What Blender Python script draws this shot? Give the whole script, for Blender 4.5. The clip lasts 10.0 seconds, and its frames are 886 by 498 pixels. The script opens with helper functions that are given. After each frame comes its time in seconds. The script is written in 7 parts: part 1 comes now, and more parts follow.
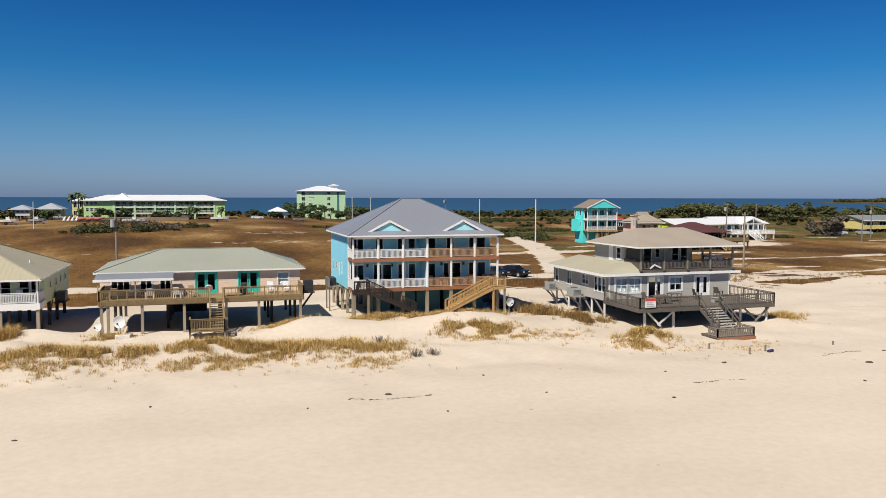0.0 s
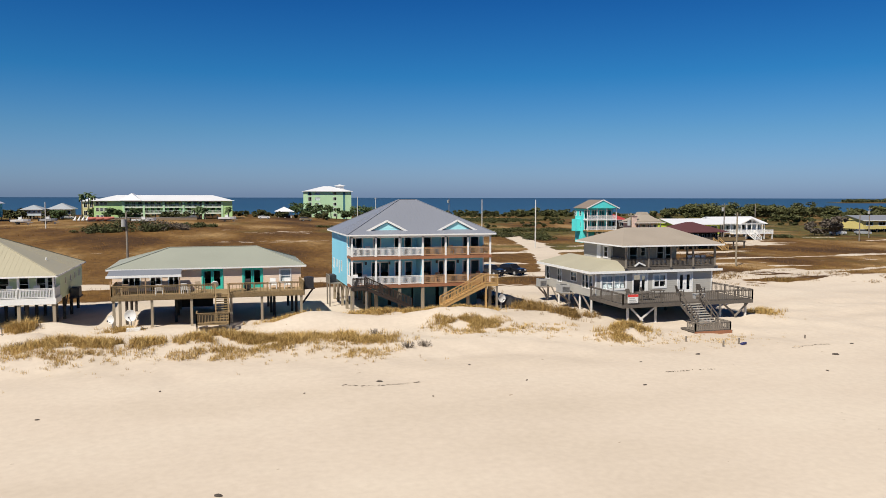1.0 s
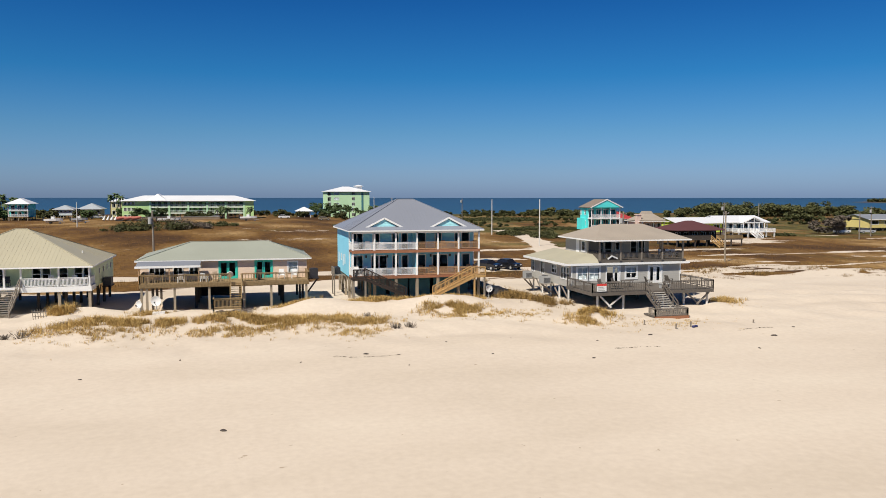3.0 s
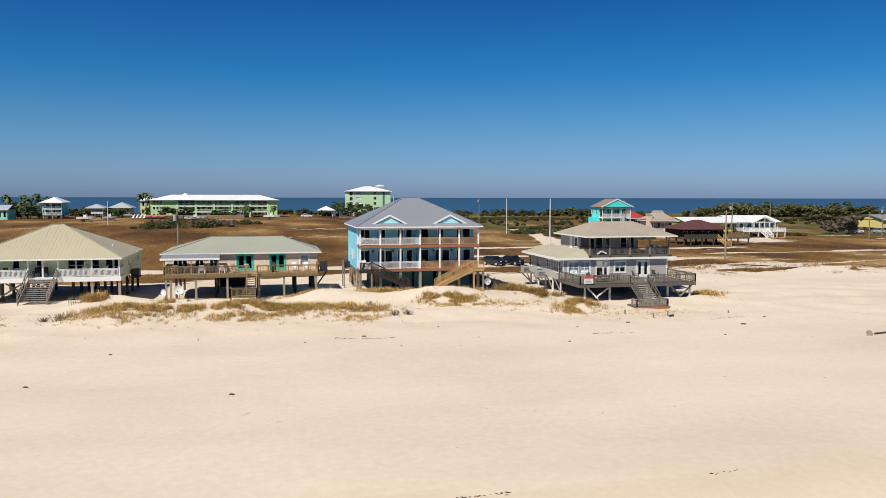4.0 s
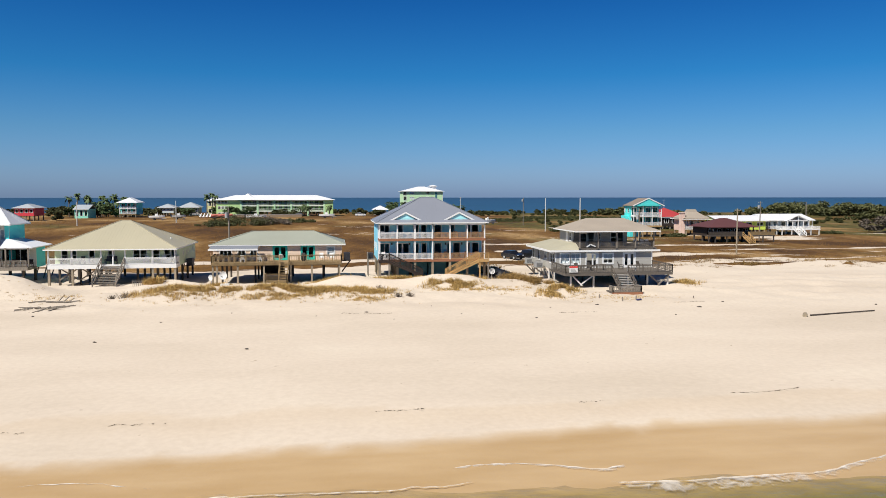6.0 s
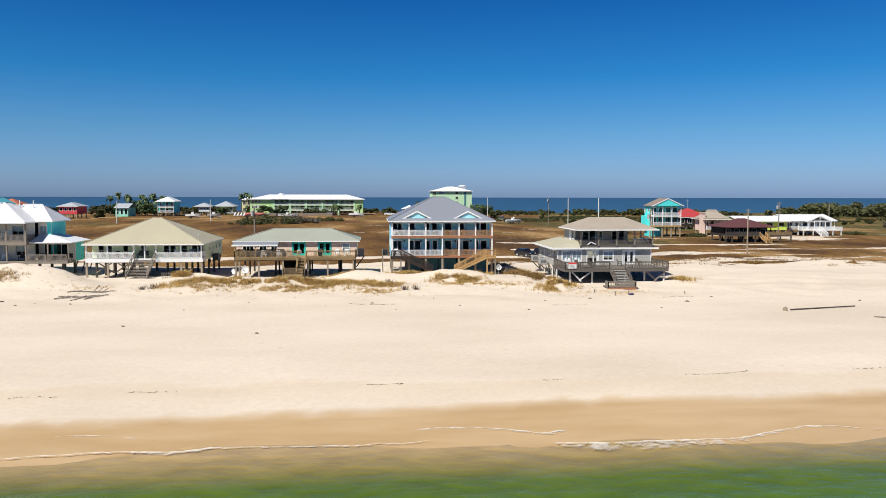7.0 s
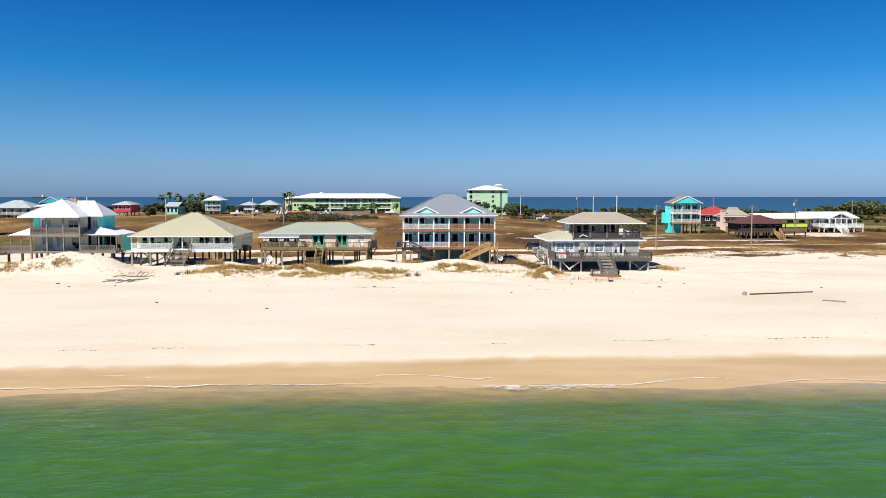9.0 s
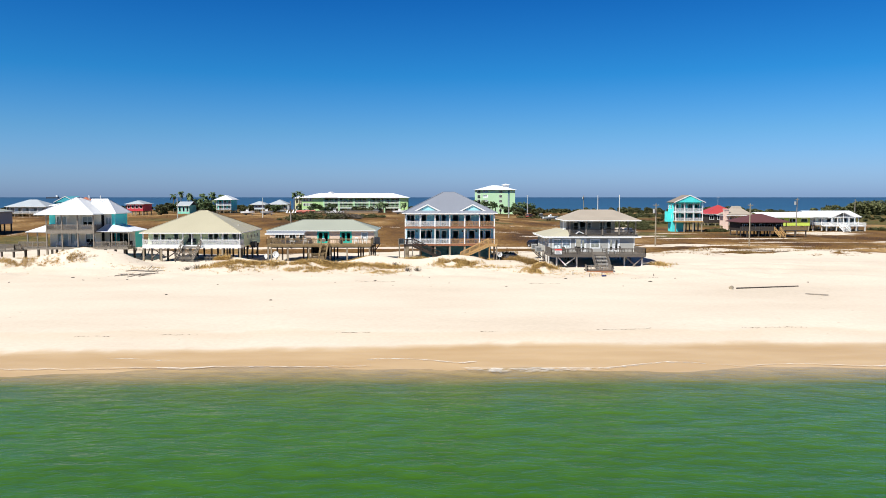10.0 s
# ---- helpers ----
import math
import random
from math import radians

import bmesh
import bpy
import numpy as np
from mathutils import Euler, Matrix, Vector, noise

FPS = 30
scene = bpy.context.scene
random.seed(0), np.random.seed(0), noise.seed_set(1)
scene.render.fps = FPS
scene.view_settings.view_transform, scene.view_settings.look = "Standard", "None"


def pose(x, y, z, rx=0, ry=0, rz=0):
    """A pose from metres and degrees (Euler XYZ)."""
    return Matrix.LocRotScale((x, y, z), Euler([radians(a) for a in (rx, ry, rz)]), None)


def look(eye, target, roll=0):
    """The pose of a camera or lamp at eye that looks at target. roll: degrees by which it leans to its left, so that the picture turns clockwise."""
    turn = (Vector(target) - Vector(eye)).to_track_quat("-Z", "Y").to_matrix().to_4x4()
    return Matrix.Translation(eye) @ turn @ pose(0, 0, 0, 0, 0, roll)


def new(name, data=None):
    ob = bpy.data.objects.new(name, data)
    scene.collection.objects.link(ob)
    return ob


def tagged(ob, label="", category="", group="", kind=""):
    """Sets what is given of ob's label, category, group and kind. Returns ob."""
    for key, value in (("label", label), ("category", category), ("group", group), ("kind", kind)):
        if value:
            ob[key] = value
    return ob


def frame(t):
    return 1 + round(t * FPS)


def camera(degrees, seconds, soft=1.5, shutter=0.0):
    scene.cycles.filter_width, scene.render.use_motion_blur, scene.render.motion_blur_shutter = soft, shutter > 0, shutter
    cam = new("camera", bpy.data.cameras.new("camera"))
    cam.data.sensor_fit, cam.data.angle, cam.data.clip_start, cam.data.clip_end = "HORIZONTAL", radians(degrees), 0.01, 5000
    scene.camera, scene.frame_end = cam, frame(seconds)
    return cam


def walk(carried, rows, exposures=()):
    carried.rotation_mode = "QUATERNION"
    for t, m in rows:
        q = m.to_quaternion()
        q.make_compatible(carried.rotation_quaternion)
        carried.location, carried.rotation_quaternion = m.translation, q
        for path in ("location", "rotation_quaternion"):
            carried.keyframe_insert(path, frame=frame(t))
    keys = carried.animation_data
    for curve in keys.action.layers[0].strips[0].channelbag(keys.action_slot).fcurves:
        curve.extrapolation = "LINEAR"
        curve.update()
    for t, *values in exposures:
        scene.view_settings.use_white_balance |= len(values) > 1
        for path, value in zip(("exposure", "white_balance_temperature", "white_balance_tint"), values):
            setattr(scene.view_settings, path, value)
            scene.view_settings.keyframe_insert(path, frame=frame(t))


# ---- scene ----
cam = camera(59.9, 10.0, 0.65)
PATH = [
    (0, (0.246, 1.423, 11.91), (0.832, 3.331, 11.772), 0.1),
    (0.5, (0.31, -0.374, 11.993), (0.887, 1.536, 11.855), 0.1),
    (1, (0.44, -2.437, 12.016), (1.007, -0.524, 11.878), 0.1),
    (1.5, (0.596, -4.349, 12.02), (1.152, -2.433, 11.883), 0.1),
    (2, (0.776, -6.375, 12.042), (1.321, -4.456, 11.904), 0.1),
    (2.5, (1.031, -8.623, 12.03), (1.562, -6.699, 11.892), 0.0),
    (4, (2.602, -18.286, 11.842), (3.048, -16.341, 11.704), 0.1),
    (4.5, (3.544, -21.828, 11.8), (3.949, -19.875, 11.663), 0.0),
    (5, (4.665, -25.342, 11.79), (5.03, -23.38, 11.653), 0.0),
    (6.5, (8.852, -35.369, 11.841), (9.085, -33.388, 11.702), 0.0),
    (7, (10.425, -38.472, 11.818), (10.611, -36.486, 11.679), 0.1),
    (7.5, (12.06, -41.517, 11.793), (12.203, -39.527, 11.653), 0.1),
    (8, (13.569, -44.399, 11.665), (13.676, -42.407, 11.525), 0.0),
    (8.5, (15.011, -47.152, 11.486), (15.091, -45.159, 11.347), 0.0),
    (9, (16.166, -49.473, 11.357), (16.226, -47.478, 11.217), 0.0),
    (9.5, (17.17, -51.558, 11.117), (17.212, -49.563, 10.979), -0.0),
    (10, (17.745, -53.201, 10.994), (17.776, -51.206, 10.855), -0.0),
]
walk(cam, [(t, look(eye, target, roll)) for t, eye, target, roll in PATH],
     [(0, 0.2, 6400, 10), (2.7, 0.22, 6380, 10), (5.0, 0.28, 6300, 10), (7.0, 0.41, 6140, 9), (10, 0.63, 6020, 8)])

# ---- light: a hazy winter noon, sun over the sea, high to one side ----
SUN_TO = Vector((-0.58, -0.5, 1.0)).normalized()
elevation, azimuth = math.asin(SUN_TO.z), math.atan2(SUN_TO.x, SUN_TO.y)
world = bpy.data.worlds.new("sky")
scene.world = world
world.use_nodes = True
wn, wl = world.node_tree.nodes, world.node_tree.links
wn.clear()
sky = wn.new("ShaderNodeTexSky")
sky.sky_type, sky.sun_disc = "NISHITA", False
sky.sun_elevation, sky.sun_rotation = elevation, azimuth
sky.air_density, sky.dust_density, sky.ozone_density = 1.0, 0.6, 3.0
coords = wn.new("ShaderNodeTexCoord")
split = wn.new("ShaderNodeSeparateXYZ")
wl.new(coords.outputs["Generated"], split.inputs[0])
ramp = wn.new("ShaderNodeValToRGB")
stops = [(0.0, (0.325, 0.455, 0.82)), (0.03, (0.305, 0.445, 0.745)), (0.08, (0.215, 0.41, 0.63)), (0.15, (0.078, 0.34, 0.58)), (0.33, (0.010, 0.16, 0.455)), (0.6, (0.012, 0.06, 0.19))]
while len(ramp.color_ramp.elements) < len(stops):
    ramp.color_ramp.elements.new(0.5)
for el, (p, c) in zip(ramp.color_ramp.elements, stops):
    el.position, el.color = p, (*c, 1)
wl.new(split.outputs["Z"], ramp.inputs[0])
tint = wn.new("ShaderNodeMix")
tint.data_type, tint.blend_type = "RGBA", "MULTIPLY"
tint.inputs["Factor"].default_value = 1.0
wl.new(sky.outputs[0], tint.inputs["A"])
wl.new(ramp.outputs[0], tint.inputs["B"])
back = wn.new("ShaderNodeBackground")
back.inputs["Strength"].default_value = 0.115
wl.new(tint.outputs["Result"], back.inputs["Color"])
wout = wn.new("ShaderNodeOutputWorld")
wl.new(back.outputs[0], wout.inputs[0])

sun_data = bpy.data.lights.new("sun", "SUN")
sun_data.energy, sun_data.angle, sun_data.color = 5.0, radians(0.6), (1.0, 0.925, 0.80)
sun = new("sun", sun_data)
sun.matrix_world = look(SUN_TO * 100, (0, 0, 0))

# ---- materials ----


def mat(name, color, rough=0.6, metal=0.0, var=0.12, big=0.35, fine=9.0, bump=0.15, lap=0.0, streak=0.0, spec=0.5, per_piece=0.0, blades=None):
    """A painted, wooden or metal surface: two scales of variation, fine relief, optional lap boards (their height) and upright streaks."""
    m = bpy.data.materials.new(name)
    m.use_nodes = True
    n, l = m.node_tree.nodes, m.node_tree.links
    p = n["Principled BSDF"]
    p.inputs["Roughness"].default_value, p.inputs["Metallic"].default_value = rough, metal
    p.inputs["Specular IOR Level"].default_value = spec
    tc = n.new("ShaderNodeTexCoord")
    large, small = n.new("ShaderNodeTexNoise"), n.new("ShaderNodeTexNoise")
    large.inputs["Scale"].default_value, small.inputs["Scale"].default_value = big, fine
    large.inputs["Detail"].default_value, small.inputs["Detail"].default_value = 5, 6
    mapping = n.new("ShaderNodeMapping")
    if streak:
        mapping.inputs["Scale"].default_value = (1, 1, 1 / streak)
    l.new(tc.outputs["Object"], mapping.inputs[0])
    l.new(tc.outputs["Object"], large.inputs["Vector"])
    l.new(mapping.outputs[0], small.inputs["Vector"])
    add = n.new("ShaderNodeMath")
    add.operation = "ADD"
    l.new(large.outputs["Fac"], add.inputs[0])
    l.new(small.outputs["Fac"], add.inputs[1])
    value = n.new("ShaderNodeMapRange")
    value.inputs["From Min"].default_value, value.inputs["From Max"].default_value = 0.6, 1.4
    value.inputs["To Min"].default_value, value.inputs["To Max"].default_value = 1 - var, 1 + var
    l.new(add.outputs[0], value.inputs["Value"])
    level = value.outputs[0]
    if per_piece:
        info = n.new("ShaderNodeObjectInfo")
        own = n.new("ShaderNodeMapRange")
        own.inputs["To Min"].default_value, own.inputs["To Max"].default_value = 1 - per_piece, 1 + per_piece
        l.new(info.outputs["Random"], own.inputs["Value"])
        mul = n.new("ShaderNodeMath")
        mul.operation = "MULTIPLY"
        l.new(level, mul.inputs[0])
        l.new(own.outputs[0], mul.inputs[1])
        level = mul.outputs[0]
    hsv = n.new("ShaderNodeHueSaturation")
    hsv.inputs["Color"].default_value = (*color, 1)
    l.new(level, hsv.inputs["Value"])
    colour_out = hsv.outputs[0]
    if blades:
        geo, two = n.new("ShaderNodeNewGeometry"), n.new("ShaderNodeMix")
        two.data_type = "RGBA"
        l.new(geo.outputs["Random Per Island"], two.inputs["Factor"])
        l.new(hsv.outputs[0], two.inputs["A"])
        two.inputs["B"].default_value = (*blades, 1)
        colour_out = two.outputs["Result"]
    l.new(colour_out, p.inputs["Base Color"])
    relief = n.new("ShaderNodeBump")
    relief.inputs["Strength"].default_value, relief.inputs["Distance"].default_value = bump, 0.02
    height = small.outputs["Fac"]
    if lap:
        sep = n.new("ShaderNodeSeparateXYZ")
        l.new(tc.outputs["Object"], sep.inputs[0])
        div, saw, both = n.new("ShaderNodeMath"), n.new("ShaderNodeMath"), n.new("ShaderNodeMath")
        div.operation, saw.operation, both.operation = "DIVIDE", "FRACT", "MULTIPLY_ADD"
        div.inputs[1].default_value = lap
        l.new(sep.outputs["Z"], div.inputs[0])
        l.new(div.outputs[0], saw.inputs[0])
        l.new(saw.outputs[0], both.inputs[0])
        both.inputs[1].default_value = -1.5
        l.new(small.outputs["Fac"], both.inputs[2])
        height = both.outputs[0]
        relief.inputs["Strength"].default_value = max(bump, 0.5)
    l.new(height, relief.inputs["Height"])
    l.new(relief.outputs[0], p.inputs["Normal"])
    return m


def glass_mat(name, color=(0.75, 0.82, 0.85)):
    m = bpy.data.materials.new(name)
    m.use_nodes = True
    p = m.node_tree.nodes["Principled BSDF"]
    p.inputs["Base Color"].default_value = (*color, 1)
    p.inputs["Roughness"].default_value = 0.04
    p.inputs["Transmission Weight"].default_value = 1.0
    p.inputs["IOR"].default_value = 1.1
    return m


WHITE = mat("white_paint", (0.80, 0.80, 0.78), 0.5, var=0.06)
WHITE_METAL = mat("white_metal_roof", (0.70, 0.71, 0.73), 0.4, var=0.07, big=0.15)
GREY_METAL = mat("grey_metal_roof", (0.215, 0.23, 0.27), 0.42, var=0.07, big=0.15, spec=0.35)
CREAM_METAL = mat("cream_metal_roof", (0.41, 0.375, 0.27), 0.5, var=0.08, big=0.2, spec=0.35)
SAGE_METAL = mat("sage_metal_roof", (0.31, 0.325, 0.27), 0.5, var=0.1, big=0.2, spec=0.35)
TAN_SHINGLE = mat("tan_shingles", (0.31, 0.265, 0.215), 0.85, var=0.14, big=0.3, fine=14, bump=0.4)
LIGHT_SHINGLE = mat("pale_weathered_shingles", (0.36, 0.335, 0.25), 0.85, var=0.12, big=0.3, fine=14, bump=0.4)
BROWN_SHINGLE = mat("brown_shingles", (0.20, 0.16, 0.13), 0.9, var=0.15)
MAROON_SHINGLE = mat("maroon_shingles", (0.085, 0.028, 0.03), 0.8, var=0.15)
RED_METAL = mat("red_metal_roof", (0.36, 0.045, 0.045), 0.5)
BLUE_METAL = mat("blue_metal_roof", (0.20, 0.215, 0.245), 0.65, spec=0.25)
SLATE_METAL = mat("slate_grey_roof", (0.34, 0.37, 0.40), 0.6)
BLUE_SIDING = mat("sky_blue_siding", (0.24, 0.61, 0.77), 0.6, var=0.06, lap=0.18)
TEAL_BRIGHT = mat("aqua_siding", (0.10, 0.70, 0.68), 0.6, var=0.06, lap=0.18)
TEAL_DARK = mat("teal_panel", (0.06, 0.19, 0.22), 0.7, var=0.12, lap=0.25)
PEACH = mat("peach_siding", (0.72, 0.56, 0.43), 0.7, var=0.06, lap=0.2)
GREEN_SIDING = mat("pale_green_siding", (0.60, 0.69, 0.45), 0.7, var=0.06, lap=0.2)
GREY_SIDING = mat("grey_siding", (0.40, 0.385, 0.35), 0.75, var=0.07, lap=0.22)
LIME = mat("lime_green_stucco", (0.48, 0.70, 0.30), 0.8, var=0.06)
MINT = mat("mint_green_stucco", (0.52, 0.76, 0.46), 0.8, var=0.05)
YELLOW_SIDING = mat("yellow_siding", (0.66, 0.55, 0.20), 0.7, lap=0.2)
LIME_SIDING = mat("lime_siding", (0.55, 0.68, 0.10), 0.7, lap=0.2)
PINK_SIDING = mat("pale_pink_siding", (0.70, 0.52, 0.44), 0.7, lap=0.2)
RED_SIDING = mat("red_siding", (0.60, 0.04, 0.06), 0.7, lap=0.2)
PALE_SIDING = mat("pale_blue_white_siding", (0.62, 0.70, 0.72), 0.7, lap=0.2)
GREEN_TRIM = mat("turquoise_trim", (0.04, 0.50, 0.40), 0.5, var=0.06)
OLD_WOOD = mat("weathered_grey_wood", (0.22, 0.19, 0.155), 0.85, var=0.3, fine=5, streak=6, bump=0.4)
DECK_WOOD = mat("weathered_deck_wood", (0.25, 0.175, 0.085), 0.85, var=0.28, fine=5, bump=0.4)
PALE_TREAD = mat("bleached_treads", (0.42, 0.39, 0.35), 0.85, var=0.2, fine=5)
GREY_DECK = mat("grey_deck_wood", (0.11, 0.094, 0.078), 0.85, var=0.28, fine=5, bump=0.4)
DARK_WOOD = mat("dark_brown_wood", (0.032, 0.021, 0.016), 0.8, var=0.25)
NEW_WOOD = mat("yellow_new_wood", (0.45, 0.28, 0.11), 0.75, var=0.2, fine=6)
RED_WOOD = mat("reddish_deck_wood", (0.30, 0.13, 0.065), 0.75, var=0.2, fine=6)
TAN_WOOD = mat("tan_railing_wood", (0.42, 0.26, 0.14), 0.75, var=0.2, fine=6)
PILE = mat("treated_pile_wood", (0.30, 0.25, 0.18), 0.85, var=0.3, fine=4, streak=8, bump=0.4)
# dark timber; under raised floors its colour also carries the shade there
DARK_SHADED_PILE = mat("dark_and_shaded_pile_wood", (0.065, 0.052, 0.042), 0.85, var=0.3, fine=4, streak=8)
WHITE_PILE = mat("worn_white_pile", (0.60, 0.58, 0.54), 0.8, var=0.2, fine=4, streak=6)
DARK = mat("dark_metal", (0.03, 0.03, 0.035), 0.5, var=0.15)
BLACK_PAINT = mat("black_car_paint", (0.012, 0.013, 0.016), 0.2, var=0.05, spec=0.6)
WHITE_CAR = mat("white_car_paint", (0.75, 0.75, 0.74), 0.3, var=0.04)
SILVER = mat("silver_paint", (0.45, 0.46, 0.47), 0.35, 0.3, var=0.06)
RUBBER = mat("black_rubber", (0.02, 0.02, 0.02), 0.8)
BLACK_TARP = mat("black_tarpaulin", (0.018, 0.018, 0.02), 0.55, var=0.2, fine=3, bump=0.5)
SCREEN_CREAM = mat("cream_siding", (0.70, 0.67, 0.58), 0.7, lap=0.2)
GREY_METAL_BOX = mat("grey_metal_case", (0.36, 0.36, 0.35), 0.6, var=0.15)
PLASTIC = mat("white_plastic", (0.72, 0.72, 0.70), 0.5)
TAN_PLASTIC = mat("tan_plastic", (0.52, 0.40, 0.27), 0.6)
SIGN_RED = mat("red_sign_paint", (0.60, 0.05, 0.04), 0.5)
CURTAIN = mat("pale_blind", (0.74, 0.76, 0.75), 0.8)
CONCRETE = mat("grey_concrete", (0.40, 0.38, 0.35), 0.85, var=0.15)
BRICK_RED = mat("red_paint", (0.50, 0.06, 0.05), 0.6)
GLASS = glass_mat("window_glass")
# near-black colour that stands for the shade inside unlit rooms
ROOM_SHADE = mat("painted_room_shade", (0.07, 0.065, 0.06), 0.9)
LEAF = mat("dark_green_leaves", (0.065, 0.10, 0.03), 0.7, var=0.5, big=0.8, fine=3)
PINE_LEAF = mat("olive_pine_needles", (0.085, 0.09, 0.028), 0.75, var=0.5, big=0.25, fine=2)
SCRUB_LEAF = mat("olive_scrub_leaves", (0.060, 0.064, 0.017), 0.8, var=0.5, big=0.5, fine=3)
BARE_TWIG = mat("grey_brown_twigs", (0.13, 0.105, 0.08), 0.9, var=0.4)
BARK = mat("grey_bark", (0.16, 0.125, 0.09), 0.9, var=0.3)
DUNE_GRASS = mat("straw_yellow_grass", (0.62, 0.43, 0.155), 0.8, var=0.35, big=0.5, fine=4, blades=(0.30, 0.19, 0.055))
FIELD_GRASS = mat("dry_brown_grass", (0.21, 0.11, 0.028), 0.85, var=0.4, big=0.08, fine=2)


# ---- building blocks ----
ORIGIN = {}


def thing(name, label, category, at=(0, 0, 0), turn=0.0, group="", kind=""):
    """An Empty at the base of a thing. Its parts are built in world metres, before the turn about its base."""
    ob = new(name)
    ob.empty_display_size = 0.3
    ob.location, ob.rotation_euler = at, (0, 0, radians(turn))
    ORIGIN[ob.name] = Vector(at)
    return tagged(ob, label, category, group, kind)


def part(name, bm, material, parent, label="", kind=""):
    """Links a bmesh as one mesh object under a thing or a part."""
    me = bpy.data.meshes.new(name)
    root = ORIGIN[parent.name]
    bmesh.ops.translate(bm, verts=bm.verts, vec=-root)
    bm.to_mesh(me)
    bm.free()
    me.materials.append(material)
    ob = new(name, me)
    ob.parent = parent
    ORIGIN[ob.name] = root
    return tagged(ob, label, kind=kind)


def solo(name, bm, material, label, category, group="", kind=""):
    me = bpy.data.meshes.new(name)
    bm.to_mesh(me)
    bm.free()
    me.materials.append(material)
    return tagged(new(name, me), label, category, group, kind)


def box(bm, x0, x1, y0, y1, z0, z1):
    v = [bm.verts.new((x, y, z)) for z in (z0, z1) for y in (y0, y1) for x in (x0, x1)]
    for f in ((0, 2, 3, 1), (4, 5, 7, 6), (0, 1, 5, 4), (1, 3, 7, 5), (3, 2, 6, 7), (2, 0, 4, 6)):
        bm.faces.new([v[i] for i in f])
    return bm


def boxes(*rows):
    bm = bmesh.new()
    for r in rows:
        box(bm, *r)
    return bm


def bar(bm, p, q, w, h=None):
    """A square bar from p to q."""
    p, q, h = Vector(p), Vector(q), h or w
    d = (q - p).normalized()
    side = d.cross(Vector((0, 0, 1)))
    side = Vector((1, 0, 0)) if side.length < 1e-3 else side.normalized()
    up = side.cross(d)
    v = [bm.verts.new(e + side * a * w / 2 + up * b * h / 2) for e in (p, q) for a, b in ((-1, -1), (1, -1), (1, 1), (-1, 1))]
    for f in ((3, 2, 1, 0), (4, 5, 6, 7), (0, 1, 5, 4), (1, 2, 6, 5), (2, 3, 7, 6), (3, 0, 4, 7)):
        bm.faces.new([v[i] for i in f])
    return bm


def rod(bm, p, q, r0, r1=None, n=8):
    """A round, tapered pole from p to q."""
    p, q, r1 = Vector(p), Vector(q), r0 if r1 is None else r1
    m = (q - p).to_track_quat("Z", "Y").to_matrix()
    a = [[bm.verts.new(e + m @ Vector((r * math.cos(6.2832 * i / n), r * math.sin(6.2832 * i / n), 0))) for i in range(n)] for e, r in ((p, r0), (q, r1))]
    for i in range(n):
        bm.faces.new((a[0][i], a[0][(i + 1) % n], a[1][(i + 1) % n], a[1][i]))
    bm.faces.new(a[0][::-1])
    bm.faces.new(a[1])
    return bm


def solid(bm, thick):
    """Gives a sheet of faces thickness."""
    bm.normal_update()
    bmesh.ops.solidify(bm, geom=bm.faces[:], thickness=thick)


def smooth(a, b, v):
    t = min(1.0, max(0.0, (v - a) / (b - a)))
    return t * t * (3 - 2 * t)


# ---- the ground: beach, dunes, field and the strip behind, one sheet ----
SEA = -1.3
PROFILE = [(-90, -5), (-30, -2.9), (-6, -1.6), (0, -1.33), (3, -1.2), (9, -0.86), (13, -0.62), (30, -0.33), (40, -0.25), (53, 0.22), (60, 0.5), (75, 0.5), (110, 0.25), (170, 0.3), (400, 0.7), (455, 0.5), (480, -1.0), (520, -2.5), (900, -6)]
MOUNDS = [(-34.5, 61.5, 7.5, 3.4, 2.5), (-47, 62, 6, 4, 1.3), (-29, 61, 4, 3, 0.9), (-10.5, 58, 5.5, 3, 0.75), (0.5, 57.5, 6, 2.8, 0.8), (10, 57, 4.5, 3, 0.6),
          (21.5, 64, 5, 3.0, 1.45), (15, 66, 5, 3, 0.45), (33.3, 54.5, 2.6, 1.8, 0.75), (30, 64, 4, 3, 0.4), (52, 60, 4, 3, 0.3), (9, 66, 4, 2.6, 0.8), (-14, 64, 3, 2, 0.5),
          (-13.5, 69.8, 3.2, 2.6, 0.55), (9.3, 68.2, 3.0, 2.4, 0.45), (15.5, 70.8, 3.0, 1.5, 0.4), (23.5, 70.4, 3.5, 1.5, 0.3), (-1.5, 66.6, 5.0, 1.6, 0.25),
          (70, 88, 9, 5, 0.8), (90, 84, 10, 5, 0.7), (62, 80, 7, 4, 0.5), (112, 92, 12, 6, 0.9)]


def shore(x):
    """How far the water's edge lies from its straight line."""
    return 1.6 * math.sin(x * 0.11 + 0.6) + 0.8 * math.sin(x * 0.29 + 2.0) + 0.35 * math.sin(x * 0.83)


def wet_edge(x):
    """Up to where the last waves have darkened the sand."""
    return 6.7 + 1.2 * math.tanh((x - 2) / 14) + 0.8 * noise.noise((x * 0.13, 4.0, 0)) + 0.9 * (abs(noise.noise((x * 0.21, 6.0, 0))) - 0.2) + 0.5 * noise.noise((x * 0.5, 8.0, 0))


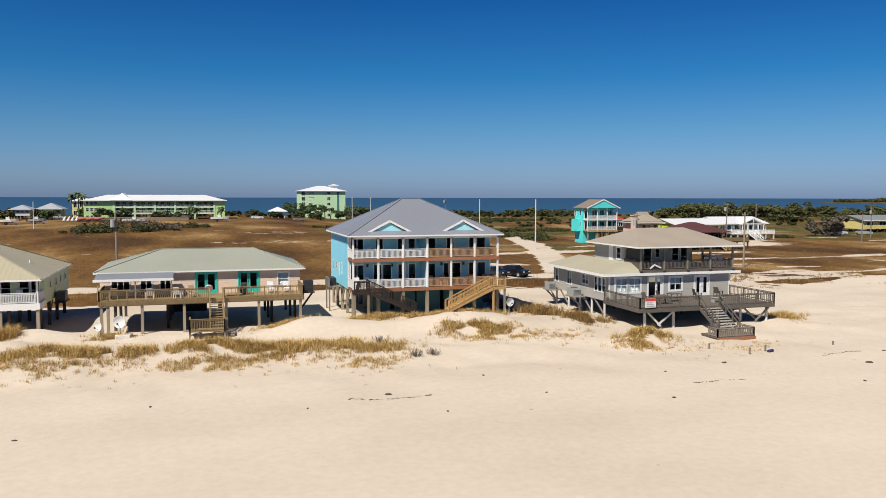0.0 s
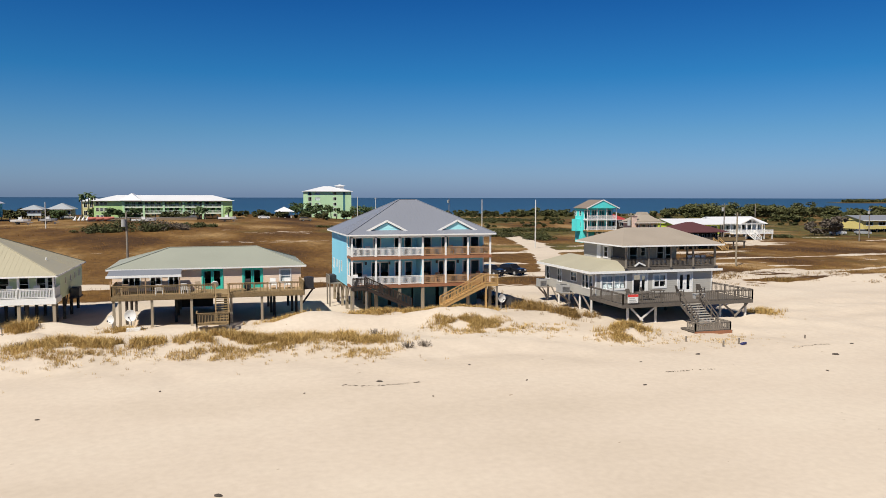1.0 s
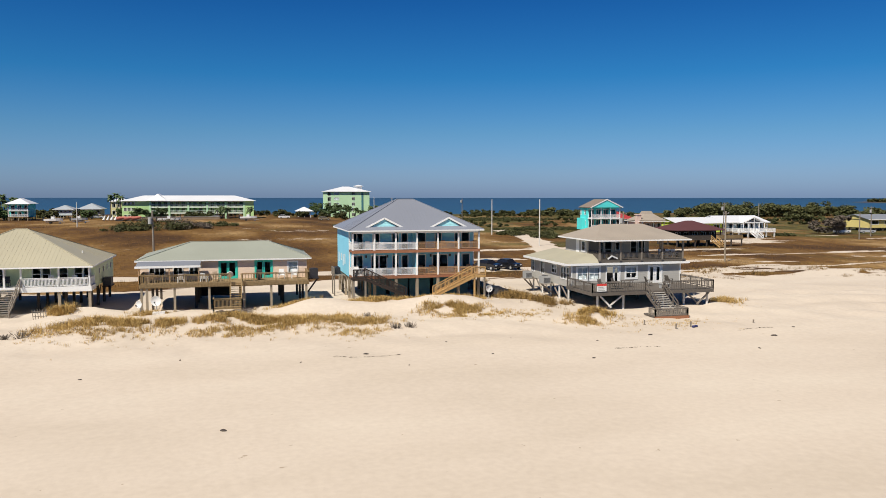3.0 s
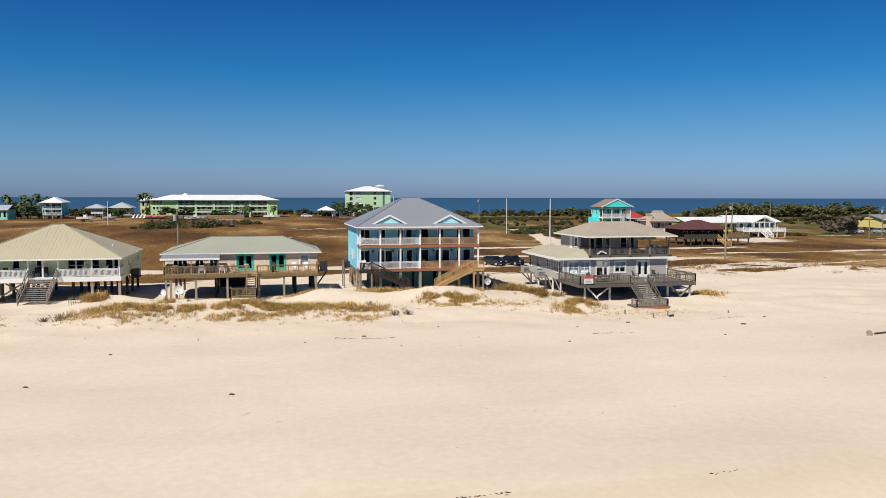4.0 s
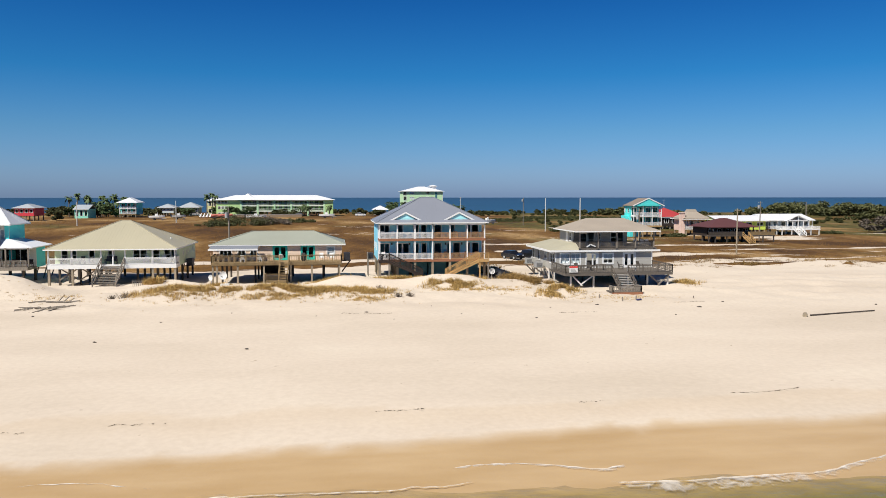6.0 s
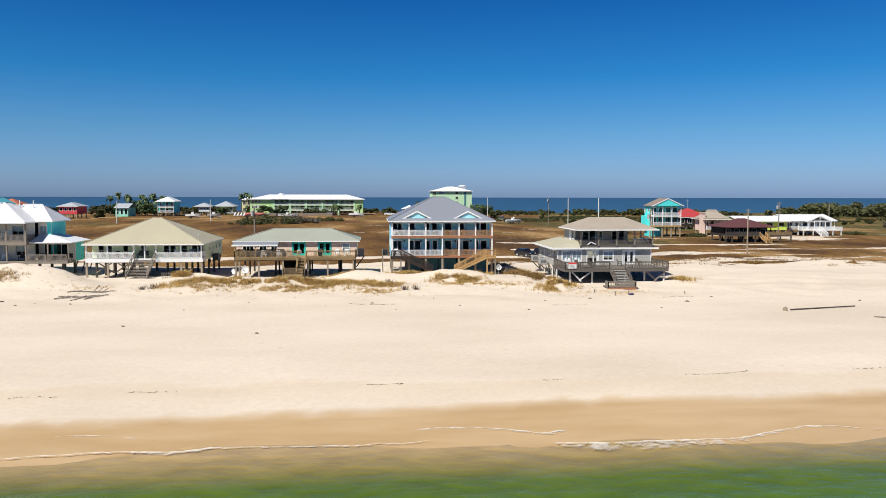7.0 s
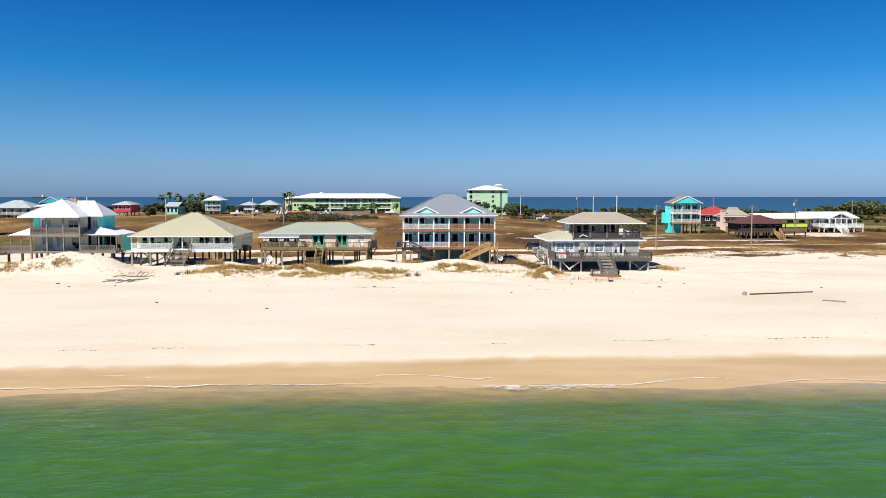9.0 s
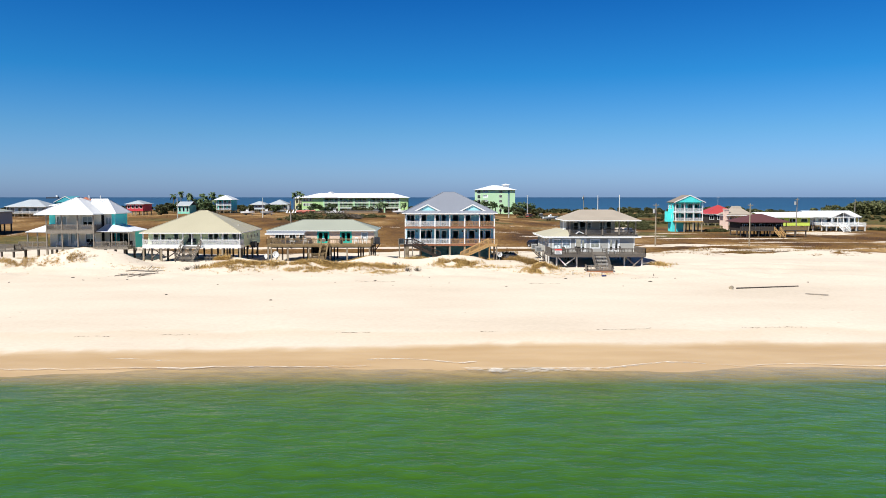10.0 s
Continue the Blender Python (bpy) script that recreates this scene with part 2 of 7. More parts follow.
def gz(x, y):
    yy = y - 0.5 * shore(x) * smooth(28, 8, y)
    z = PROFILE[0][1]
    for (a, za), (b, zb) in zip(PROFILE, PROFILE[1:]):
        if a <= yy <= b:
            z = za + (zb - za) * (yy - a) / (b - a)
    if yy > PROFILE[-1][0]:
        z = PROFILE[-1][1]
    z += 2.5 * smooth(125, 225, y) * smooth(70, 15, x) * smooth(430, 380, y)
    # the headland across the water
    z += 6.5 * smooth(1180, 1260, x) * smooth(1180, 1240, y) * smooth(1380, 1320, y)
    for mx, my, rx, ry, h in MOUNDS:
        d = ((x - mx) / rx) ** 2 + ((y - my) / ry) ** 2
        if d < 5:
            z += h * math.exp(-d * 1.3)
    # the ground lies lower behind the dune crest, under the houses
    z -= 0.38 * smooth(69.6, 73.0, y) * smooth(100, 93, y) * smooth(-36, -30, x) * smooth(34, 30, x)
    rough = smooth(40, 56, y) * smooth(74, 66, y) + 0.45 * smooth(76, 90, y) * smooth(430, 400, y)
    if rough:
        z += rough * (0.28 * noise.noise((x * 0.22, y * 0.3, 0)) + 0.12 * noise.noise((x * 0.7, y * 0.8, 3)))
    z += 0.03 * noise.noise((x * 0.3, y * 0.3, 7)) * smooth(8, 14, y)
    z += (0.16 * noise.noise((x * 0.16, y * 0.22, 15)) + 0.07 * noise.noise((x * 0.55, y * 0.6, 16))) * smooth(44, 58, y) * smooth(100, 90, y)
    return z


def field(x, y):
    """How much dry grass covers the ground."""
    n = noise.noise((x * 0.03, y * 0.05, 1.0)) * 14 + noise.noise((x * 0.1, y * 0.2, 2.0)) * 7
    n += smooth(45, 70, x) * (noise.noise((x * 0.05, y * 0.16, 5.0)) * 16 + noise.noise((x * 0.18, y * 0.4, 6.0)) * 8)
    edge = 90 + 1.5 * smooth(30, 60, x) + 4 * smooth(-20, -40, x)
    v = smooth(edge - 3, edge + 10, y + n)
    lane = abs(y + n * 0.12 - 104 - 0.02 * x - 5.5 * smooth(48, 75, x))
    v *= 1 - (0.85 - 0.5 * smooth(70, 100, x)) * smooth(4.5, 2.0, lane)
    if 108 < y < 240:
        v *= 1 - 0.5 * smooth(0.12, 0.5, noise.noise((x * 0.035, y * 0.11, 12)) + 0.3 * noise.noise((x * 0.15, y * 0.4, 13)))
    t = (y - 108) / 130
    if 0 < t < 1:
        road = 52 + 34 * t + 6 * math.sin(t * 3)
        v *= smooth(1.8, 4.2, abs(x - road))
    if x > 40 and 120 < y < 180:
        v *= 1 - 0.75 * smooth(0.10, 0.45, noise.noise((x * 0.035, y * 0.12, 9)))
    if x > 44 and 74 < y < 106:
        v = max(v, 0.62 * smooth(0.12, 0.42, noise.noise((x * 0.08, y * 0.22, 50)) + 0.4 * noise.noise((x * 0.33, y * 0.6, 51))) * smooth(76, 84, y) * smooth(44, 54, x))
    return max(v * smooth(470, 455, y), smooth(470, 480, y))


def dampness(x, y):
    """Wet sand below the swash edge, a drying band above it, and the faint lobes of earlier, higher waves."""
    d = y - wet_edge(x) + 0.25 * noise.noise((x * 0.9, y * 0.9, 21))
    v = 0.55 * smooth(0.45, -0.15, d) + 0.45 * smooth(-0.1, -1.2, d)
    lobe = 12.0 + 4.0 * abs(noise.noise((x * 0.07, 30.0, 0))) + 0.5 * noise.noise((x * 0.4, 31.0, 0))
    return min(1.0, v + 0.17 * smooth(0.15, -0.3, y - lobe) * smooth(lobe - 5.0, lobe - 0.8, y))


def scrub(x, y):
    """Where olive-green growth stands among the dry grass."""
    n = noise.noise((x * 0.018, y * 0.02, 40)) + 0.5 * noise.noise((x * 0.07, y * 0.06, 41))
    return smooth(0.05, 0.5, n + 0.35 * smooth(60, 110, x) * smooth(175, 230, y) - 0.15 * smooth(60, 20, x))


def spread(a, b, step):
    out = [a]
    while out[-1] < b:
        out.append(out[-1] + step(out[-1]))
    return out


XS = spread(-1500, 1500, lambda x: 0.7 if -62 < x < 75 else 1.6 if -120 < x < 220 else 12 if -400 < x < 520 else 60)
YS = spread(-90, 1500, lambda y: 3 if y < -12 else 0.7 if y < 16 else 1.1 if y < 46 else 0.6 if y < 112 else 2.2 if y < 240 else 6 if y < 480 else 40)
ground_mesh = bpy.data.meshes.new("ground")
ground_mesh.from_pydata([(x, y, gz(x, y)) for y in YS for x in XS], [],
                        [(j * len(XS) + i, j * len(XS) + i + 1, (j + 1) * len(XS) + i + 1, (j + 1) * len(XS) + i) for j in range(len(YS) - 1) for i in range(len(XS) - 1)])
veg = ground_mesh.attributes.new("veg", "FLOAT", "POINT")
veg.data.foreach_set("value", [field(x, y) for y in YS for x in XS])
wet = ground_mesh.attributes.new("wet", "FLOAT", "POINT")
wet.data.foreach_set("value", [dampness(x, y) for y in YS for x in XS])
olive = ground_mesh.attributes.new("olive", "FLOAT", "POINT")
olive.data.foreach_set("value", [scrub(x, y) for y in YS for x in XS])
for poly in ground_mesh.polygons:
    poly.use_smooth = True


def ground_material():
    m = bpy.data.materials.new("sand_and_dry_grass")
    m.use_nodes = True
    n, l = m.node_tree.nodes, m.node_tree.links
    p = n["Principled BSDF"]
    tc = n.new("ShaderNodeTexCoord")

    def tex(scale, detail=6, stretch=(1, 1, 1)):
        mp = n.new("ShaderNodeMapping")
        mp.inputs["Scale"].default_value = stretch
        l.new(tc.outputs["Object"], mp.inputs[0])
        t = n.new("ShaderNodeTexNoise")
        t.inputs["Scale"].default_value, t.inputs["Detail"].default_value = scale, detail
        l.new(mp.outputs[0], t.inputs["Vector"])
        return t.outputs["Fac"]

    def ramped(fac, *stops_):
        r = n.new("ShaderNodeValToRGB")
        while len(r.color_ramp.elements) < len(stops_):
            r.color_ramp.elements.new(0.5)
        for el, (pos, c) in zip(r.color_ramp.elements, stops_):
            el.position, el.color = pos, (*c, 1)
        l.new(fac, r.inputs[0])
        return r.outputs[0]

    def mixed(fac, a, b, blend="MIX"):
        x = n.new("ShaderNodeMix")
        x.data_type, x.blend_type = "RGBA", blend
        if isinstance(fac, float):
            x.inputs["Factor"].default_value = fac
        else:
            l.new(fac, x.inputs["Factor"])
        l.new(a, x.inputs["A"])
        l.new(b, x.inputs["B"])
        return x.outputs["Result"]

    def attr(name):
        a = n.new("ShaderNodeAttribute")
        a.attribute_name = name
        return a.outputs["Fac"]

    sand = ramped(tex(0.07, 6, (0.6, 1.4, 1)), (0.3, (0.535, 0.458, 0.366)), (0.5, (0.592, 0.510, 0.415)), (0.7, (0.628, 0.550, 0.450)))
    sand = mixed(0.35, sand, ramped(tex(2.5, 8), (0.25, (0.72, 0.70, 0.68)), (0.75, (1, 1, 1))), "MULTIPLY")
    specks = ramped(tex(1.1, 3), (0.0, (1, 1, 1)), (0.735, (1, 1, 1)), (0.76, (0.55, 0.5, 0.44)))
    sand = mixed(0.7, sand, specks, "MULTIPLY")
    damp = ramped(tex(0.35, 5, (0.35, 1.5, 1)), (0.3, (0.41, 0.275, 0.13)), (0.7, (0.49, 0.35, 0.19)))
    ground_c = mixed(attr("wet"), sand, damp)
    grass = ramped(tex(0.055, 5, (1, 0.45, 1)), (0.36, (0.075, 0.036, 0.009)), (0.46, (0.14, 0.070, 0.016)), (0.54, (0.19, 0.102, 0.026)), (0.64, (0.36, 0.23, 0.095)))
    grass = mixed(attr("olive"), grass, ramped(tex(0.3, 6, (1, 0.5, 1)), (0.3, (0.05, 0.045, 0.010)), (0.7, (0.15, 0.125, 0.03))))
    grass = mixed(0.7, grass, ramped(tex(1.1, 7, (1, 0.6, 1)), (0.32, (0.42, 0.40, 0.38)), (0.66, (1, 1, 1))), "MULTIPLY")
    cover = n.new("ShaderNodeMath")
    cover.operation = "MULTIPLY_ADD"
    l.new(tex(0.55, 9, (0.5, 1.6, 1)), cover.inputs[0])
    cover.inputs[1].default_value = 1.1
    l.new(attr("veg"), cover.inputs[2])
    edge = ramped(cover.outputs[0], (0.92, (0, 0, 0)), (1.1, (1, 1, 1)))
    colour = mixed(edge, ground_c, grass)
    l.new(colour, p.inputs["Base Color"])
    shine = n.new("ShaderNodeMapRange")
    shine.inputs["To Min"].default_value, shine.inputs["To Max"].default_value = 0.92, 0.38
    l.new(attr("wet"), shine.inputs["Value"])
    l.new(shine.outputs[0], p.inputs["Roughness"])
    p.inputs["Specular IOR Level"].default_value = 0.25
    relief = n.new("ShaderNodeBump")
    relief.inputs["Strength"].default_value, relief.inputs["Distance"].default_value = 0.22, 0.1
    l.new(tex(1.2, 8), relief.inputs["Height"])
    l.new(relief.outputs[0], p.inputs["Normal"])
    return m


ground_mesh.materials.append(ground_material())
ground = tagged(new("ground", ground_mesh), "pale sand beach and dunes before a field of dry brown grass", "ground", kind="structure")


def sheet(name, xs, ys, z, material, label, wave=0.0):
    """A water surface with low swell."""
    me = bpy.data.meshes.new(name)
    me.from_pydata([(x, y, z + wave * (noise.noise((x * 0.08, y * 0.25, 0)) + 0.5 * noise.noise((x * 0.3, y * 0.7, 5)))) for y in ys for x in xs], [],
                   [(j * len(xs) + i, j * len(xs) + i + 1, (j + 1) * len(xs) + i + 1, (j + 1) * len(xs) + i) for j in range(len(ys) - 1) for i in range(len(xs) - 1)])
    for poly in me.polygons:
        poly.use_smooth = True
    me.materials.append(material)
    return tagged(new(name, me), label, "water", kind="structure")


def water_material(name, stops_, rough, scale, strength, spec, distance, stretch, turn=0.0, ripple=0.14):
    """Stops: distance from the shore line along y, and the colour of the water there."""
    m = bpy.data.materials.new(name)
    m.use_nodes = True
    n, l = m.node_tree.nodes, m.node_tree.links
    p = n["Principled BSDF"]
    p.inputs["Roughness"].default_value, p.inputs["Specular IOR Level"].default_value = rough, spec
    tc = n.new("ShaderNodeTexCoord")
    sep = n.new("ShaderNodeSeparateXYZ")
    l.new(tc.outputs["Object"], sep.inputs[0])
    mp = n.new("ShaderNodeMapping")
    mp.inputs["Scale"].default_value, mp.inputs["Rotation"].default_value = stretch, (0, 0, turn)
    l.new(tc.outputs["Object"], mp.inputs[0])
    big, small = n.new("ShaderNodeTexNoise"), n.new("ShaderNodeTexNoise")
    big.inputs["Scale"].default_value, small.inputs["Scale"].default_value = scale * 0.12, scale
    big.inputs["Detail"].default_value, small.inputs["Detail"].default_value = 5, 6
    l.new(mp.outputs[0], big.inputs["Vector"])
    l.new(mp.outputs[0], small.inputs["Vector"])
    shift = n.new("ShaderNodeMath")
    shift.operation = "MULTIPLY_ADD"
    l.new(big.outputs["Fac"], shift.inputs[0])
    shift.inputs[1].default_value = distance * 0.16
    l.new(sep.outputs["Y"], shift.inputs[2])
    span = n.new("ShaderNodeMapRange")
    span.inputs["From Min"].default_value, span.inputs["From Max"].default_value = stops_[0][0], stops_[-1][0]
    l.new(shift.outputs[0], span.inputs["Value"])
    r = n.new("ShaderNodeValToRGB")
    while len(r.color_ramp.elements) < len(stops_):
        r.color_ramp.elements.new(0.5)
    a, b = stops_[0][0], stops_[-1][0]
    for el, (pos, c) in zip(r.color_ramp.elements, stops_):
        el.position, el.color = (pos - a) / (b - a), (*c, 1)
    l.new(span.outputs[0], r.inputs[0])
    hsv = n.new("ShaderNodeHueSaturation")
    l.new(r.outputs[0], hsv.inputs["Color"])
    vary = n.new("ShaderNodeMapRange")
    vary.inputs["From Min"].default_value, vary.inputs["From Max"].default_value = 0.3, 0.7
    vary.inputs["To Min"].default_value, vary.inputs["To Max"].default_value = 1 - ripple, 1 + ripple
    l.new(small.outputs["Fac"], vary.inputs["Value"])
    l.new(vary.outputs[0], hsv.inputs["Value"])
    l.new(hsv.outputs[0], p.inputs["Base Color"])
    relief = n.new("ShaderNodeBump")
    relief.inputs["Strength"].default_value, relief.inputs["Distance"].default_value = strength, 0.3
    l.new(small.outputs["Fac"], relief.inputs["Height"])
    l.new(relief.outputs[0], p.inputs["Normal"])
    return m


SEA_MAT = water_material("green_shallow_sea", [(-60, (0.013, 0.062, 0.009)), (-24, (0.032, 0.096, 0.007)), (-9, (0.050, 0.112, 0.007)), (-3.4, (0.080, 0.115, 0.012)), (-1.2, (0.21, 0.165, 0.05)), (2.5, (0.42, 0.29, 0.14))], 0.2, 1.05, 0.5, 0.14, 10, (0.5, 1.05, 1), 0.8, 0.15)
BAY_MAT = water_material("deep_blue_bay", [(400, (0.026, 0.080, 0.150)), (1200, (0.023, 0.070, 0.138)), (5000, (0.025, 0.062, 0.118))], 0.5, 0.05, 0.3, 0.18, 60, (0.25, 1.3, 1))
sheet("sea_water", spread(-420, 460, lambda x: 1.0 if -45 < x < 75 else 12), spread(-330, 3, lambda y: 0.8 if y > -40 else 20), SEA, SEA_MAT, "clear green shallow sea water lapping the sand", 0.07)
sheet("bay_water", spread(-4200, 4200, lambda x: 150), spread(440, 5600, lambda y: 80), SEA, BAY_MAT, "dark blue bay reaching the hazy horizon")


def foam_material():
    """White bubbles at the leading edge that thin out into lace behind it."""
    m = bpy.data.materials.new("foam_lace")
    m.use_nodes = True
    n, l = m.node_tree.nodes, m.node_tree.links
    p = n["Principled BSDF"]
    p.inputs["Base Color"].default_value, p.inputs["Roughness"].default_value = (0.68, 0.63, 0.56, 1), 0.85
    tc, tex, at = n.new("ShaderNodeTexCoord"), n.new("ShaderNodeTexNoise"), n.new("ShaderNodeAttribute")
    tex.inputs["Scale"].default_value, tex.inputs["Detail"].default_value, tex.inputs["Distortion"].default_value = 1.3, 8, 1.2
    l.new(tc.outputs["Object"], tex.inputs["Vector"])
    at.attribute_name = "edge"
    add, span = n.new("ShaderNodeMath"), n.new("ShaderNodeMapRange")
    add.operation = "ADD"
    l.new(tex.outputs["Fac"], add.inputs[0])
    l.new(at.outputs["Fac"], add.inputs[1])
    span.inputs["From Min"].default_value, span.inputs["From Max"].default_value, span.inputs["To Max"].default_value = 0.62, 1.05, 0.92
    l.new(add.outputs[0], span.inputs["Value"])
    l.new(span.outputs[0], p.inputs["Alpha"])
    return m


def foam_line(y_off, seed, thin, wide, x0, x1, cut):
    """A scalloped sheet of foam at the water's edge: a bright rim, and lace of changing width on its sea side."""
    rnd = random.Random(seed)
    verts, faces, rim = [], [], []
    x, prev = x0, None
    while x < x1:
        c = y_off + 1.5 * noise.noise((x * 0.06, seed, 0)) + 2.4 * abs(noise.noise((x * 0.1, seed, 2))) + 0.22 * noise.noise((x * 0.7, seed, 3)) + 0.1 * noise.noise((x * 2.3, seed, 4))
        on = noise.noise((x * 0.09, seed, 5)) + 0.2 * noise.noise((x * 0.7, seed, 6))
        lace = max(0.0, noise.noise((x * 0.06, seed, 8)) + 0.12)
        w = thin * (0.8 + 0.4 * rnd.random()) + wide * lace
        row = None
        if on > cut:
            fade = smooth(cut, cut + 0.12, on)
            row = len(verts)
            for f, e in ((0, 0.1), (min(0.07 / w, 0.1), 0.46), (min(0.22 / w, 0.3), 0.26), (0.55, 0.17 if lace > 0.1 else 0.0), (1, -0.3)):
                py = c - w * f
                verts.append((x, py, max(SEA + 0.09, gz(x, py)) + 0.025))
                rim.append(e - 0.5 * (1 - fade))
        if row is not None and prev is not None:
            faces += [(prev + a + 1, row + a + 1, row + a, prev + a) for a in range(4)]
        prev = row
        x += 0.3
    me = mesh_of("sea_foam", verts, faces, FOAM)
    me.attributes.new("edge", "FLOAT", "POINT").data.foreach_set("value", rim)
    return new("sea_foam", me)


def mesh_of(name, verts, faces, material):
    me = bpy.data.meshes.new(name)
    me.from_pydata(verts, [], faces)
    me.materials.append(material)
    return me


FOAM = foam_material()
tagged(foam_line(0.9, 3, 0.45, 3.4, -80, 120, -0.42), "scalloped white foam and lace where the swash runs up the sand", "foam", kind="stuff")
tagged(foam_line(2.6, 11, 0.3, 1.6, -80, 120, 0.12), "short faint foam arcs left on the wet sand", "foam", kind="stuff")


# ---- parts that houses share ----


def facing(bm, face, pos, u0, u1, v0, v1, w0, w1):
    """A box against a wall: u along it, v up, w outwards from pos. face: '-y', '+y', '-x' or '+x'."""
    s = -1 if face[0] == "-" else 1
    a, b = sorted((pos + s * w0, pos + s * w1))
    return box(bm, u0, u1, a, b, v0, v1) if face[1] == "y" else box(bm, a, b, u0, u1, v0, v1)


def ring(face, pos, outer, inner, w0, w1):
    """A frame against a wall: an outer and an inner rectangle (u0, u1, v0, v1), from depth w0 to w1."""
    s = -1 if face[0] == "-" else 1
    bm = bmesh.new()

    def loop(r, w):
        d = pos + s * w
        return [bm.verts.new((u, d, v) if face[1] == "y" else (d, u, v)) for u, v in ((r[0], r[2]), (r[1], r[2]), (r[1], r[3]), (r[0], r[3]))]

    loops = [loop(outer, w0), loop(outer, w1), loop(inner, w1), loop(inner, w0)]
    for k in range(4):
        a, b = loops[k], loops[(k + 1) % 4]
        for i in range(4):
            bm.faces.new((a[i], a[(i + 1) % 4], b[(i + 1) % 4], b[i]))
    bmesh.ops.recalc_face_normals(bm, faces=bm.faces)
    return bm


def wall(root, face, pos, u0, u1, v0, v1, material, openings=(), thick=0.18, name="wall", label=""):
    """A wall with its outer face at pos and real openings (u0, u1, v0, v1)."""
    bm = bmesh.new()
    us = sorted({u0, u1, *(o[0] for o in openings), *(o[1] for o in openings)})
    vs = sorted({v0, v1, *(o[2] for o in openings), *(o[3] for o in openings)})
    for a, b in zip(us, us[1:]):
        for c, d in zip(vs, vs[1:]):
            if not any(o[0] < (a + b) / 2 < o[1] and o[2] < (c + d) / 2 < o[3] for o in openings):
                facing(bm, face, pos, a, b, c, d, -thick, 0)
    bmesh.ops.remove_doubles(bm, verts=bm.verts, dist=1e-4)
    return part(name, bm, material, root, label)


def window(root, face, pos, u0, u1, v0, v1, trim=WHITE, cols=1, rows=2, border=0.1, name="window", blind=False, label=""):
    """A framed window in an opening: trim, glazing bars, a pane, and a blind where one is drawn."""
    ob = part(name, ring(face, pos, (u0 - border, u1 + border, v0 - border, v1 + border), (u0, u1, v0, v1), -0.10, 0.035), trim, root, label)
    for i in range(1, cols):
        u = u0 + (u1 - u0) * i / cols
        part("mullion", facing(bmesh.new(), face, pos, u - 0.03, u + 0.03, v0, v1, -0.08, 0.0), trim, ob)
    for j in range(1, rows):
        v = v0 + (v1 - v0) * j / rows
        part("glazing_bar", facing(bmesh.new(), face, pos, u0, u1, v - 0.025, v + 0.025, -0.075, -0.005), trim, ob)
    pane = part("pane", facing(bmesh.new(), face, pos, u0, u1, v0, v1, -0.06, -0.052), GLASS, ob)
    pane.visible_shadow = False
    if blind:
        part("blind", facing(bmesh.new(), face, pos, u0 + 0.02, u1 - 0.02, v0 + (v1 - v0) * (0.0 if blind is True else blind), v1, -0.14, -0.12), CURTAIN, ob)
    return ob


def french_door(root, face, pos, u0, u1, v0, v1, trim=WHITE, leaf=None, open_leaf=0):
    """A pair of glazed doors: frame, two leaves with a pane each. open_leaf: 1 or 2 leaves that stand open, of which no leaf shows."""
    bm = bmesh.new()
    for r in ((u0 - 0.13, u1 + 0.13, v1, v1 + 0.13), (u0 - 0.13, u0, v0, v1), (u1, u1 + 0.13, v0, v1)):
        facing(bm, face, pos, *r, -0.12, 0.04)
    ob = part("double_door", bm, trim, root)
    mid = (u0 + u1) / 2
    for k, (a, b) in enumerate(((u0, mid - 0.01), (mid + 0.01, u1))):
        if k < open_leaf:
            continue
        bm = bmesh.new()
        st = 0.13 if leaf else 0.2
        for r in ((a, a + st, v0, v1), (b - st, b, v0, v1), (a + st, b - st, v0, v0 + 0.28), (a + st, b - st, v1 - 0.13, v1)):
            facing(bm, face, pos, *r, -0.07, -0.02)
        facing(bm, face, pos, *((b - 0.09, b - 0.05) if k == 0 else (a + 0.05, a + 0.09)), v0 + 0.95, v0 + 1.1, -0.02, 0.03)
        part("door_leaf", bm, leaf or trim, ob)
        p = part("pane", facing(bmesh.new(), face, pos, a + st, b - st, v0 + 0.28, v1 - 0.13, -0.05, -0.042), GLASS, ob)
        p.visible_shadow = False
    return ob


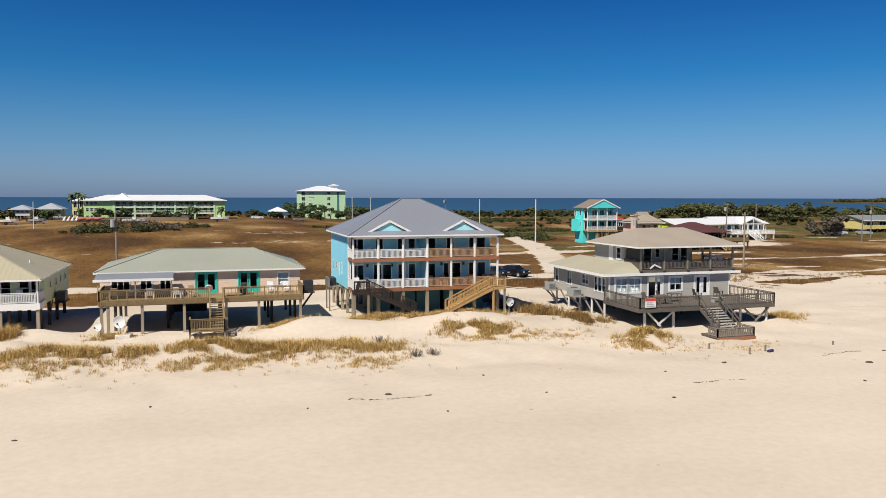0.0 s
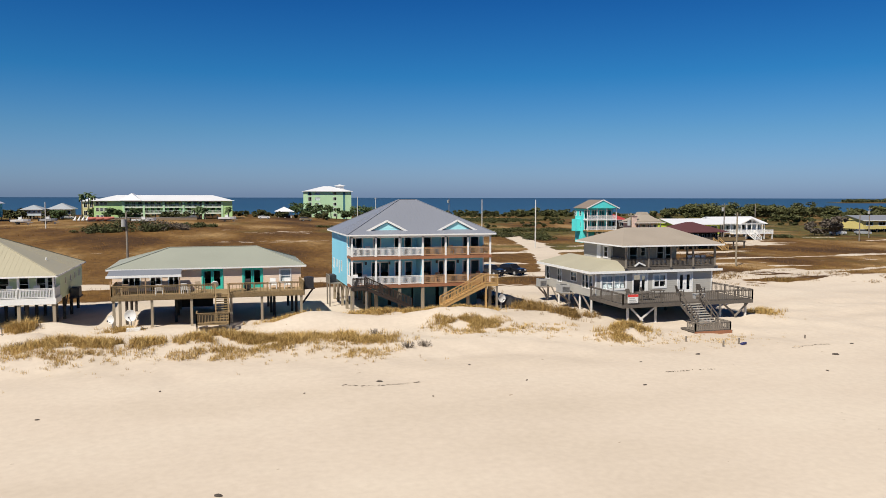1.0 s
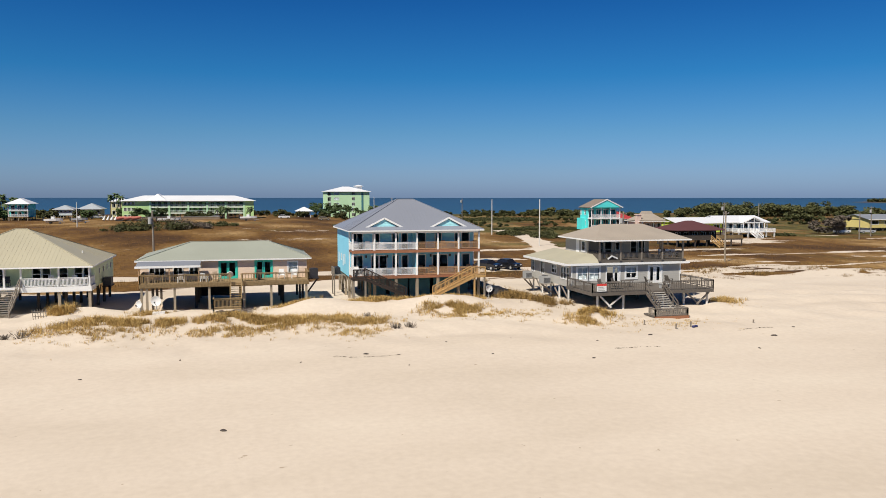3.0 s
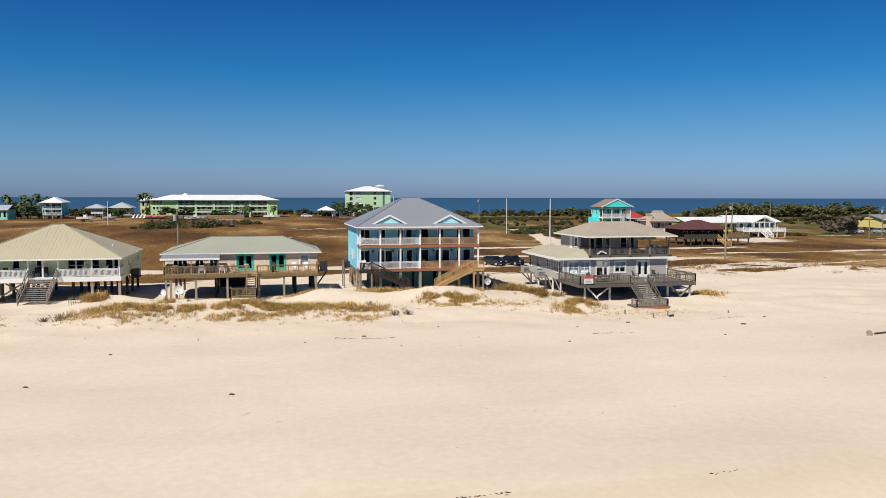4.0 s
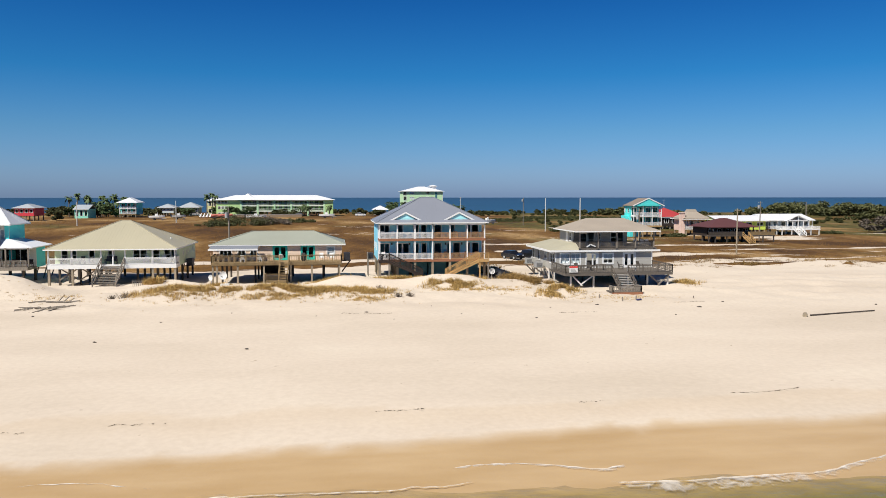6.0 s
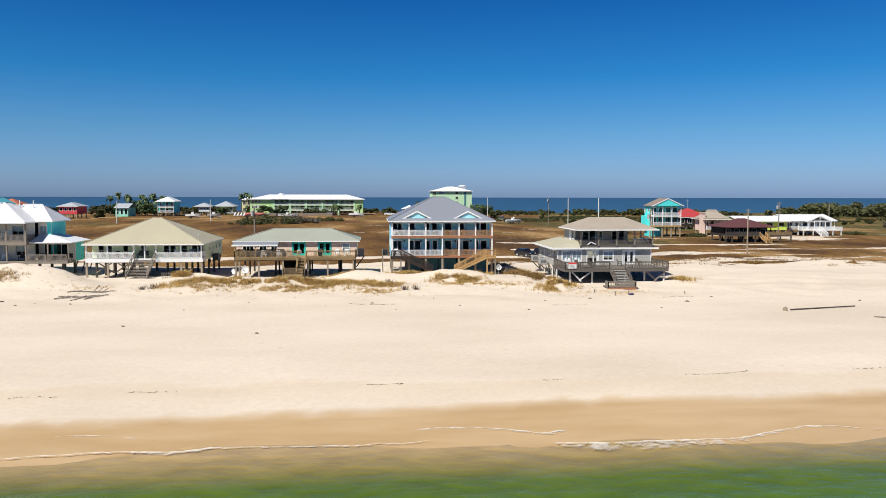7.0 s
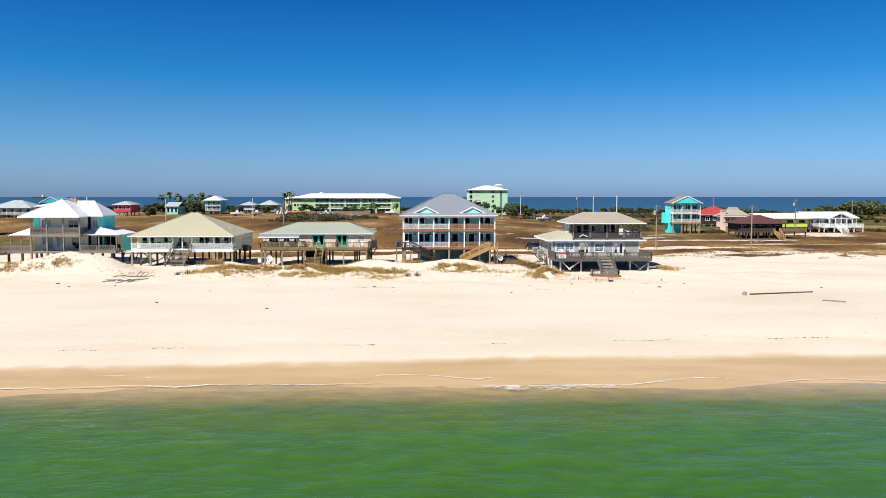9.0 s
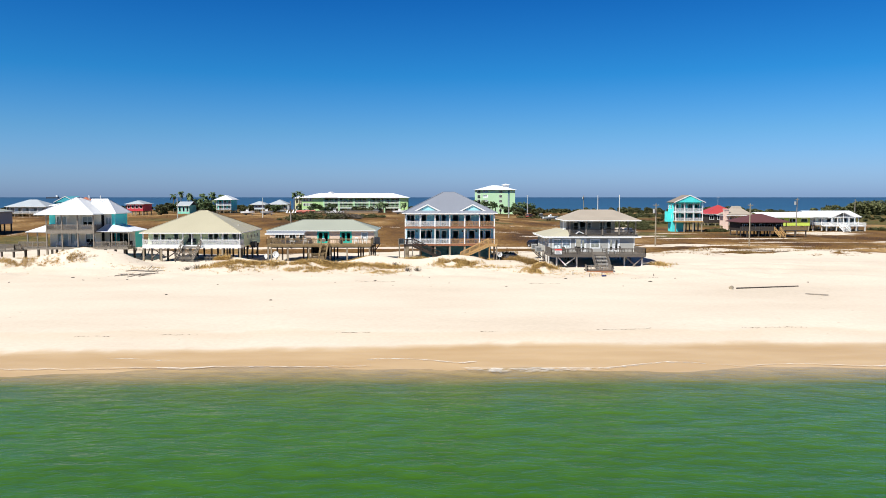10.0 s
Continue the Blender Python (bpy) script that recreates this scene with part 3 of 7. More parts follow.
def hip_roof(root, x0, x1, y0, y1, ze, zr, material, trim=WHITE, thick=0.1, rib=0.0, ridge=None, label="", name="roof"):
    """A hipped roof over an eave rectangle; ridge: its two ends (xa, ya), (xb, yb). With standing seams rib metres apart, soffit and fascia."""
    cx, cy = (x0 + x1) / 2, (y0 + y1) / 2
    if ridge is None:
        w, d = x1 - x0, y1 - y0
        ridge = ((cx - (w - d) / 2, cy), (cx + (w - d) / 2, cy)) if w > d + 0.2 else ((cx, cy - (d - w) / 2), (cx, cy + (d - w) / 2)) if d > w + 0.2 else ((cx - 0.1, cy), (cx + 0.1, cy))
    (xa, ya), (xb, yb) = ridge
    bm = bmesh.new()
    lo = [bm.verts.new((x, y, ze)) for x, y in ((x0, y0), (x1, y0), (x1, y1), (x0, y1))]
    hi = [bm.verts.new((x, y, ze + 0.05)) for x, y in ((x0, y0), (x1, y0), (x1, y1), (x0, y1))]
    a, b = bm.verts.new((xa, ya, zr)), bm.verts.new((xb, yb, zr))
    bm.faces.new(lo[::-1])
    for i in range(4):
        bm.faces.new((lo[i], lo[(i + 1) % 4], hi[(i + 1) % 4], hi[i]))
    if abs(xb - xa) >= abs(yb - ya):
        planes = ((hi[0], hi[1], b, a), (hi[1], hi[2], b), (hi[2], hi[3], a, b), (hi[3], hi[0], a))
    else:
        planes = ((hi[0], hi[1], a), (hi[1], hi[2], b, a), (hi[2], hi[3], b), (hi[3], hi[0], a, b))
    for f in planes:
        bm.faces.new(f)
    ob = part(name, bm, material, root, label)
    if rib:
        root_o = ORIGIN[root.name]
        bm = bmesh.new()
        zc = ze + 0.05
        for along, lo_u, hi_u, ends in ((0, x0, x1, ((xa, ya), (xb, yb))), (1, y0, y1, ((ya, xa), (yb, xb)))):
            (ua, va), (ub, vb) = sorted(ends)
            for base, sign in (((y0, 1), (y1, -1)) if along == 0 else ((x0, 1), (x1, -1))):
                u = lo_u + rib
                while u < hi_u - 0.2:
                    reach = 1.0 if ua <= u <= ub else (u - lo_u) / (ua - lo_u) if u < ua else (hi_u - u) / (hi_u - ub)
                    v_top = base + ((va if u < (ua + ub) / 2 else vb) - base) * reach
                    z_top = zc + (zr - zc) * reach
                    p, q = ((u, base, zc), (u, v_top, z_top)) if along == 0 else ((base, u, zc), (v_top, u, z_top))
                    bar(bm, Vector(p) + Vector((0, 0, 0.006)), Vector(q) + Vector((0, 0, 0.006)), 0.022, 0.012)
                    u += rib
        for c, e in ((hi_c, (xa, ya) if k in (0, 3) else (xb, yb)) for k, hi_c in enumerate(((x0, y0), (x1, y0), (x1, y1), (x0, y1))) if abs(xb - xa) >= abs(yb - ya)):
            bar(bm, (*c, zc + 0.02), (*e, zr + 0.02), 0.16, 0.05)
        if abs(xb - xa) < abs(yb - ya):
            for k, c in enumerate(((x0, y0), (x1, y0), (x1, y1), (x0, y1))):
                e = (xa, ya) if k < 2 else (xb, yb)
                bar(bm, (*c, zc + 0.02), (*e, zr + 0.02), 0.16, 0.05)
        bar(bm, (xa, ya, zr + 0.02), (xb, yb, zr + 0.02), 0.18, 0.05)
        part("seams", bm, material, ob, kind="stuff")
    t = 0.03
    part("fascia", boxes((x0 - t, x1 + t, y0 - t, y0 + 0.02, ze - thick, ze + 0.04), (x0 - t, x1 + t, y1 - 0.02, y1 + t, ze - thick, ze + 0.04),
                         (x0 - t, x0 + 0.02, y0 + 0.02, y1 - 0.02, ze - thick, ze + 0.04), (x1 - 0.02, x1 + t, y0 + 0.02, y1 - 0.02, ze - thick, ze + 0.04)), trim, ob, "white painted fascia" if trim is WHITE else "")
    return ob


def railing(root, p, q, z, material, h=0.92, gap=0.14, post=1.9, thick=0.04, post_mat=None, label="", solid_ends=True):
    """A deck railing from p to q (x, y): top and bottom rail, posts, balusters."""
    p, q = Vector((*p, 0)), Vector((*q, 0))
    d = q - p
    n = max(1, round(d.length / post))
    up = Vector((0, 0, 1))
    bm = bmesh.new()
    bar(bm, p + up * (z + h), q + up * (z + h), 0.11, 0.05)
    bar(bm, p + up * (z + 0.12), q + up * (z + 0.12), 0.05, 0.08)
    bar(bm, p + up * (z + h - 0.1), q + up * (z + h - 0.1), 0.04, 0.08)
    ob = part("railing", bm, material, root, label)
    for i in range(n + 1):
        e = p + d * i / n
        part("post", bar(bmesh.new(), e + up * (z - 0.15), e + up * (z + h - 0.02), 0.1), post_mat or material, ob)
    bm = bmesh.new()
    k = int(d.length / gap)
    for i in range(1, k):
        e = p + d * i / k
        bar(bm, e + up * (z + 0.12), e + up * (z + h - 0.1), thick)
    part("balusters", bm, material, ob, kind="stuff")
    return ob


def stair(root, x0, x1, y_top, z_top, y_low, z_low, steps, material, tread_mat=None, rail=True, rail_mat=None, rail_h=0.9):
    """An open straight stair that goes down towards -y."""
    run = (y_top - y_low) / steps
    ob = part("stair", boxes((x0 + 0.02, x0 + 0.06, y_low, y_low + 0.01, z_low, z_low + 0.05)), material, root)
    for x in (x0 + 0.03, x1 - 0.03):
        part("stringer", bar(bmesh.new(), (x, y_top, z_top - 0.18), (x, y_low, z_low - 0.02), 0.06, 0.28), material, ob)
    for i in range(1, steps + 1):
        y, z = y_top - run * (i - 0.5), z_top - (z_top - z_low) * i / (steps + 1)
        part("tread", boxes((x0 + 0.06, x1 - 0.06, y - run * 0.52, y + run * 0.45, z - 0.05, z)), tread_mat or material, ob)
    if rail:
        for x in (x0, x1):
            bm = bmesh.new()
            for h in (rail_h, rail_h * 0.55):
                bar(bm, (x, y_top, z_top + h), (x, y_low, z_low + h), 0.06, 0.1)
            for k in range(4):
                f = k / 3
                y, z = y_top + (y_low - y_top) * f, z_top + (z_low - z_top) * f
                bar(bm, (x, y, z - 0.2), (x, y, z + rail_h), 0.1)
            part("handrail", bm, rail_mat or material, ob)
    return ob


def stair_x(root, y0, y1, x_top, z_top, x_low, z_low, steps, material, rail_mat=None):
    """An open straight stair that runs along x, with railings."""
    run = (x_low - x_top) / steps
    ob = part("stair", boxes((x_low, x_low + 0.05, y0, y0 + 0.05, z_low, z_low + 0.05)), material, root)
    for y in (y0 + 0.03, y1 - 0.03):
        part("stringer", bar(bmesh.new(), (x_top, y, z_top - 0.2), (x_low, y, z_low - 0.02), 0.06, 0.3), material, ob)
    for i in range(1, steps + 1):
        x, z = x_top + run * (i - 0.5), z_top - (z_top - z_low) * i / (steps + 1)
        part("tread", boxes((x - abs(run) * 0.5, x + abs(run) * 0.5, y0 + 0.06, y1 - 0.06, z - 0.05, z)), material, ob)
    for y in (y0, y1):
        bm = bmesh.new()
        for h in (0.95, 0.16):
            bar(bm, (x_top, y, z_top + h), (x_low, y, z_low + h), 0.07, 0.09)
        n = 30
        for k in range(n + 1):
            f = k / n
            x, z = x_top + (x_low - x_top) * f, z_top + (z_low - z_top) * f
            bar(bm, (x, y, z + (0.0 if k % 10 == 0 else 0.16)), (x, y, z + 0.95), 0.1 if k % 10 == 0 else 0.035)
        part("handrail", bm, rail_mat or material, ob)
    return ob


def pile(root, x, y, z_top, material=PILE, r=0.14, square=True):
    low = gz(x, y) - 0.3
    bm = bar(bmesh.new(), (x, y, low), (x, y, z_top), r * 2) if square else rod(bmesh.new(), (x, y, low), (x, y, z_top), r, r * 0.95)
    return part("support_post", bm, material, root)


def brace(root, p, q, material=PILE, w=0.09):
    return part("brace", bar(bmesh.new(), p, q, w, 0.16), material, root)


def slab(root, x0, x1, y0, y1, z0, z1, material, name="deck", label=""):
    return part(name, boxes((x0, x1, y0, y1, z0, z1)), material, root, label)


# ---- the blue duplex ----


def blue_duplex():
    r = thing("blue_duplex", "sky-blue two-storey beach duplex on piles with a grey metal hip roof", "house", (20.9, 80, 0.4))
    X0, X1, YF, YW, YB = 13.4, 28.3, 73.75, 76.1, 86.7
    f1, f2, top = 2.95, 5.85, 8.0
    cols = [X0 + 0.1 + (X1 - X0 - 0.2) * i / 6 for i in range(7)]
    # openings per floor: (u0, u1, v0, v1) in porch front wall
    lower = [(13.7, 14.95), (16.0, 16.75), (16.95, 17.75), (18.5, 19.15), (19.6, 20.25), (21.45, 22.35), (23.25, 23.75), (24.15, 25.05), (26.0, 26.5), (26.9, 27.75)]
    upper = [(13.7, 14.95), (16.2, 16.9), (18.45, 19.1), (19.55, 20.2), (21.45, 22.35), (23.6, 24.3), (26.0, 26.55), (26.85, 27.7)]
    ops = [(a, b, f1 + 0.04, f1 + 2.1) for a, b in lower] + [(a, b, f2 + 0.04, f2 + 2.0) for a, b in upper]
    wall(r, "-y", YW, X0, X1, f1 - 0.25, top, BLUE_SIDING, ops)
    for a, b, v0, v1 in ops:
        window(r, "-y", YW, a, b, v0, v1, cols=2 if b - a > 1.1 else 1, rows=1, border=0.09, name="glazed_door", label="white-framed dark glazed porch door")
    side = [(79.4, 79.75, 4.0, 5.0), (81.0, 81.35, 3.7, 4.9), (82.6, 83.1, 4.2, 4.9), (84.8, 85.3, 3.9, 4.9)]
    wall(r, "-x", X0, YW + 0.18, YB, f1 - 0.25, top, BLUE_SIDING, side)
    for o in side:
        window(r, "-x", X0, *o, rows=2, border=0.07)
    wall(r, "+x", X1, YW + 0.18, YB, f1 - 0.25, top, BLUE_SIDING)
    wall(r, "+y", YB, X0 + 0.18, X1 - 0.18, f1 - 0.25, top, BLUE_SIDING)
    slab(r, X0 + 0.18, X1 - 0.18, YW + 0.18, YB - 0.18, f1 - 0.25, f1, ROOM_SHADE, "floor")
    slab(r, X0 + 0.18, X1 - 0.18, YW + 0.18, YB - 0.18, f2 - 0.25, f2, ROOM_SHADE, "floor")
    part("corner_board", boxes((X0 - 0.02, X0 + 0.1, YW - 0.02, YW, f1, top)), WHITE, r)
    part("corner_board", boxes((X1 - 0.1, X1 + 0.02, YW - 0.02, YW, f1, top)), WHITE, r)
    mid = cols[3]
    for z in (f1, f2):
        slab(r, X0, X1, YF - 0.1, YW - 0.02, z - 0.22, z, RED_WOOD, "porch_floor", "reddish-brown wooden porch floor")
        part("beam", boxes((X0 - 0.02, X1 + 0.02, YF - 0.16, YF - 0.1, z - 0.3, z + 0.02)), RED_WOOD, r, "reddish-brown edge board")
        part("party_wall", boxes((mid - 0.08, mid + 0.08, YF + 0.12, YW - 0.02, z, z + 2.15 if z == f2 else f2 - 0.22)), BLUE_SIDING, r, "light blue wall between the two porches")
        for k in range(6):
            railing(r, (cols[k] + 0.08, YF), (cols[k + 1] - 0.08, YF), z, WHITE if k < 3 else TAN_WOOD, 0.88, 0.115, 9, 0.045, label="white painted railing" if k < 3 else "tan wooden railing")
        railing(r, (X0 + 0.06, YF + 0.1), (X0 + 0.06, YW - 0.1), z, WHITE, 0.88, 0.115, 9, 0.045, label="white painted railing")
        railing(r, (X1 - 0.06, YF + 0.1), (X1 - 0.06, YW - 0.1), z, TAN_WOOD, 0.88, 0.115, 9, 0.045, label="tan wooden railing")
    for k, x in enumerate(cols):
        part("column", boxes((x - 0.09, x + 0.09, YF - 0.09, YF + 0.09, f1, f2 - 0.22), (x - 0.09, x + 0.09, YF - 0.09, YF + 0.09, f2, top - 0.12)), WHITE, r, "white square porch column")
        pile(r, x, YF + 0.05, f1 - 0.22, PILE, 0.15)
    for y in (77.5, 80.5, 83.5, 86.2):
        for x in (13.6, 16.0):
            pile(r, x, y, f1 - 0.25, PILE, 0.14)
        brace(r, (13.55, y, 1.0), (13.55, y - 1.9, 2.6), PILE)
    # storage level under the house
    enclosure = thing("ground_storey", "dark teal panelled storage rooms under the raised house", "storage room", (22, 80, 0.4))
    wall(enclosure, "-y", 77.2, 16.2, 27.9, -0.3, f1 - 0.26, TEAL_DARK, [(17.9, 18.3, 0.4, 2.4), (20.5, 20.7, -0.3, 2.68), (23.2, 23.6, -0.3, 2.68)])
    wall(enclosure, "-x", 16.2, 77.38, 86.4, -0.3, f1 - 0.26, TEAL_DARK)
    wall(enclosure, "+x", 27.9, 77.38, 86.4, -0.3, f1 - 0.26, TEAL_DARK)
    wall(enclosure, "+y", 86.4, 16.38, 27.72, -0.3, f1 - 0.26, TEAL_DARK)
    # roof and its two gables
    slab(r, X0 + 0.05, X1 - 0.05, YF - 0.05, YB, top - 0.06, top + 0.02, WHITE, "porch_ceiling")
    part("lintel", boxes((X0, X1, YF - 0.09, YF + 0.09, top - 0.24, top - 0.06)), WHITE, r)
    roof = hip_roof(r, 12.95, 28.7, 73.3, 87.15, 8.08, 11.6, GREY_METAL, rib=0.42, label="grey standing-seam metal hip roof")
    for cx in (17.15, 24.65):
        bm = bmesh.new()
        y0, y1, z0, z1, w = 74.0, 78.4, 8.32, 9.5, 2.35
        v = [bm.verts.new(c) for c in ((cx - w, y0, z0), (cx, y0, z1), (cx + w, y0, z0), (cx, y1, z1), (cx - w, y0 + 0.6, z0), (cx + w, y0 + 0.6, z0))]
        for f in ((0, 1, 3, 4), (1, 2, 5, 3)):
            bm.faces.new([v[i] for i in f])
        solid(bm, 0.1)
        g = part("gable_roof", bm, GREY_METAL, roof)
        bm = bmesh.new()
        for s in (-1, 1):
            bar(bm, (cx + s * w, y0 - 0.03, z0 - 0.06), (cx, y0 - 0.03, z1 - 0.04), 0.06, 0.2)
        part("rake", bm, WHITE, g, "white rake boards")
        bm = bmesh.new()
        v = [bm.verts.new(c) for c in ((cx - w + 0.35, y0 + 0.09, z0 - 0.12), (cx + w - 0.35, y0 + 0.09, z0 - 0.12), (cx, y0 + 0.09, z1 - 0.2))]
        bm.faces.new(v)
        solid(bm, 0.08)
        part("gable_face", bm, mat("pale_aqua_panel", (0.38, 0.76, 0.80), 0.6, var=0.05, lap=0.18), g, "pale aqua gable face")
    # stairs in front of the porch
    slab(r, 13.3, 14.75, 72.3, 73.6, f1 - 0.3, f1 - 0.02, DARK_WOOD, "landing")
    stair_x(r, 72.3, 73.4, 14.75, f1, 19.3, 0.75, 14, DARK_WOOD)
    railing(r, (13.35, 72.32), (14.75, 72.32), f1 - 0.02, DARK_WOOD, 0.95, 0.13, 1.4)
    slab(r, 27.2, 28.6, 72.3, 73.6, f1 - 0.3, f1 - 0.02, NEW_WOOD, "landing")
    stair_x(r, 72.3, 73.4, 27.2, f1, 22.6, 0.7, 14, NEW_WOOD)
    railing(r, (27.2, 72.32), (28.55, 72.32), f1 - 0.02, NEW_WOOD, 0.95, 0.13, 1.4)
    for x, m in ((13.4, OLD_WOOD), (14.7, OLD_WOOD), (27.3, NEW_WOOD), (28.5, OLD_WOOD)):
        pile(r, x, 72.45, f1 - 0.3, m, 0.09)
    # side platform with cooling units
    slab(r, 12.1, 13.35, 80.0, 82.4, 2.5, 2.62, OLD_WOOD, "side_platform")
    railing(r, (12.14, 80.0), (12.14, 82.4), 2.62, OLD_WOOD, 0.8, 0.13, 1.2)
    for y in (80.2, 82.2):
        pile(r, 12.2, y, 2.5, OLD_WOOD, 0.07)
    for x, z in ((15.35, 5.05), (17.85, 5.05), (23.0, 5.05), (25.35, 5.05)):
        part("wall_lamp", boxes((x - 0.09, x + 0.09, YW - 0.16, YW - 0.005, z - 0.2, z + 0.1)), DARK, r, "dark porch lamp")
    return r


blue_duplex()

# ---- the peach bungalow ----


def peach_bungalow():
    r = thing("peach_bungalow", "peach raised beach bungalow with sage-green metal hip roof and turquoise doors", "house", (0, 77, 0.5))
    X0, X1, YW, YB, f, top = -8.65, 8.35, 72.85, 82.4, 3.2, 5.15
    doors = [(-0.75, 0.95), (2.95, 4.6)]
    left = [(-7.7, -6.3, 3.75, 4.75), (-5.35, -4.5, 3.25, 4.95), (-3.75, -2.95, 3.7, 4.8)]
    win = (6.4, 7.3, 3.75, 4.85)
    wall(r, "-y", YW, X0, X1, f - 0.3, top, PEACH, [(a, b, f, f + 1.85) for a, b in doors] + left + [win])
    for a, b in doors:
        french_door(r, "-y", YW, a, b, f + 0.02, f + 1.83, GREEN_TRIM, GREEN_TRIM)
    for k, o in enumerate(left):
        window(r, "-y", YW, *o, cols=3 if k == 0 else 2, rows=1, name="glazed_door" if k == 1 else "window")
    window(r, "-y", YW, *win, rows=2, blind=True, border=0.13, label="white window with a drawn blind")
    wall(r, "-x", X0, YW + 0.18, YB, f - 0.3, top, PEACH)
    wall(r, "+x", X1, YW + 0.18, YB, f - 0.3, top, PEACH)
    wall(r, "+y", YB, X0 + 0.18, X1 - 0.18, f - 0.3, top, PEACH)
    slab(r, X0 + 0.18, X1 - 0.18, YW + 0.18, YB - 0.18, f - 0.3, f, ROOM_SHADE, "floor")
    slab(r, X0 + 0.18, X1 - 0.18, YW + 0.18, YB - 0.18, top - 0.05, top + 0.03, WHITE, "ceiling")
    hip_roof(r, -9.1, 8.8, 72.5, 82.9, 5.25, 6.9, SAGE_METAL, rib=40, ridge=((-3.9, 77.7), (4.4, 77.7)), label="sage-green standing-seam metal hip roof")
    # patio cover on posts
    bm = bmesh.new()
    v = [bm.verts.new(c) for c in ((-8.8, 70.2, 4.9), (-2.6, 70.2, 4.9), (-2.6, 72.3, 5.22), (-8.8, 72.3, 5.22))]
    bm.faces.new(v)
    solid(bm, 0.07)
    cover = part("patio_cover", bm, BLUE_METAL, r, "blue-grey metal patio cover")
    part("edge", boxes((-8.85, -2.55, 70.12, 70.2, 4.72, 4.93)), WHITE, cover, "white front edge")
    for x in (-8.5, -5.6, -2.75):
        part("post", bar(bmesh.new(), (x, 70.3, f), (x, 70.3, 4.8), 0.09), TAN_WOOD, cover)
    # deck
    YD = 68.8
    slab(r, -8.3, 8.25, YD, YW, f - 0.08, f, DECK_WOOD, "deck", "weathered yellow-brown wooden deck")
    part("joist", boxes((-8.3, 8.25, YD - 0.05, YD, f - 0.35, f + 0.01), (-8.3, 8.25, YD + 1.9, YD + 2.0, f - 0.35, f - 0.08)), DECK_WOOD, r)
    railing(r, (-8.25, YD), (0.25, YD), f, DECK_WOOD, 0.95, 0.15, 1.9)
    railing(r, (1.55, YD), (8.2, YD), f, DECK_WOOD, 0.95, 0.3, 1.1)
    railing(r, (-8.25, YD), (-8.25, YW - 0.1), f, DECK_WOOD, 0.95, 0.15, 1.9)
    railing(r, (8.2, YD), (8.2, YW - 0.1), f, DECK_WOOD, 0.95, 0.3, 1.9)
    part("skirt", boxes(*[(x, x + 0.1, YD - 0.08, YD - 0.055, f - 0.3, f + 0.06) for x in [-8.3 + 0.14 * i for i in range(118)] if not 0.2 < x < 1.5]), DECK_WOOD, r, "short boards along the deck edge", "stuff")
    for x in (-8.1, -7.6, -5.0, -1.7, 1.7, 4.4, 7.95):
        pile(r, x, YD + 0.15, f - 0.35, PILE, 0.11)
    # inner piles darker than the front row: underfloor shade put into the colour
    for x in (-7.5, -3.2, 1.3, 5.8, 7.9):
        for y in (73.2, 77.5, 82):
            pile(r, x, y, f - 0.3, DARK_SHADED_PILE, 0.12)
    stair(r, 0.35, 1.45, YD, f, 65.9, 1.25, 10, DECK_WOOD, rail_mat=DECK_WOOD)
    slab(r, -1.25, 1.5, 64.5, 65.9, 1.13, 1.22, DECK_WOOD, "landing", "lower wooden landing with railings")
    railing(r, (-1.2, 64.55), (1.45, 64.55), 1.2, DECK_WOOD, 0.95, 0.12, 2.7)
    railing(r, (-1.2, 64.55), (-1.2, 65.9), 1.2, DECK_WOOD, 0.95, 0.12, 1.4)
    railing(r, (1.45, 64.55), (1.45, 65.85), 1.2, DECK_WOOD, 0.95, 0.12, 1.4)
    for x in (-1.2, 1.45):
        for y in (64.6, 65.8):
            pile(r, x, y, 1.15, OLD_WOOD, 0.07)
    slab(r, 8.35, 9.5, 71.2, 72.6, 3.1, 3.2, DARK_WOOD, "bracket_shelf")
    brace(r, (9.4, 71.9, 3.1), (8.3, 71.9, 1.6), DARK_WOOD)
    # girders take the same shade-darkened colour
    for y in (73.2, 77.5, 82.0):
        part("girder", boxes((-8.5, 8.2, y - 0.08, y + 0.08, f - 0.78, f - 0.3)), DARK_SHADED_PILE, r)
    # boards and low walls under the house
    part("underfloor_panel", boxes((-3.1, 0.1, 82.1, 82.2, 0.3, 2.9)), DARK_WOOD, r)
    return r


peach_bungalow()

# ---- the pale green cottage with the cream roof ----


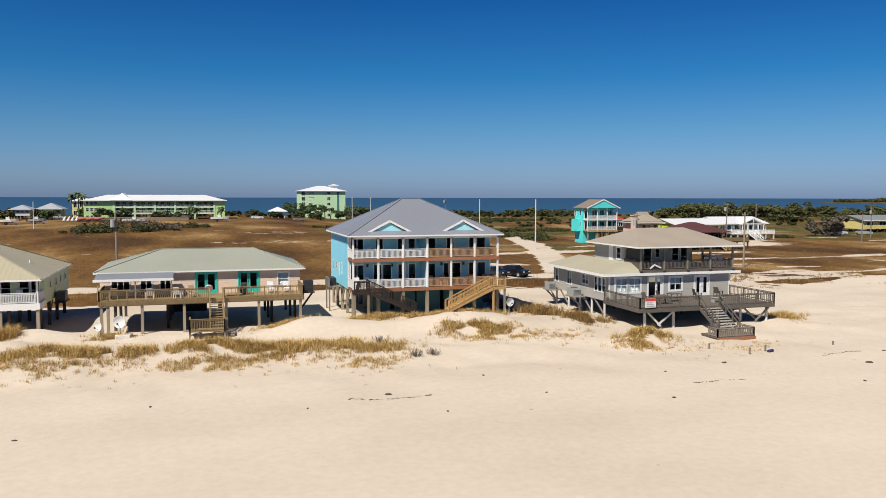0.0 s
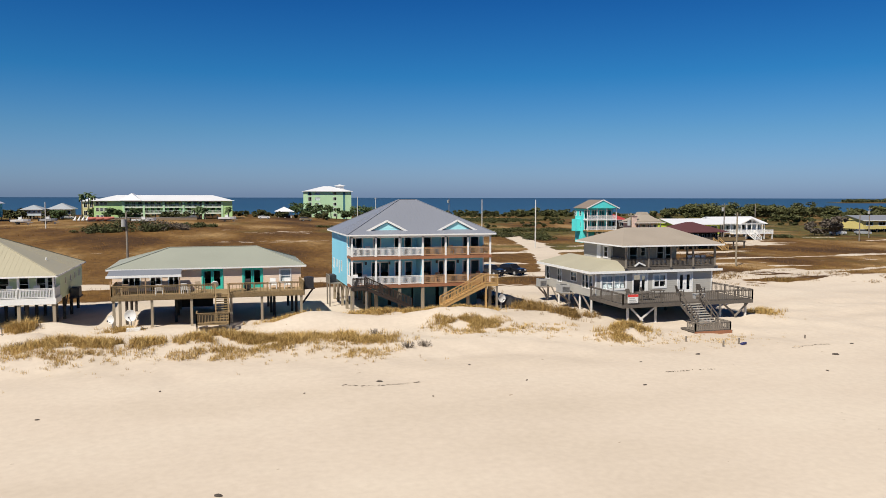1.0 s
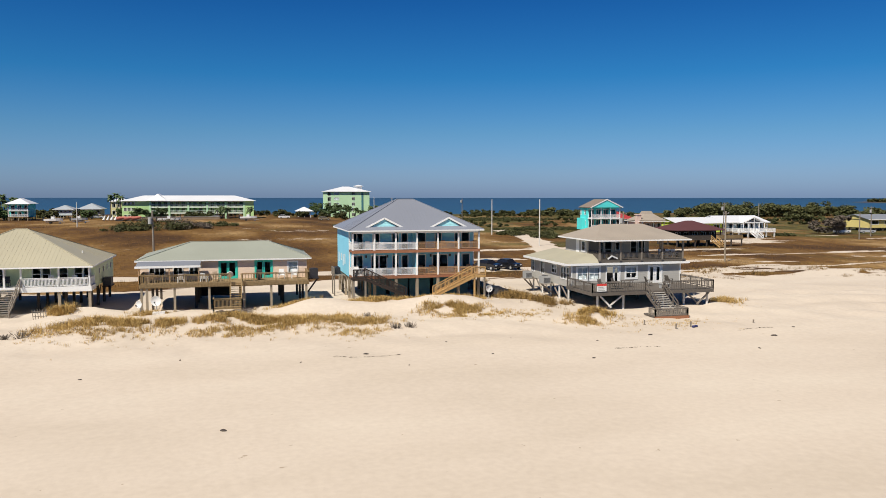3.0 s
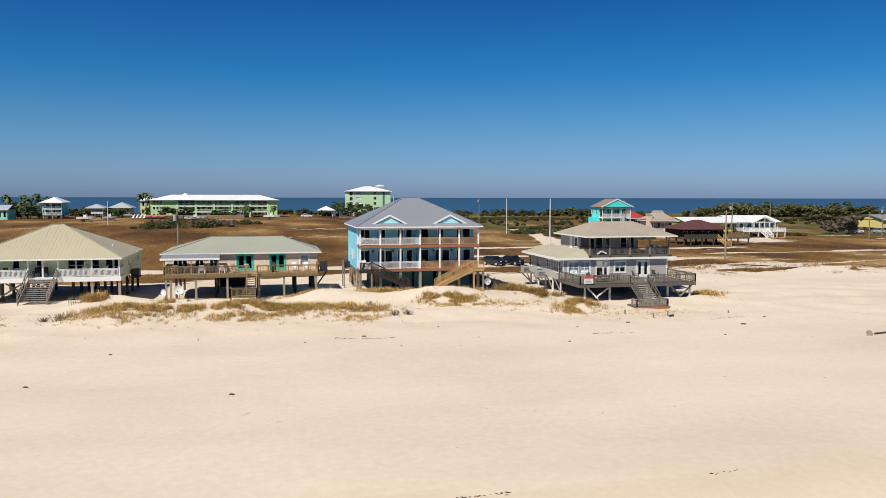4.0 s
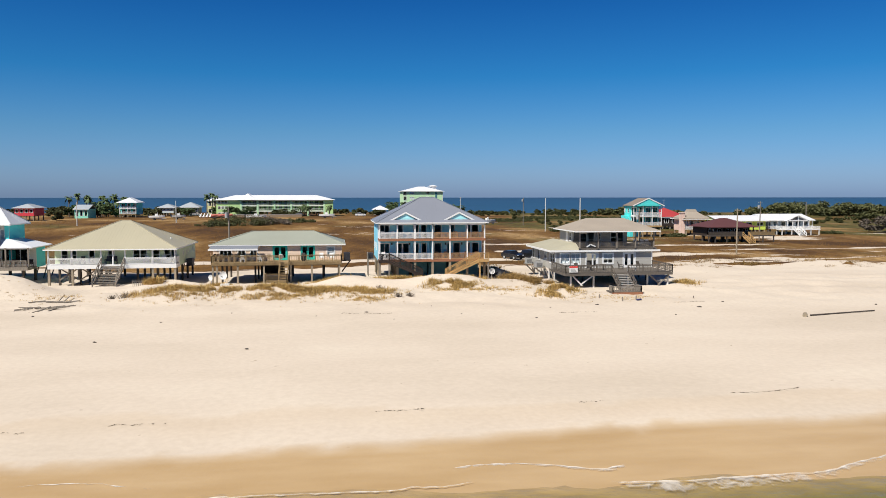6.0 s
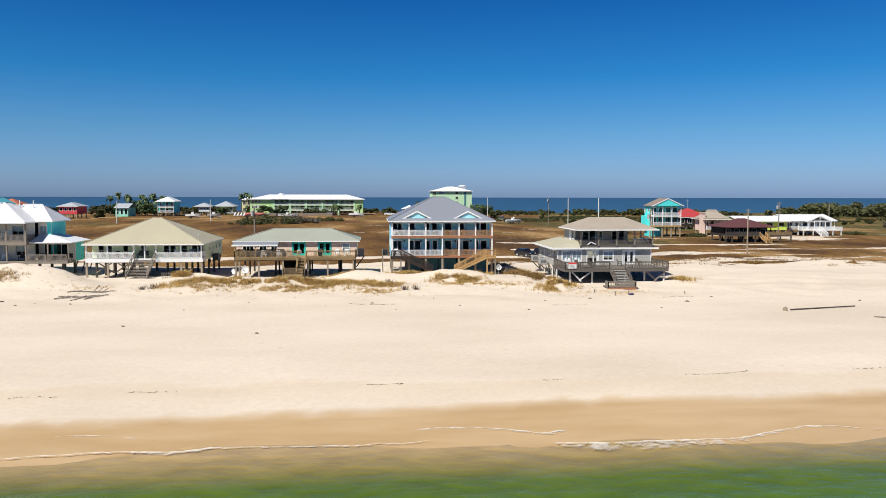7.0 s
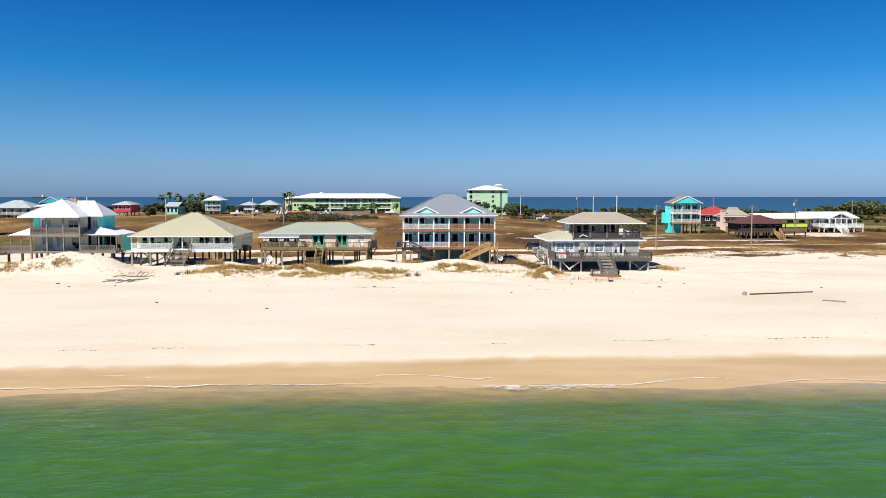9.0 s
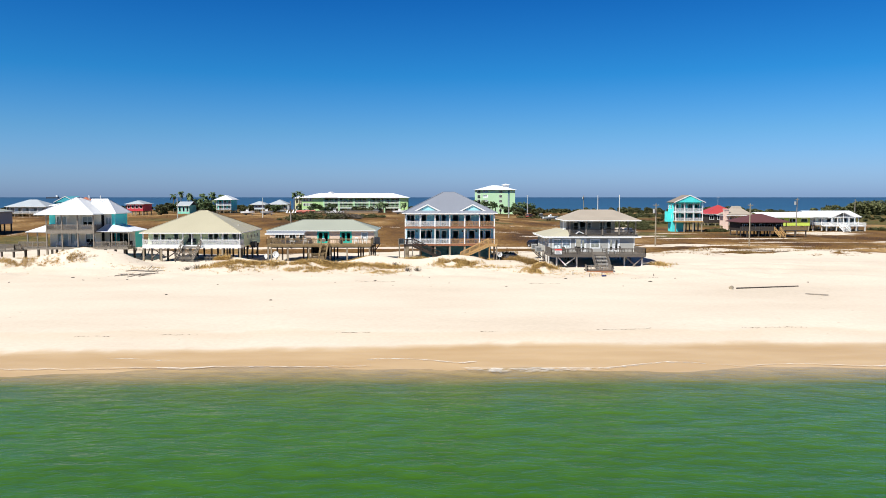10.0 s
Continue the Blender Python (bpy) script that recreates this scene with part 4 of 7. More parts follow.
def green_cottage():
    r = thing("green_cottage", "pale green raised beach cottage with a cream metal pyramid roof", "house", (-21, 79, 0.6))
    X0, X1, YF, YW, YB, f, top = -28.9, -13.2, 71.75, 74.2, 86.2, 2.95, 4.85
    cols = (-28.85, -26.0, -22.45, -21.0, -19.5, -16.1, -13.3)
    wins = [(-28.0, -27.3), (-26.9, -26.2), (-24.6, -24.0), (-22.2, -21.5), (-19.0, -18.3), (-18.1, -17.4), (-16.5, -15.8), (-15.1, -14.4), (-14.2, -13.6)]
    ops = [(a, b, f + (0.05 if b - a < 0.65 else 0.45), f + 1.65) for a, b in wins]
    wall(r, "-y", YW, X0, X1, f - 0.4, top, GREEN_SIDING, ops)
    for o in ops:
        window(r, "-y", YW, *o, rows=2, border=0.08)
    side = [(76.6, 77.0, 3.75, 4.3), (79.3, 79.7, 3.75, 4.3), (81.6, 82.0, 3.75, 4.3), (84.0, 84.5, 3.75, 4.3)]
    wall(r, "+x", X1, YW + 0.18, YB, f - 0.4, top, GREEN_SIDING, side)
    for o in side:
        window(r, "+x", X1, *o, rows=1, border=0.05)
    wall(r, "-x", X0, YW + 0.18, YB, f - 0.4, top, GREEN_SIDING)
    wall(r, "+y", YB, X0 + 0.18, X1 - 0.18, f - 0.4, top, GREEN_SIDING)
    slab(r, X0 + 0.18, X1 - 0.18, YW + 0.18, YB - 0.18, f - 0.3, f, ROOM_SHADE, "floor")
    slab(r, X0 + 0.05, X1 - 0.05, YF, YB - 0.05, top - 0.05, top + 0.05, WHITE, "ceiling")
    hip_roof(r, -29.3, -12.9, 71.3, 86.6, 4.95, 8.47, CREAM_METAL, rib=0.4, label="cream standing-seam metal pyramid roof")
    slab(r, X0, X1 + 0.05, YF - 0.05, YW, f - 0.1, f, WHITE, "porch_floor")
    part("edge_board", boxes((X0 - 0.05, X1 + 0.1, YF - 0.12, YF - 0.05, f - 0.5, f + 0.02), (X1 + 0.05, X1 + 0.1, YF - 0.05, YW, f - 0.5, f + 0.02)), WHITE, r, "white edge board")
    for k, x in enumerate(cols):
        part("column", boxes((x - 0.08, x + 0.08, YF - 0.05, YF + 0.11, f, top - 0.05)), WHITE, r, "white porch column")
        if k not in (2, 3, 4):
            pile(r, x, YF + 0.1, f - 0.5, PILE, 0.13)
    for a, b in ((0, 1), (1, 2), (4, 5), (5, 6)):
        railing(r, (cols[a] + 0.08, YF), (cols[b] - 0.08, YF), f, WHITE, 0.88, 0.12, 9, 0.05, label="white painted railing")
    railing(r, (X1 - 0.05, YF + 0.1), (X1 - 0.05, YW - 0.1), f, WHITE, 0.88, 0.12, 9, 0.05)
    stair(r, -22.4, -19.6, YF - 0.1, f, 67.6, 0.75, 12, OLD_WOOD, rail_mat=OLD_WOOD)
    # piles behind the front row, with the shade under the floor painted in
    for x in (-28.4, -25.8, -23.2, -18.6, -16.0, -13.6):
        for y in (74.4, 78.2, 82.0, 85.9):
            pile(r, x, y, f - 0.4, DARK_SHADED_PILE, 0.13)
    for x in (-28.4, -25.8, -23.2):
        brace(r, (x, 74.3, 0.8), (x + 2.5, 74.3, 2.4), OLD_WOOD)
        brace(r, (x + 2.4, 74.2, 0.8), (x, 74.2, 2.4), OLD_WOOD)
    # braces on the side away from the sun, coloured as if in shade
    for y in (75.5, 79.0, 83.0):
        brace(r, (X1, y, 0.8), (X1, y + 2.2, 2.45), DARK_SHADED_PILE)
    for x, y in ((-14.9, 77.5), (-17.5, 82)):
        part("roof_vent", rod(bmesh.new(), (x, y, 5.6), (x, y, 6.15 if x > -16 else 6.4), 0.07), WHITE, r)
    slab(r, -13.1, -12.2, 77.6, 80.2, 2.15, 2.25, DARK_WOOD, "side_shelf")
    return r


green_cottage()

# ---- the grey two-storey house ----


def grey_house():
    r = thing("grey_house", "grey two-storey beach house on white piles with tan shingle roofs", "house", (42.5, 70, 0.4))
    X0, X1, YW, YB, f, top = 35.9, 49.15, 64.9, 76.8, 2.3, 4.6
    wins = [(36.65, 37.75, 2.95, 4.15), (38.05, 39.15, 2.95, 4.15), (42.45, 43.65, 3.0, 4.1)]
    doors = [(40.1, 41.6), (45.2, 46.75)]
    wall(r, "-y", YW, X0, X1, f - 0.25, top, GREY_SIDING, wins + [(a, b, f, f + 1.95) for a, b in doors])
    for o in wins:
        window(r, "-y", YW, *o, cols=2, rows=2, border=0.2, blind=True if o[0] < 40 else 0.45)
    french_door(r, "-y", YW, *doors[0], f + 0.02, f + 1.93, open_leaf=1)
    french_door(r, "-y", YW, *doors[1], f + 0.02, f + 1.93)
    side = [(65.5, 66.1, 2.9, 4.15), (66.3, 66.9, 2.9, 4.15), (67.1, 67.6, 2.9, 4.15), (69.0, 70.2, 3.3, 4.15), (72.6, 73.5, 2.9, 4.2), (75.7, 76.3, 2.9, 4.2)]
    wall(r, "-x", X0, YW + 0.18, YB, f - 0.25, top, GREY_SIDING, side)
    for o in side:
        window(r, "-x", X0, *o, rows=2, cols=2 if o[1] - o[0] > 0.8 else 1, border=0.1, blind=0.4)
    wall(r, "+x", X1, YW + 0.18, YB, f - 0.25, top, GREY_SIDING)
    wall(r, "+y", YB, X0 + 0.18, X1 - 0.18, f - 0.25, top, GREY_SIDING)
    slab(r, X0 + 0.18, X1 - 0.18, YW + 0.18, YB - 0.18, f - 0.25, f, ROOM_SHADE, "floor")
    part("corner_board", boxes((X0 - 0.03, X0 + 0.12, YW - 0.03, YW, f - 0.2, top)), WHITE, r)
    part("corner_board", boxes((X1 - 0.12, X1 + 0.03, YW - 0.03, YW, f - 0.2, top)), WHITE, r)
    # lower roof: a lean-to along one side and a narrow strip in front
    bm = bmesh.new()
    z0, z1 = 4.68, 5.55
    v = [bm.verts.new(c) for c in ((35.1, 64.55, z0), (39.1, 64.95, 4.98), (39.1, 66.4, z1), (39.1, 77.2, z1), (35.1, 77.2, z0), (39.0, 64.55, z0 + 0.02))]
    bm.faces.new((v[0], v[2], v[3], v[4]))
    bm.faces.new((v[0], v[5], v[1], v[2]))
    solid(bm, 0.1)
    low = part("lower_roof", bm, LIGHT_SHINGLE, r, "pale weathered shingle lean-to roof")
    part("fascia", boxes((35.05, 50.1, 64.48, 64.55, 4.46, 4.7), (35.05, 35.12, 64.55, 77.2, 4.46, 4.7)), WHITE, low, "white painted fascia")
    part("soffit", boxes((35.12, 50.1, 64.55, 64.9, 4.5, 4.55), (35.12, 35.9, 64.9, 77.2, 4.5, 4.55)), WHITE, low)
    # upper storey
    f2, e2 = 4.98, 7.05
    UX0, UX1, UY, UYB = 39.05, 46.7, 67.6, 73.6
    uw = [(40.2, 40.9, 5.5, 6.7), (41.2, 42.0, 5.02, 6.85), (42.5, 42.95, 5.9, 6.7), (44.4, 45.1, 5.5, 6.8), (45.4, 46.1, 5.02, 6.85)]
    wall(r, "-y", UY, UX0, UX1, f2 - 0.1, e2, GREY_SIDING, uw)
    for o in uw:
        window(r, "-y", UY, *o, rows=2, border=0.07)
    wall(r, "-x", UX0, UY + 0.18, UYB, f2 - 0.1, e2, GREY_SIDING, [(68.3, 69.0, 5.8, 6.8)])
    window(r, "-x", UX0, 68.3, 69.0, 5.8, 6.8, border=0.16)
    part("white_panel", boxes((UX0 - 0.03, UX0, 69.8, 70.6, 5.5, e2)), WHITE, r)
    wall(r, "+x", UX1, UY + 0.18, UYB, f2 - 0.1, e2, GREY_SIDING)
    wall(r, "+y", UYB, UX0 + 0.18, UX1 - 0.18, f2 - 0.1, e2, GREY_SIDING)
    slab(r, 39.0, 49.6, 64.55, UYB, f2 - 0.32, f2, GREY_DECK, "porch_floor")
    slab(r, 38.8, 49.4, 64.4, 73.6, e2 - 0.02, e2 + 0.05, WHITE, "porch_ceiling")
    for x in (39.1, 41.6, 44.15, 46.7, 49.25):
        part("column", boxes((x - 0.08, x + 0.08, 64.6, 64.76, f2, e2 - 0.02)), OLD_WOOD, r)
        if x < 49:
            railing(r, (x + 0.08, 64.68), (x + 2.45, 64.68), f2, GREY_DECK, 0.85, 0.14, 9, 0.045, label="dark weathered porch railing")
        part("bracket", boxes((x - 0.14, x + 0.14, 64.48, 64.6, f2 - 0.28, f2 - 0.1)), DARK, r)
    railing(r, (39.1, 64.76), (39.1, UY), f2, GREY_DECK, 0.85, 0.1, 9, 0.05)
    railing(r, (49.3, 64.76), (49.3, 69.5), f2, GREY_DECK, 0.85, 0.1, 9, 0.05)
    part("column", boxes((49.2, 49.36, 69.4, 69.56, f2, e2 - 0.02)), OLD_WOOD, r)
    part("bug_screen", boxes((39.2, 39.21, 64.9, 67.5, f2 + 0.9, e2 - 0.05)), mat("dark_screen_mesh", (0.05, 0.05, 0.05), 0.9), r, "dark insect screen")
    hip_roof(r, 38.3, 49.9, 64.0, 74.1, 7.16, 8.75, TAN_SHINGLE, label="tan shingle hip roof", ridge=((41.4, 69.2), (46.7, 69.2)))
    # deck
    YD, XD = 58.65, 49.15
    slab(r, 35.35, XD, YD, YW, f - 0.1, f, GREY_DECK, "deck", "weathered grey wooden deck")
    part("edge_board", boxes((35.3, XD + 0.05, YD - 0.06, YD, f - 0.34, f), (35.3, 35.35, YD, YW, f - 0.34, f), (XD, XD + 0.05, YD, YW, f - 0.34, f)), GREY_DECK, r)
    for a, b in (((35.4, YD), (41.25, YD)), ((43.4, YD), (XD, YD)), ((35.4, YD), (35.4, YW - 0.1)), ((XD, YD), (XD, YW))):
        railing(r, a, b, f, GREY_DECK, 0.95, 0.2, 1.9, 0.035, label="weathered grey railing with a flat cap")
    stair(r, 41.3, 43.35, YD, f, 55.9, 0.55, 9, GREY_DECK, PALE_TREAD)
    slab(r, 39.6, 43.2, 53.8, 55.95, 0.36, 0.5, GREY_DECK, "foot_platform")
    for a, b in (((39.65, 53.85), (43.15, 53.85)), ((39.65, 53.85), (39.65, 55.0)), ((43.15, 53.85), (43.15, 55.9))):
        railing(r, a, b, 0.45, OLD_WOOD, 0.75, 0.2, 1.8, 0.06)
    part("edge_board", boxes((39.55, 43.25, 53.72, 53.79, 0.12, 0.46), (43.2, 43.25, 53.79, 55.9, 0.12, 0.46)), RED_WOOD, r)
    for x, y in ((36.2, 59.2), (39.2, 59.4), (43.6, 59.2), (46.3, 59.6), (48.8, 59.2)):
        pile(r, x, y, f - 0.3, WHITE_PILE, 0.13, False)
    brace(r, (38.9, 59.0, 1.9), (37.3, 58.9, 0.8), WHITE_PILE)
    brace(r, (36.4, 59.0, 1.9), (37.6, 58.9, 0.7), WHITE_PILE)
    brace(r, (46.4, 59.3, 1.9), (47.8, 59.2, 0.7), OLD_WOOD)
    brace(r, (48.9, 59.0, 1.9), (47.4, 58.9, 0.7), OLD_WOOD)
    # outer row white, rows farther in coloured dark for the shade below the house
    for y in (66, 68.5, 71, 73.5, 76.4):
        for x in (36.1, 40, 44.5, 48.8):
            pile(r, x, y, f - 0.25, WHITE_PILE if x < 37 else DARK_SHADED_PILE, 0.12, False)
        brace(r, (36.0, y, 0.8), (36.0, y + 1.9, 2.1), OLD_WOOD)
    slab(r, 34.5, 35.85, 69.4, 71.2, 1.95, 2.05, OLD_WOOD, "side_shelf")
    brace(r, (34.6, 70.3, 1.95), (35.95, 70.3, 0.9), OLD_WOOD)
    slab(r, 34.6, 35.85, 75.2, 76.7, 1.95, 2.05, OLD_WOOD, "side_shelf")
    brace(r, (34.7, 76, 1.95), (35.95, 76, 0.7), OLD_WOOD)
    return r


grey_house()

# ---- the white-roofed teal house behind the high dune ----


def white_roof_house():
    r = thing("white_roof_house", "aqua two-storey beach house with white metal hip roofs and screened porches", "house", (-36, 72, 0.8))
    f1, f2, e = 3.0, 5.65, 8.05
    # centre: two-storey porch
    wall(r, "-y", 68.6, -42.2, -34.2, f1 - 0.3, e, SCREEN_CREAM, [(-41.0, -39.4, f1 + 0.1, 5.1), (-38.9, -37.6, f1 + 0.1, 5.1), (-36.6, -35.2, 3.6, 4.9), (-41, -39.6, 6.2, 7.6), (-37, -35.6, 6.3, 7.6)])
    for o in ((-41.0, -39.4, f1 + 0.1, 5.1), (-38.9, -37.6, f1 + 0.1, 5.1), (-36.6, -35.2, 3.6, 4.9), (-41, -39.6, 6.2, 7.6), (-37, -35.6, 6.3, 7.6)):
        window(r, "-y", 68.6, *o, cols=2, rows=1, border=0.1, blind=True if o[0] < -38 else 0.4)
    wall(r, "-x", -42.2, 68.78, 74.8, f1 - 0.3, e, TEAL_BRIGHT)
    wall(r, "+y", 74.8, -42.0, -32.7, f1 - 0.3, e, TEAL_BRIGHT)
    wall(r, "+x", -32.5, 70.0, 74.8, f1 - 0.3, e, TEAL_BRIGHT)
    wall(r, "-y", 69.8, -34.2, -32.5, f2, e, SCREEN_CREAM, [(-33.9, -33.1, 6.4, 7.5)])
    wall(r, "-y", 69.8, -34.2, -29.4, f1 - 0.3, f2, SCREEN_CREAM, [(-33.4, -30.2, 3.1, 5.0)])
    window(r, "-y", 69.8, -33.9, -33.1, 6.4, 7.5, cols=2, rows=2, blind=True)
    window(r, "-y", 69.8, -33.4, -30.2, 3.1, 5.0, cols=3, rows=1)
    # dark sheets added behind the windows: room shade put into their colour
    part("shade_backing", boxes((-42.0, -34.3, 70.6, 70.7, f1, e - 0.1)), ROOM_SHADE, r)
    part("shade_backing", boxes((-34.2, -29.6, 71.6, 71.7, f1, 5.4)), ROOM_SHADE, r)
    part("corner_panel", boxes((-33.0, -32.48, 69.76, 69.8, f2 + 0.3, e)), TEAL_BRIGHT, r, "aqua corner panel")
    part("corner_panel", boxes((-42.22, -41.3, 68.56, 68.6, f2 + 0.3, e)), TEAL_BRIGHT, r, "aqua corner panel")
    for z, name in ((f1, "deck"), (f2, "balcony_floor")):
        slab(r, -41.4 if z == f2 else -45.2, -34.0 if z == f2 else -28.9, 65.6, 68.58, z - 0.5 if z == f2 else z - 0.3, z, OLD_WOOD, name, "weathered grey-brown wooden porch floor")
    for x in (-41.3, -38.95, -36.55, -34.15):
        part("column", boxes((x - 0.09, x + 0.09, 65.65, 65.83, f1, f2 - 0.5), (x - 0.09, x + 0.09, 65.65, 65.83, f2, e)), OLD_WOOD, r)
        pile(r, x, 65.8, f1 - 0.3, PILE, 0.12)
    for a, b in ((-41.2, -39.05), (-38.85, -36.65), (-36.45, -34.25)):
        railing(r, (a, 65.74), (b, 65.74), f2, OLD_WOOD, 0.85, 0.14, 9, 0.05)
    for x in (-41.3, -34.15):
        railing(r, (x, 65.9), (x, 68.5), f2, OLD_WOOD, 0.85, 0.14, 9, 0.05)
    hip_roof(r, -42.9, -33.9, 65.2, 75.4, 8.1, 10.7, WHITE_METAL, rib=0.6, label="white metal hip roof")
    hip_roof(r, -37.2, -32.0, 69.0, 75.6, 8.16, 10.45, WHITE_METAL, rib=0.6, name="side_roof", ridge=((-37.0, 72.3), (-34.6, 72.3)))
    # low roofs on both sides
    for name, pts in (("side_porch_roof", ((-44.7, 65.9, 5.4), (-41.42, 65.9, 5.4), (-41.42, 68.5, 6.45), (-42.4, 68.5, 6.45))), ("side_porch_roof", ((-44.7, 65.9, 5.4), (-42.4, 68.5, 6.45), (-42.4, 74.6, 6.45), (-44.7, 74.6, 5.4))),
                      ("side_porch_roof", ((-34.0, 66.3, 5.45), (-28.6, 66.3, 5.45), (-32.5, 69.75, 6.35), (-34.0, 69.75, 6.35)))):
        bm = bmesh.new()
        bm.faces.new([bm.verts.new(c) for c in pts])
        solid(bm, 0.12)
        part(name, bm, WHITE_METAL, r, "white metal porch roof")
    bm = bmesh.new()
    bm.faces.new([bm.verts.new(c) for c in ((-32.45, 69.8, 6.35), (-28.55, 66.3, 5.45), (-28.55, 73.4, 5.45), (-32.45, 73.4, 6.35))])
    solid(bm, 0.12)
    part("lean_to_roof", bm, WHITE_METAL, r)
    wall(r, "+x", -29.4, 70.0, 73.0, f1 - 0.3, 5.5, TEAL_BRIGHT, name="lean_to_wall")
    wall(r, "+y", 73.0, -32.4, -29.6, f1 - 0.3, 5.5, TEAL_BRIGHT, name="lean_to_wall")
    for x in (-44.5, -43.0, -31.6, -29.0):
        part("column", boxes((x - 0.08, x + 0.08, 66.2, 66.36, f1, 5.4)), OLD_WOOD, r)
    for a, b in ((-45.6, -41.4), (-34.0, -31.7), (-31.5, -29.1)):
        railing(r, (a, 65.75), (b, 65.75), f1, OLD_WOOD, 0.9, 0.14, 2.1, 0.05)
    # piles and braces below the deck, their colour darkened to stand for shade
    for x in (-44.8, -40, -36, -32.6, -29.6):
        for y in (66.1, 70, 74.4):
            pile(r, x, y, f1 - 0.3, DARK_SHADED_PILE, 0.14)
    for y in (70.5, 73.5, 76.5):
        brace(r, (-29.6, y - 1, 0.9), (-29.6, y + 0.6, 2.6), DARK_SHADED_PILE)
    # boardwalk towards the beach
    slab(r, -49.5, -45.2, 63.8, 66.4, 2.5, 2.65, OLD_WOOD, "boardwalk")
    for a, b in (((-49.4, 63.9), (-45.3, 63.9)), ((-49.4, 66.3), (-45.3, 66.3)), ((-45.3, 63.9), (-45.3, 65.5))):
        railing(r, a, b, 2.62, OLD_WOOD, 0.9, 0.14, 1.4, 0.05)
    for x in (-49.2, -47.3, -45.5):
        pile(r, x, 64.0, 2.5, DARK_SHADED_PILE, 0.12)
    for x in (-37.2, -35.4):
        part("roof_vent", rod(bmesh.new(), (x, 71.5, 9.9), (x, 71.5, 11.0), 0.06), WHITE, r)
    # it stands back behind the dune
    eye = Vector((17.75, -53.2, 11.0))
    r.location = eye + (r.location - eye) * 1.078
    r.scale = (1.078, 1.078, 1.078)
    return r


white_roof_house()


# ---- houses and blocks farther back ----


def gable_roof(root, x0, x1, y0, y1, ze, zr, material, front_mat, along="y", thick=0.14, trim=WHITE):
    """A gable roof with its ridge along y (gable towards -y) or along x."""
    bm = bmesh.new()
    cx, cy = (x0 + x1) / 2, (y0 + y1) / 2
    quads = (((x0, y0, ze), (cx, y0, zr), (cx, y1, zr), (x0, y1, ze)), ((cx, y0, zr), (x1, y0, ze), (x1, y1, ze), (cx, y1, zr))) if along == "y" else (
        ((x0, y0, ze), (x1, y0, ze), (x1, cy, zr), (x0, cy, zr)), ((x0, cy, zr), (x1, cy, zr), (x1, y1, ze), (x0, y1, ze)))
    for q in quads:
        bm.faces.new([bm.verts.new(c) for c in q])
    bmesh.ops.remove_doubles(bm, verts=bm.verts, dist=1e-4)
    solid(bm, thick)
    ob = part("roof", bm, material, root)
    tri = ((x0 + 0.3, y0 + 0.05, ze), (x1 - 0.3, y0 + 0.05, ze), (cx, y0 + 0.05, zr - 0.15)) if along == "y" else ((x0 + 0.4, y0 + 0.3, ze), (x0 + 0.4, cy, zr - 0.15), (x0 + 0.4, y1 - 0.3, ze))
    bm = bmesh.new()
    bm.faces.new([bm.verts.new(c) for c in tri])
    solid(bm, 0.12)
    part("gable_face", bm, front_mat, ob)
    bm = bmesh.new()
    if along == "y":
        bar(bm, (x0, y0 - 0.04, ze - 0.05), (cx, y0 - 0.04, zr - 0.05), 0.07, 0.26)
        bar(bm, (x1, y0 - 0.04, ze - 0.05), (cx, y0 - 0.04, zr - 0.05), 0.07, 0.26)
    else:
        bar(bm, (x0, y0 - 0.04, ze - 0.08), (x1, y0 - 0.04, ze - 0.08), 0.07, 0.22)
    part("rake" if along == "y" else "fascia", bm, trim, ob)
    return ob


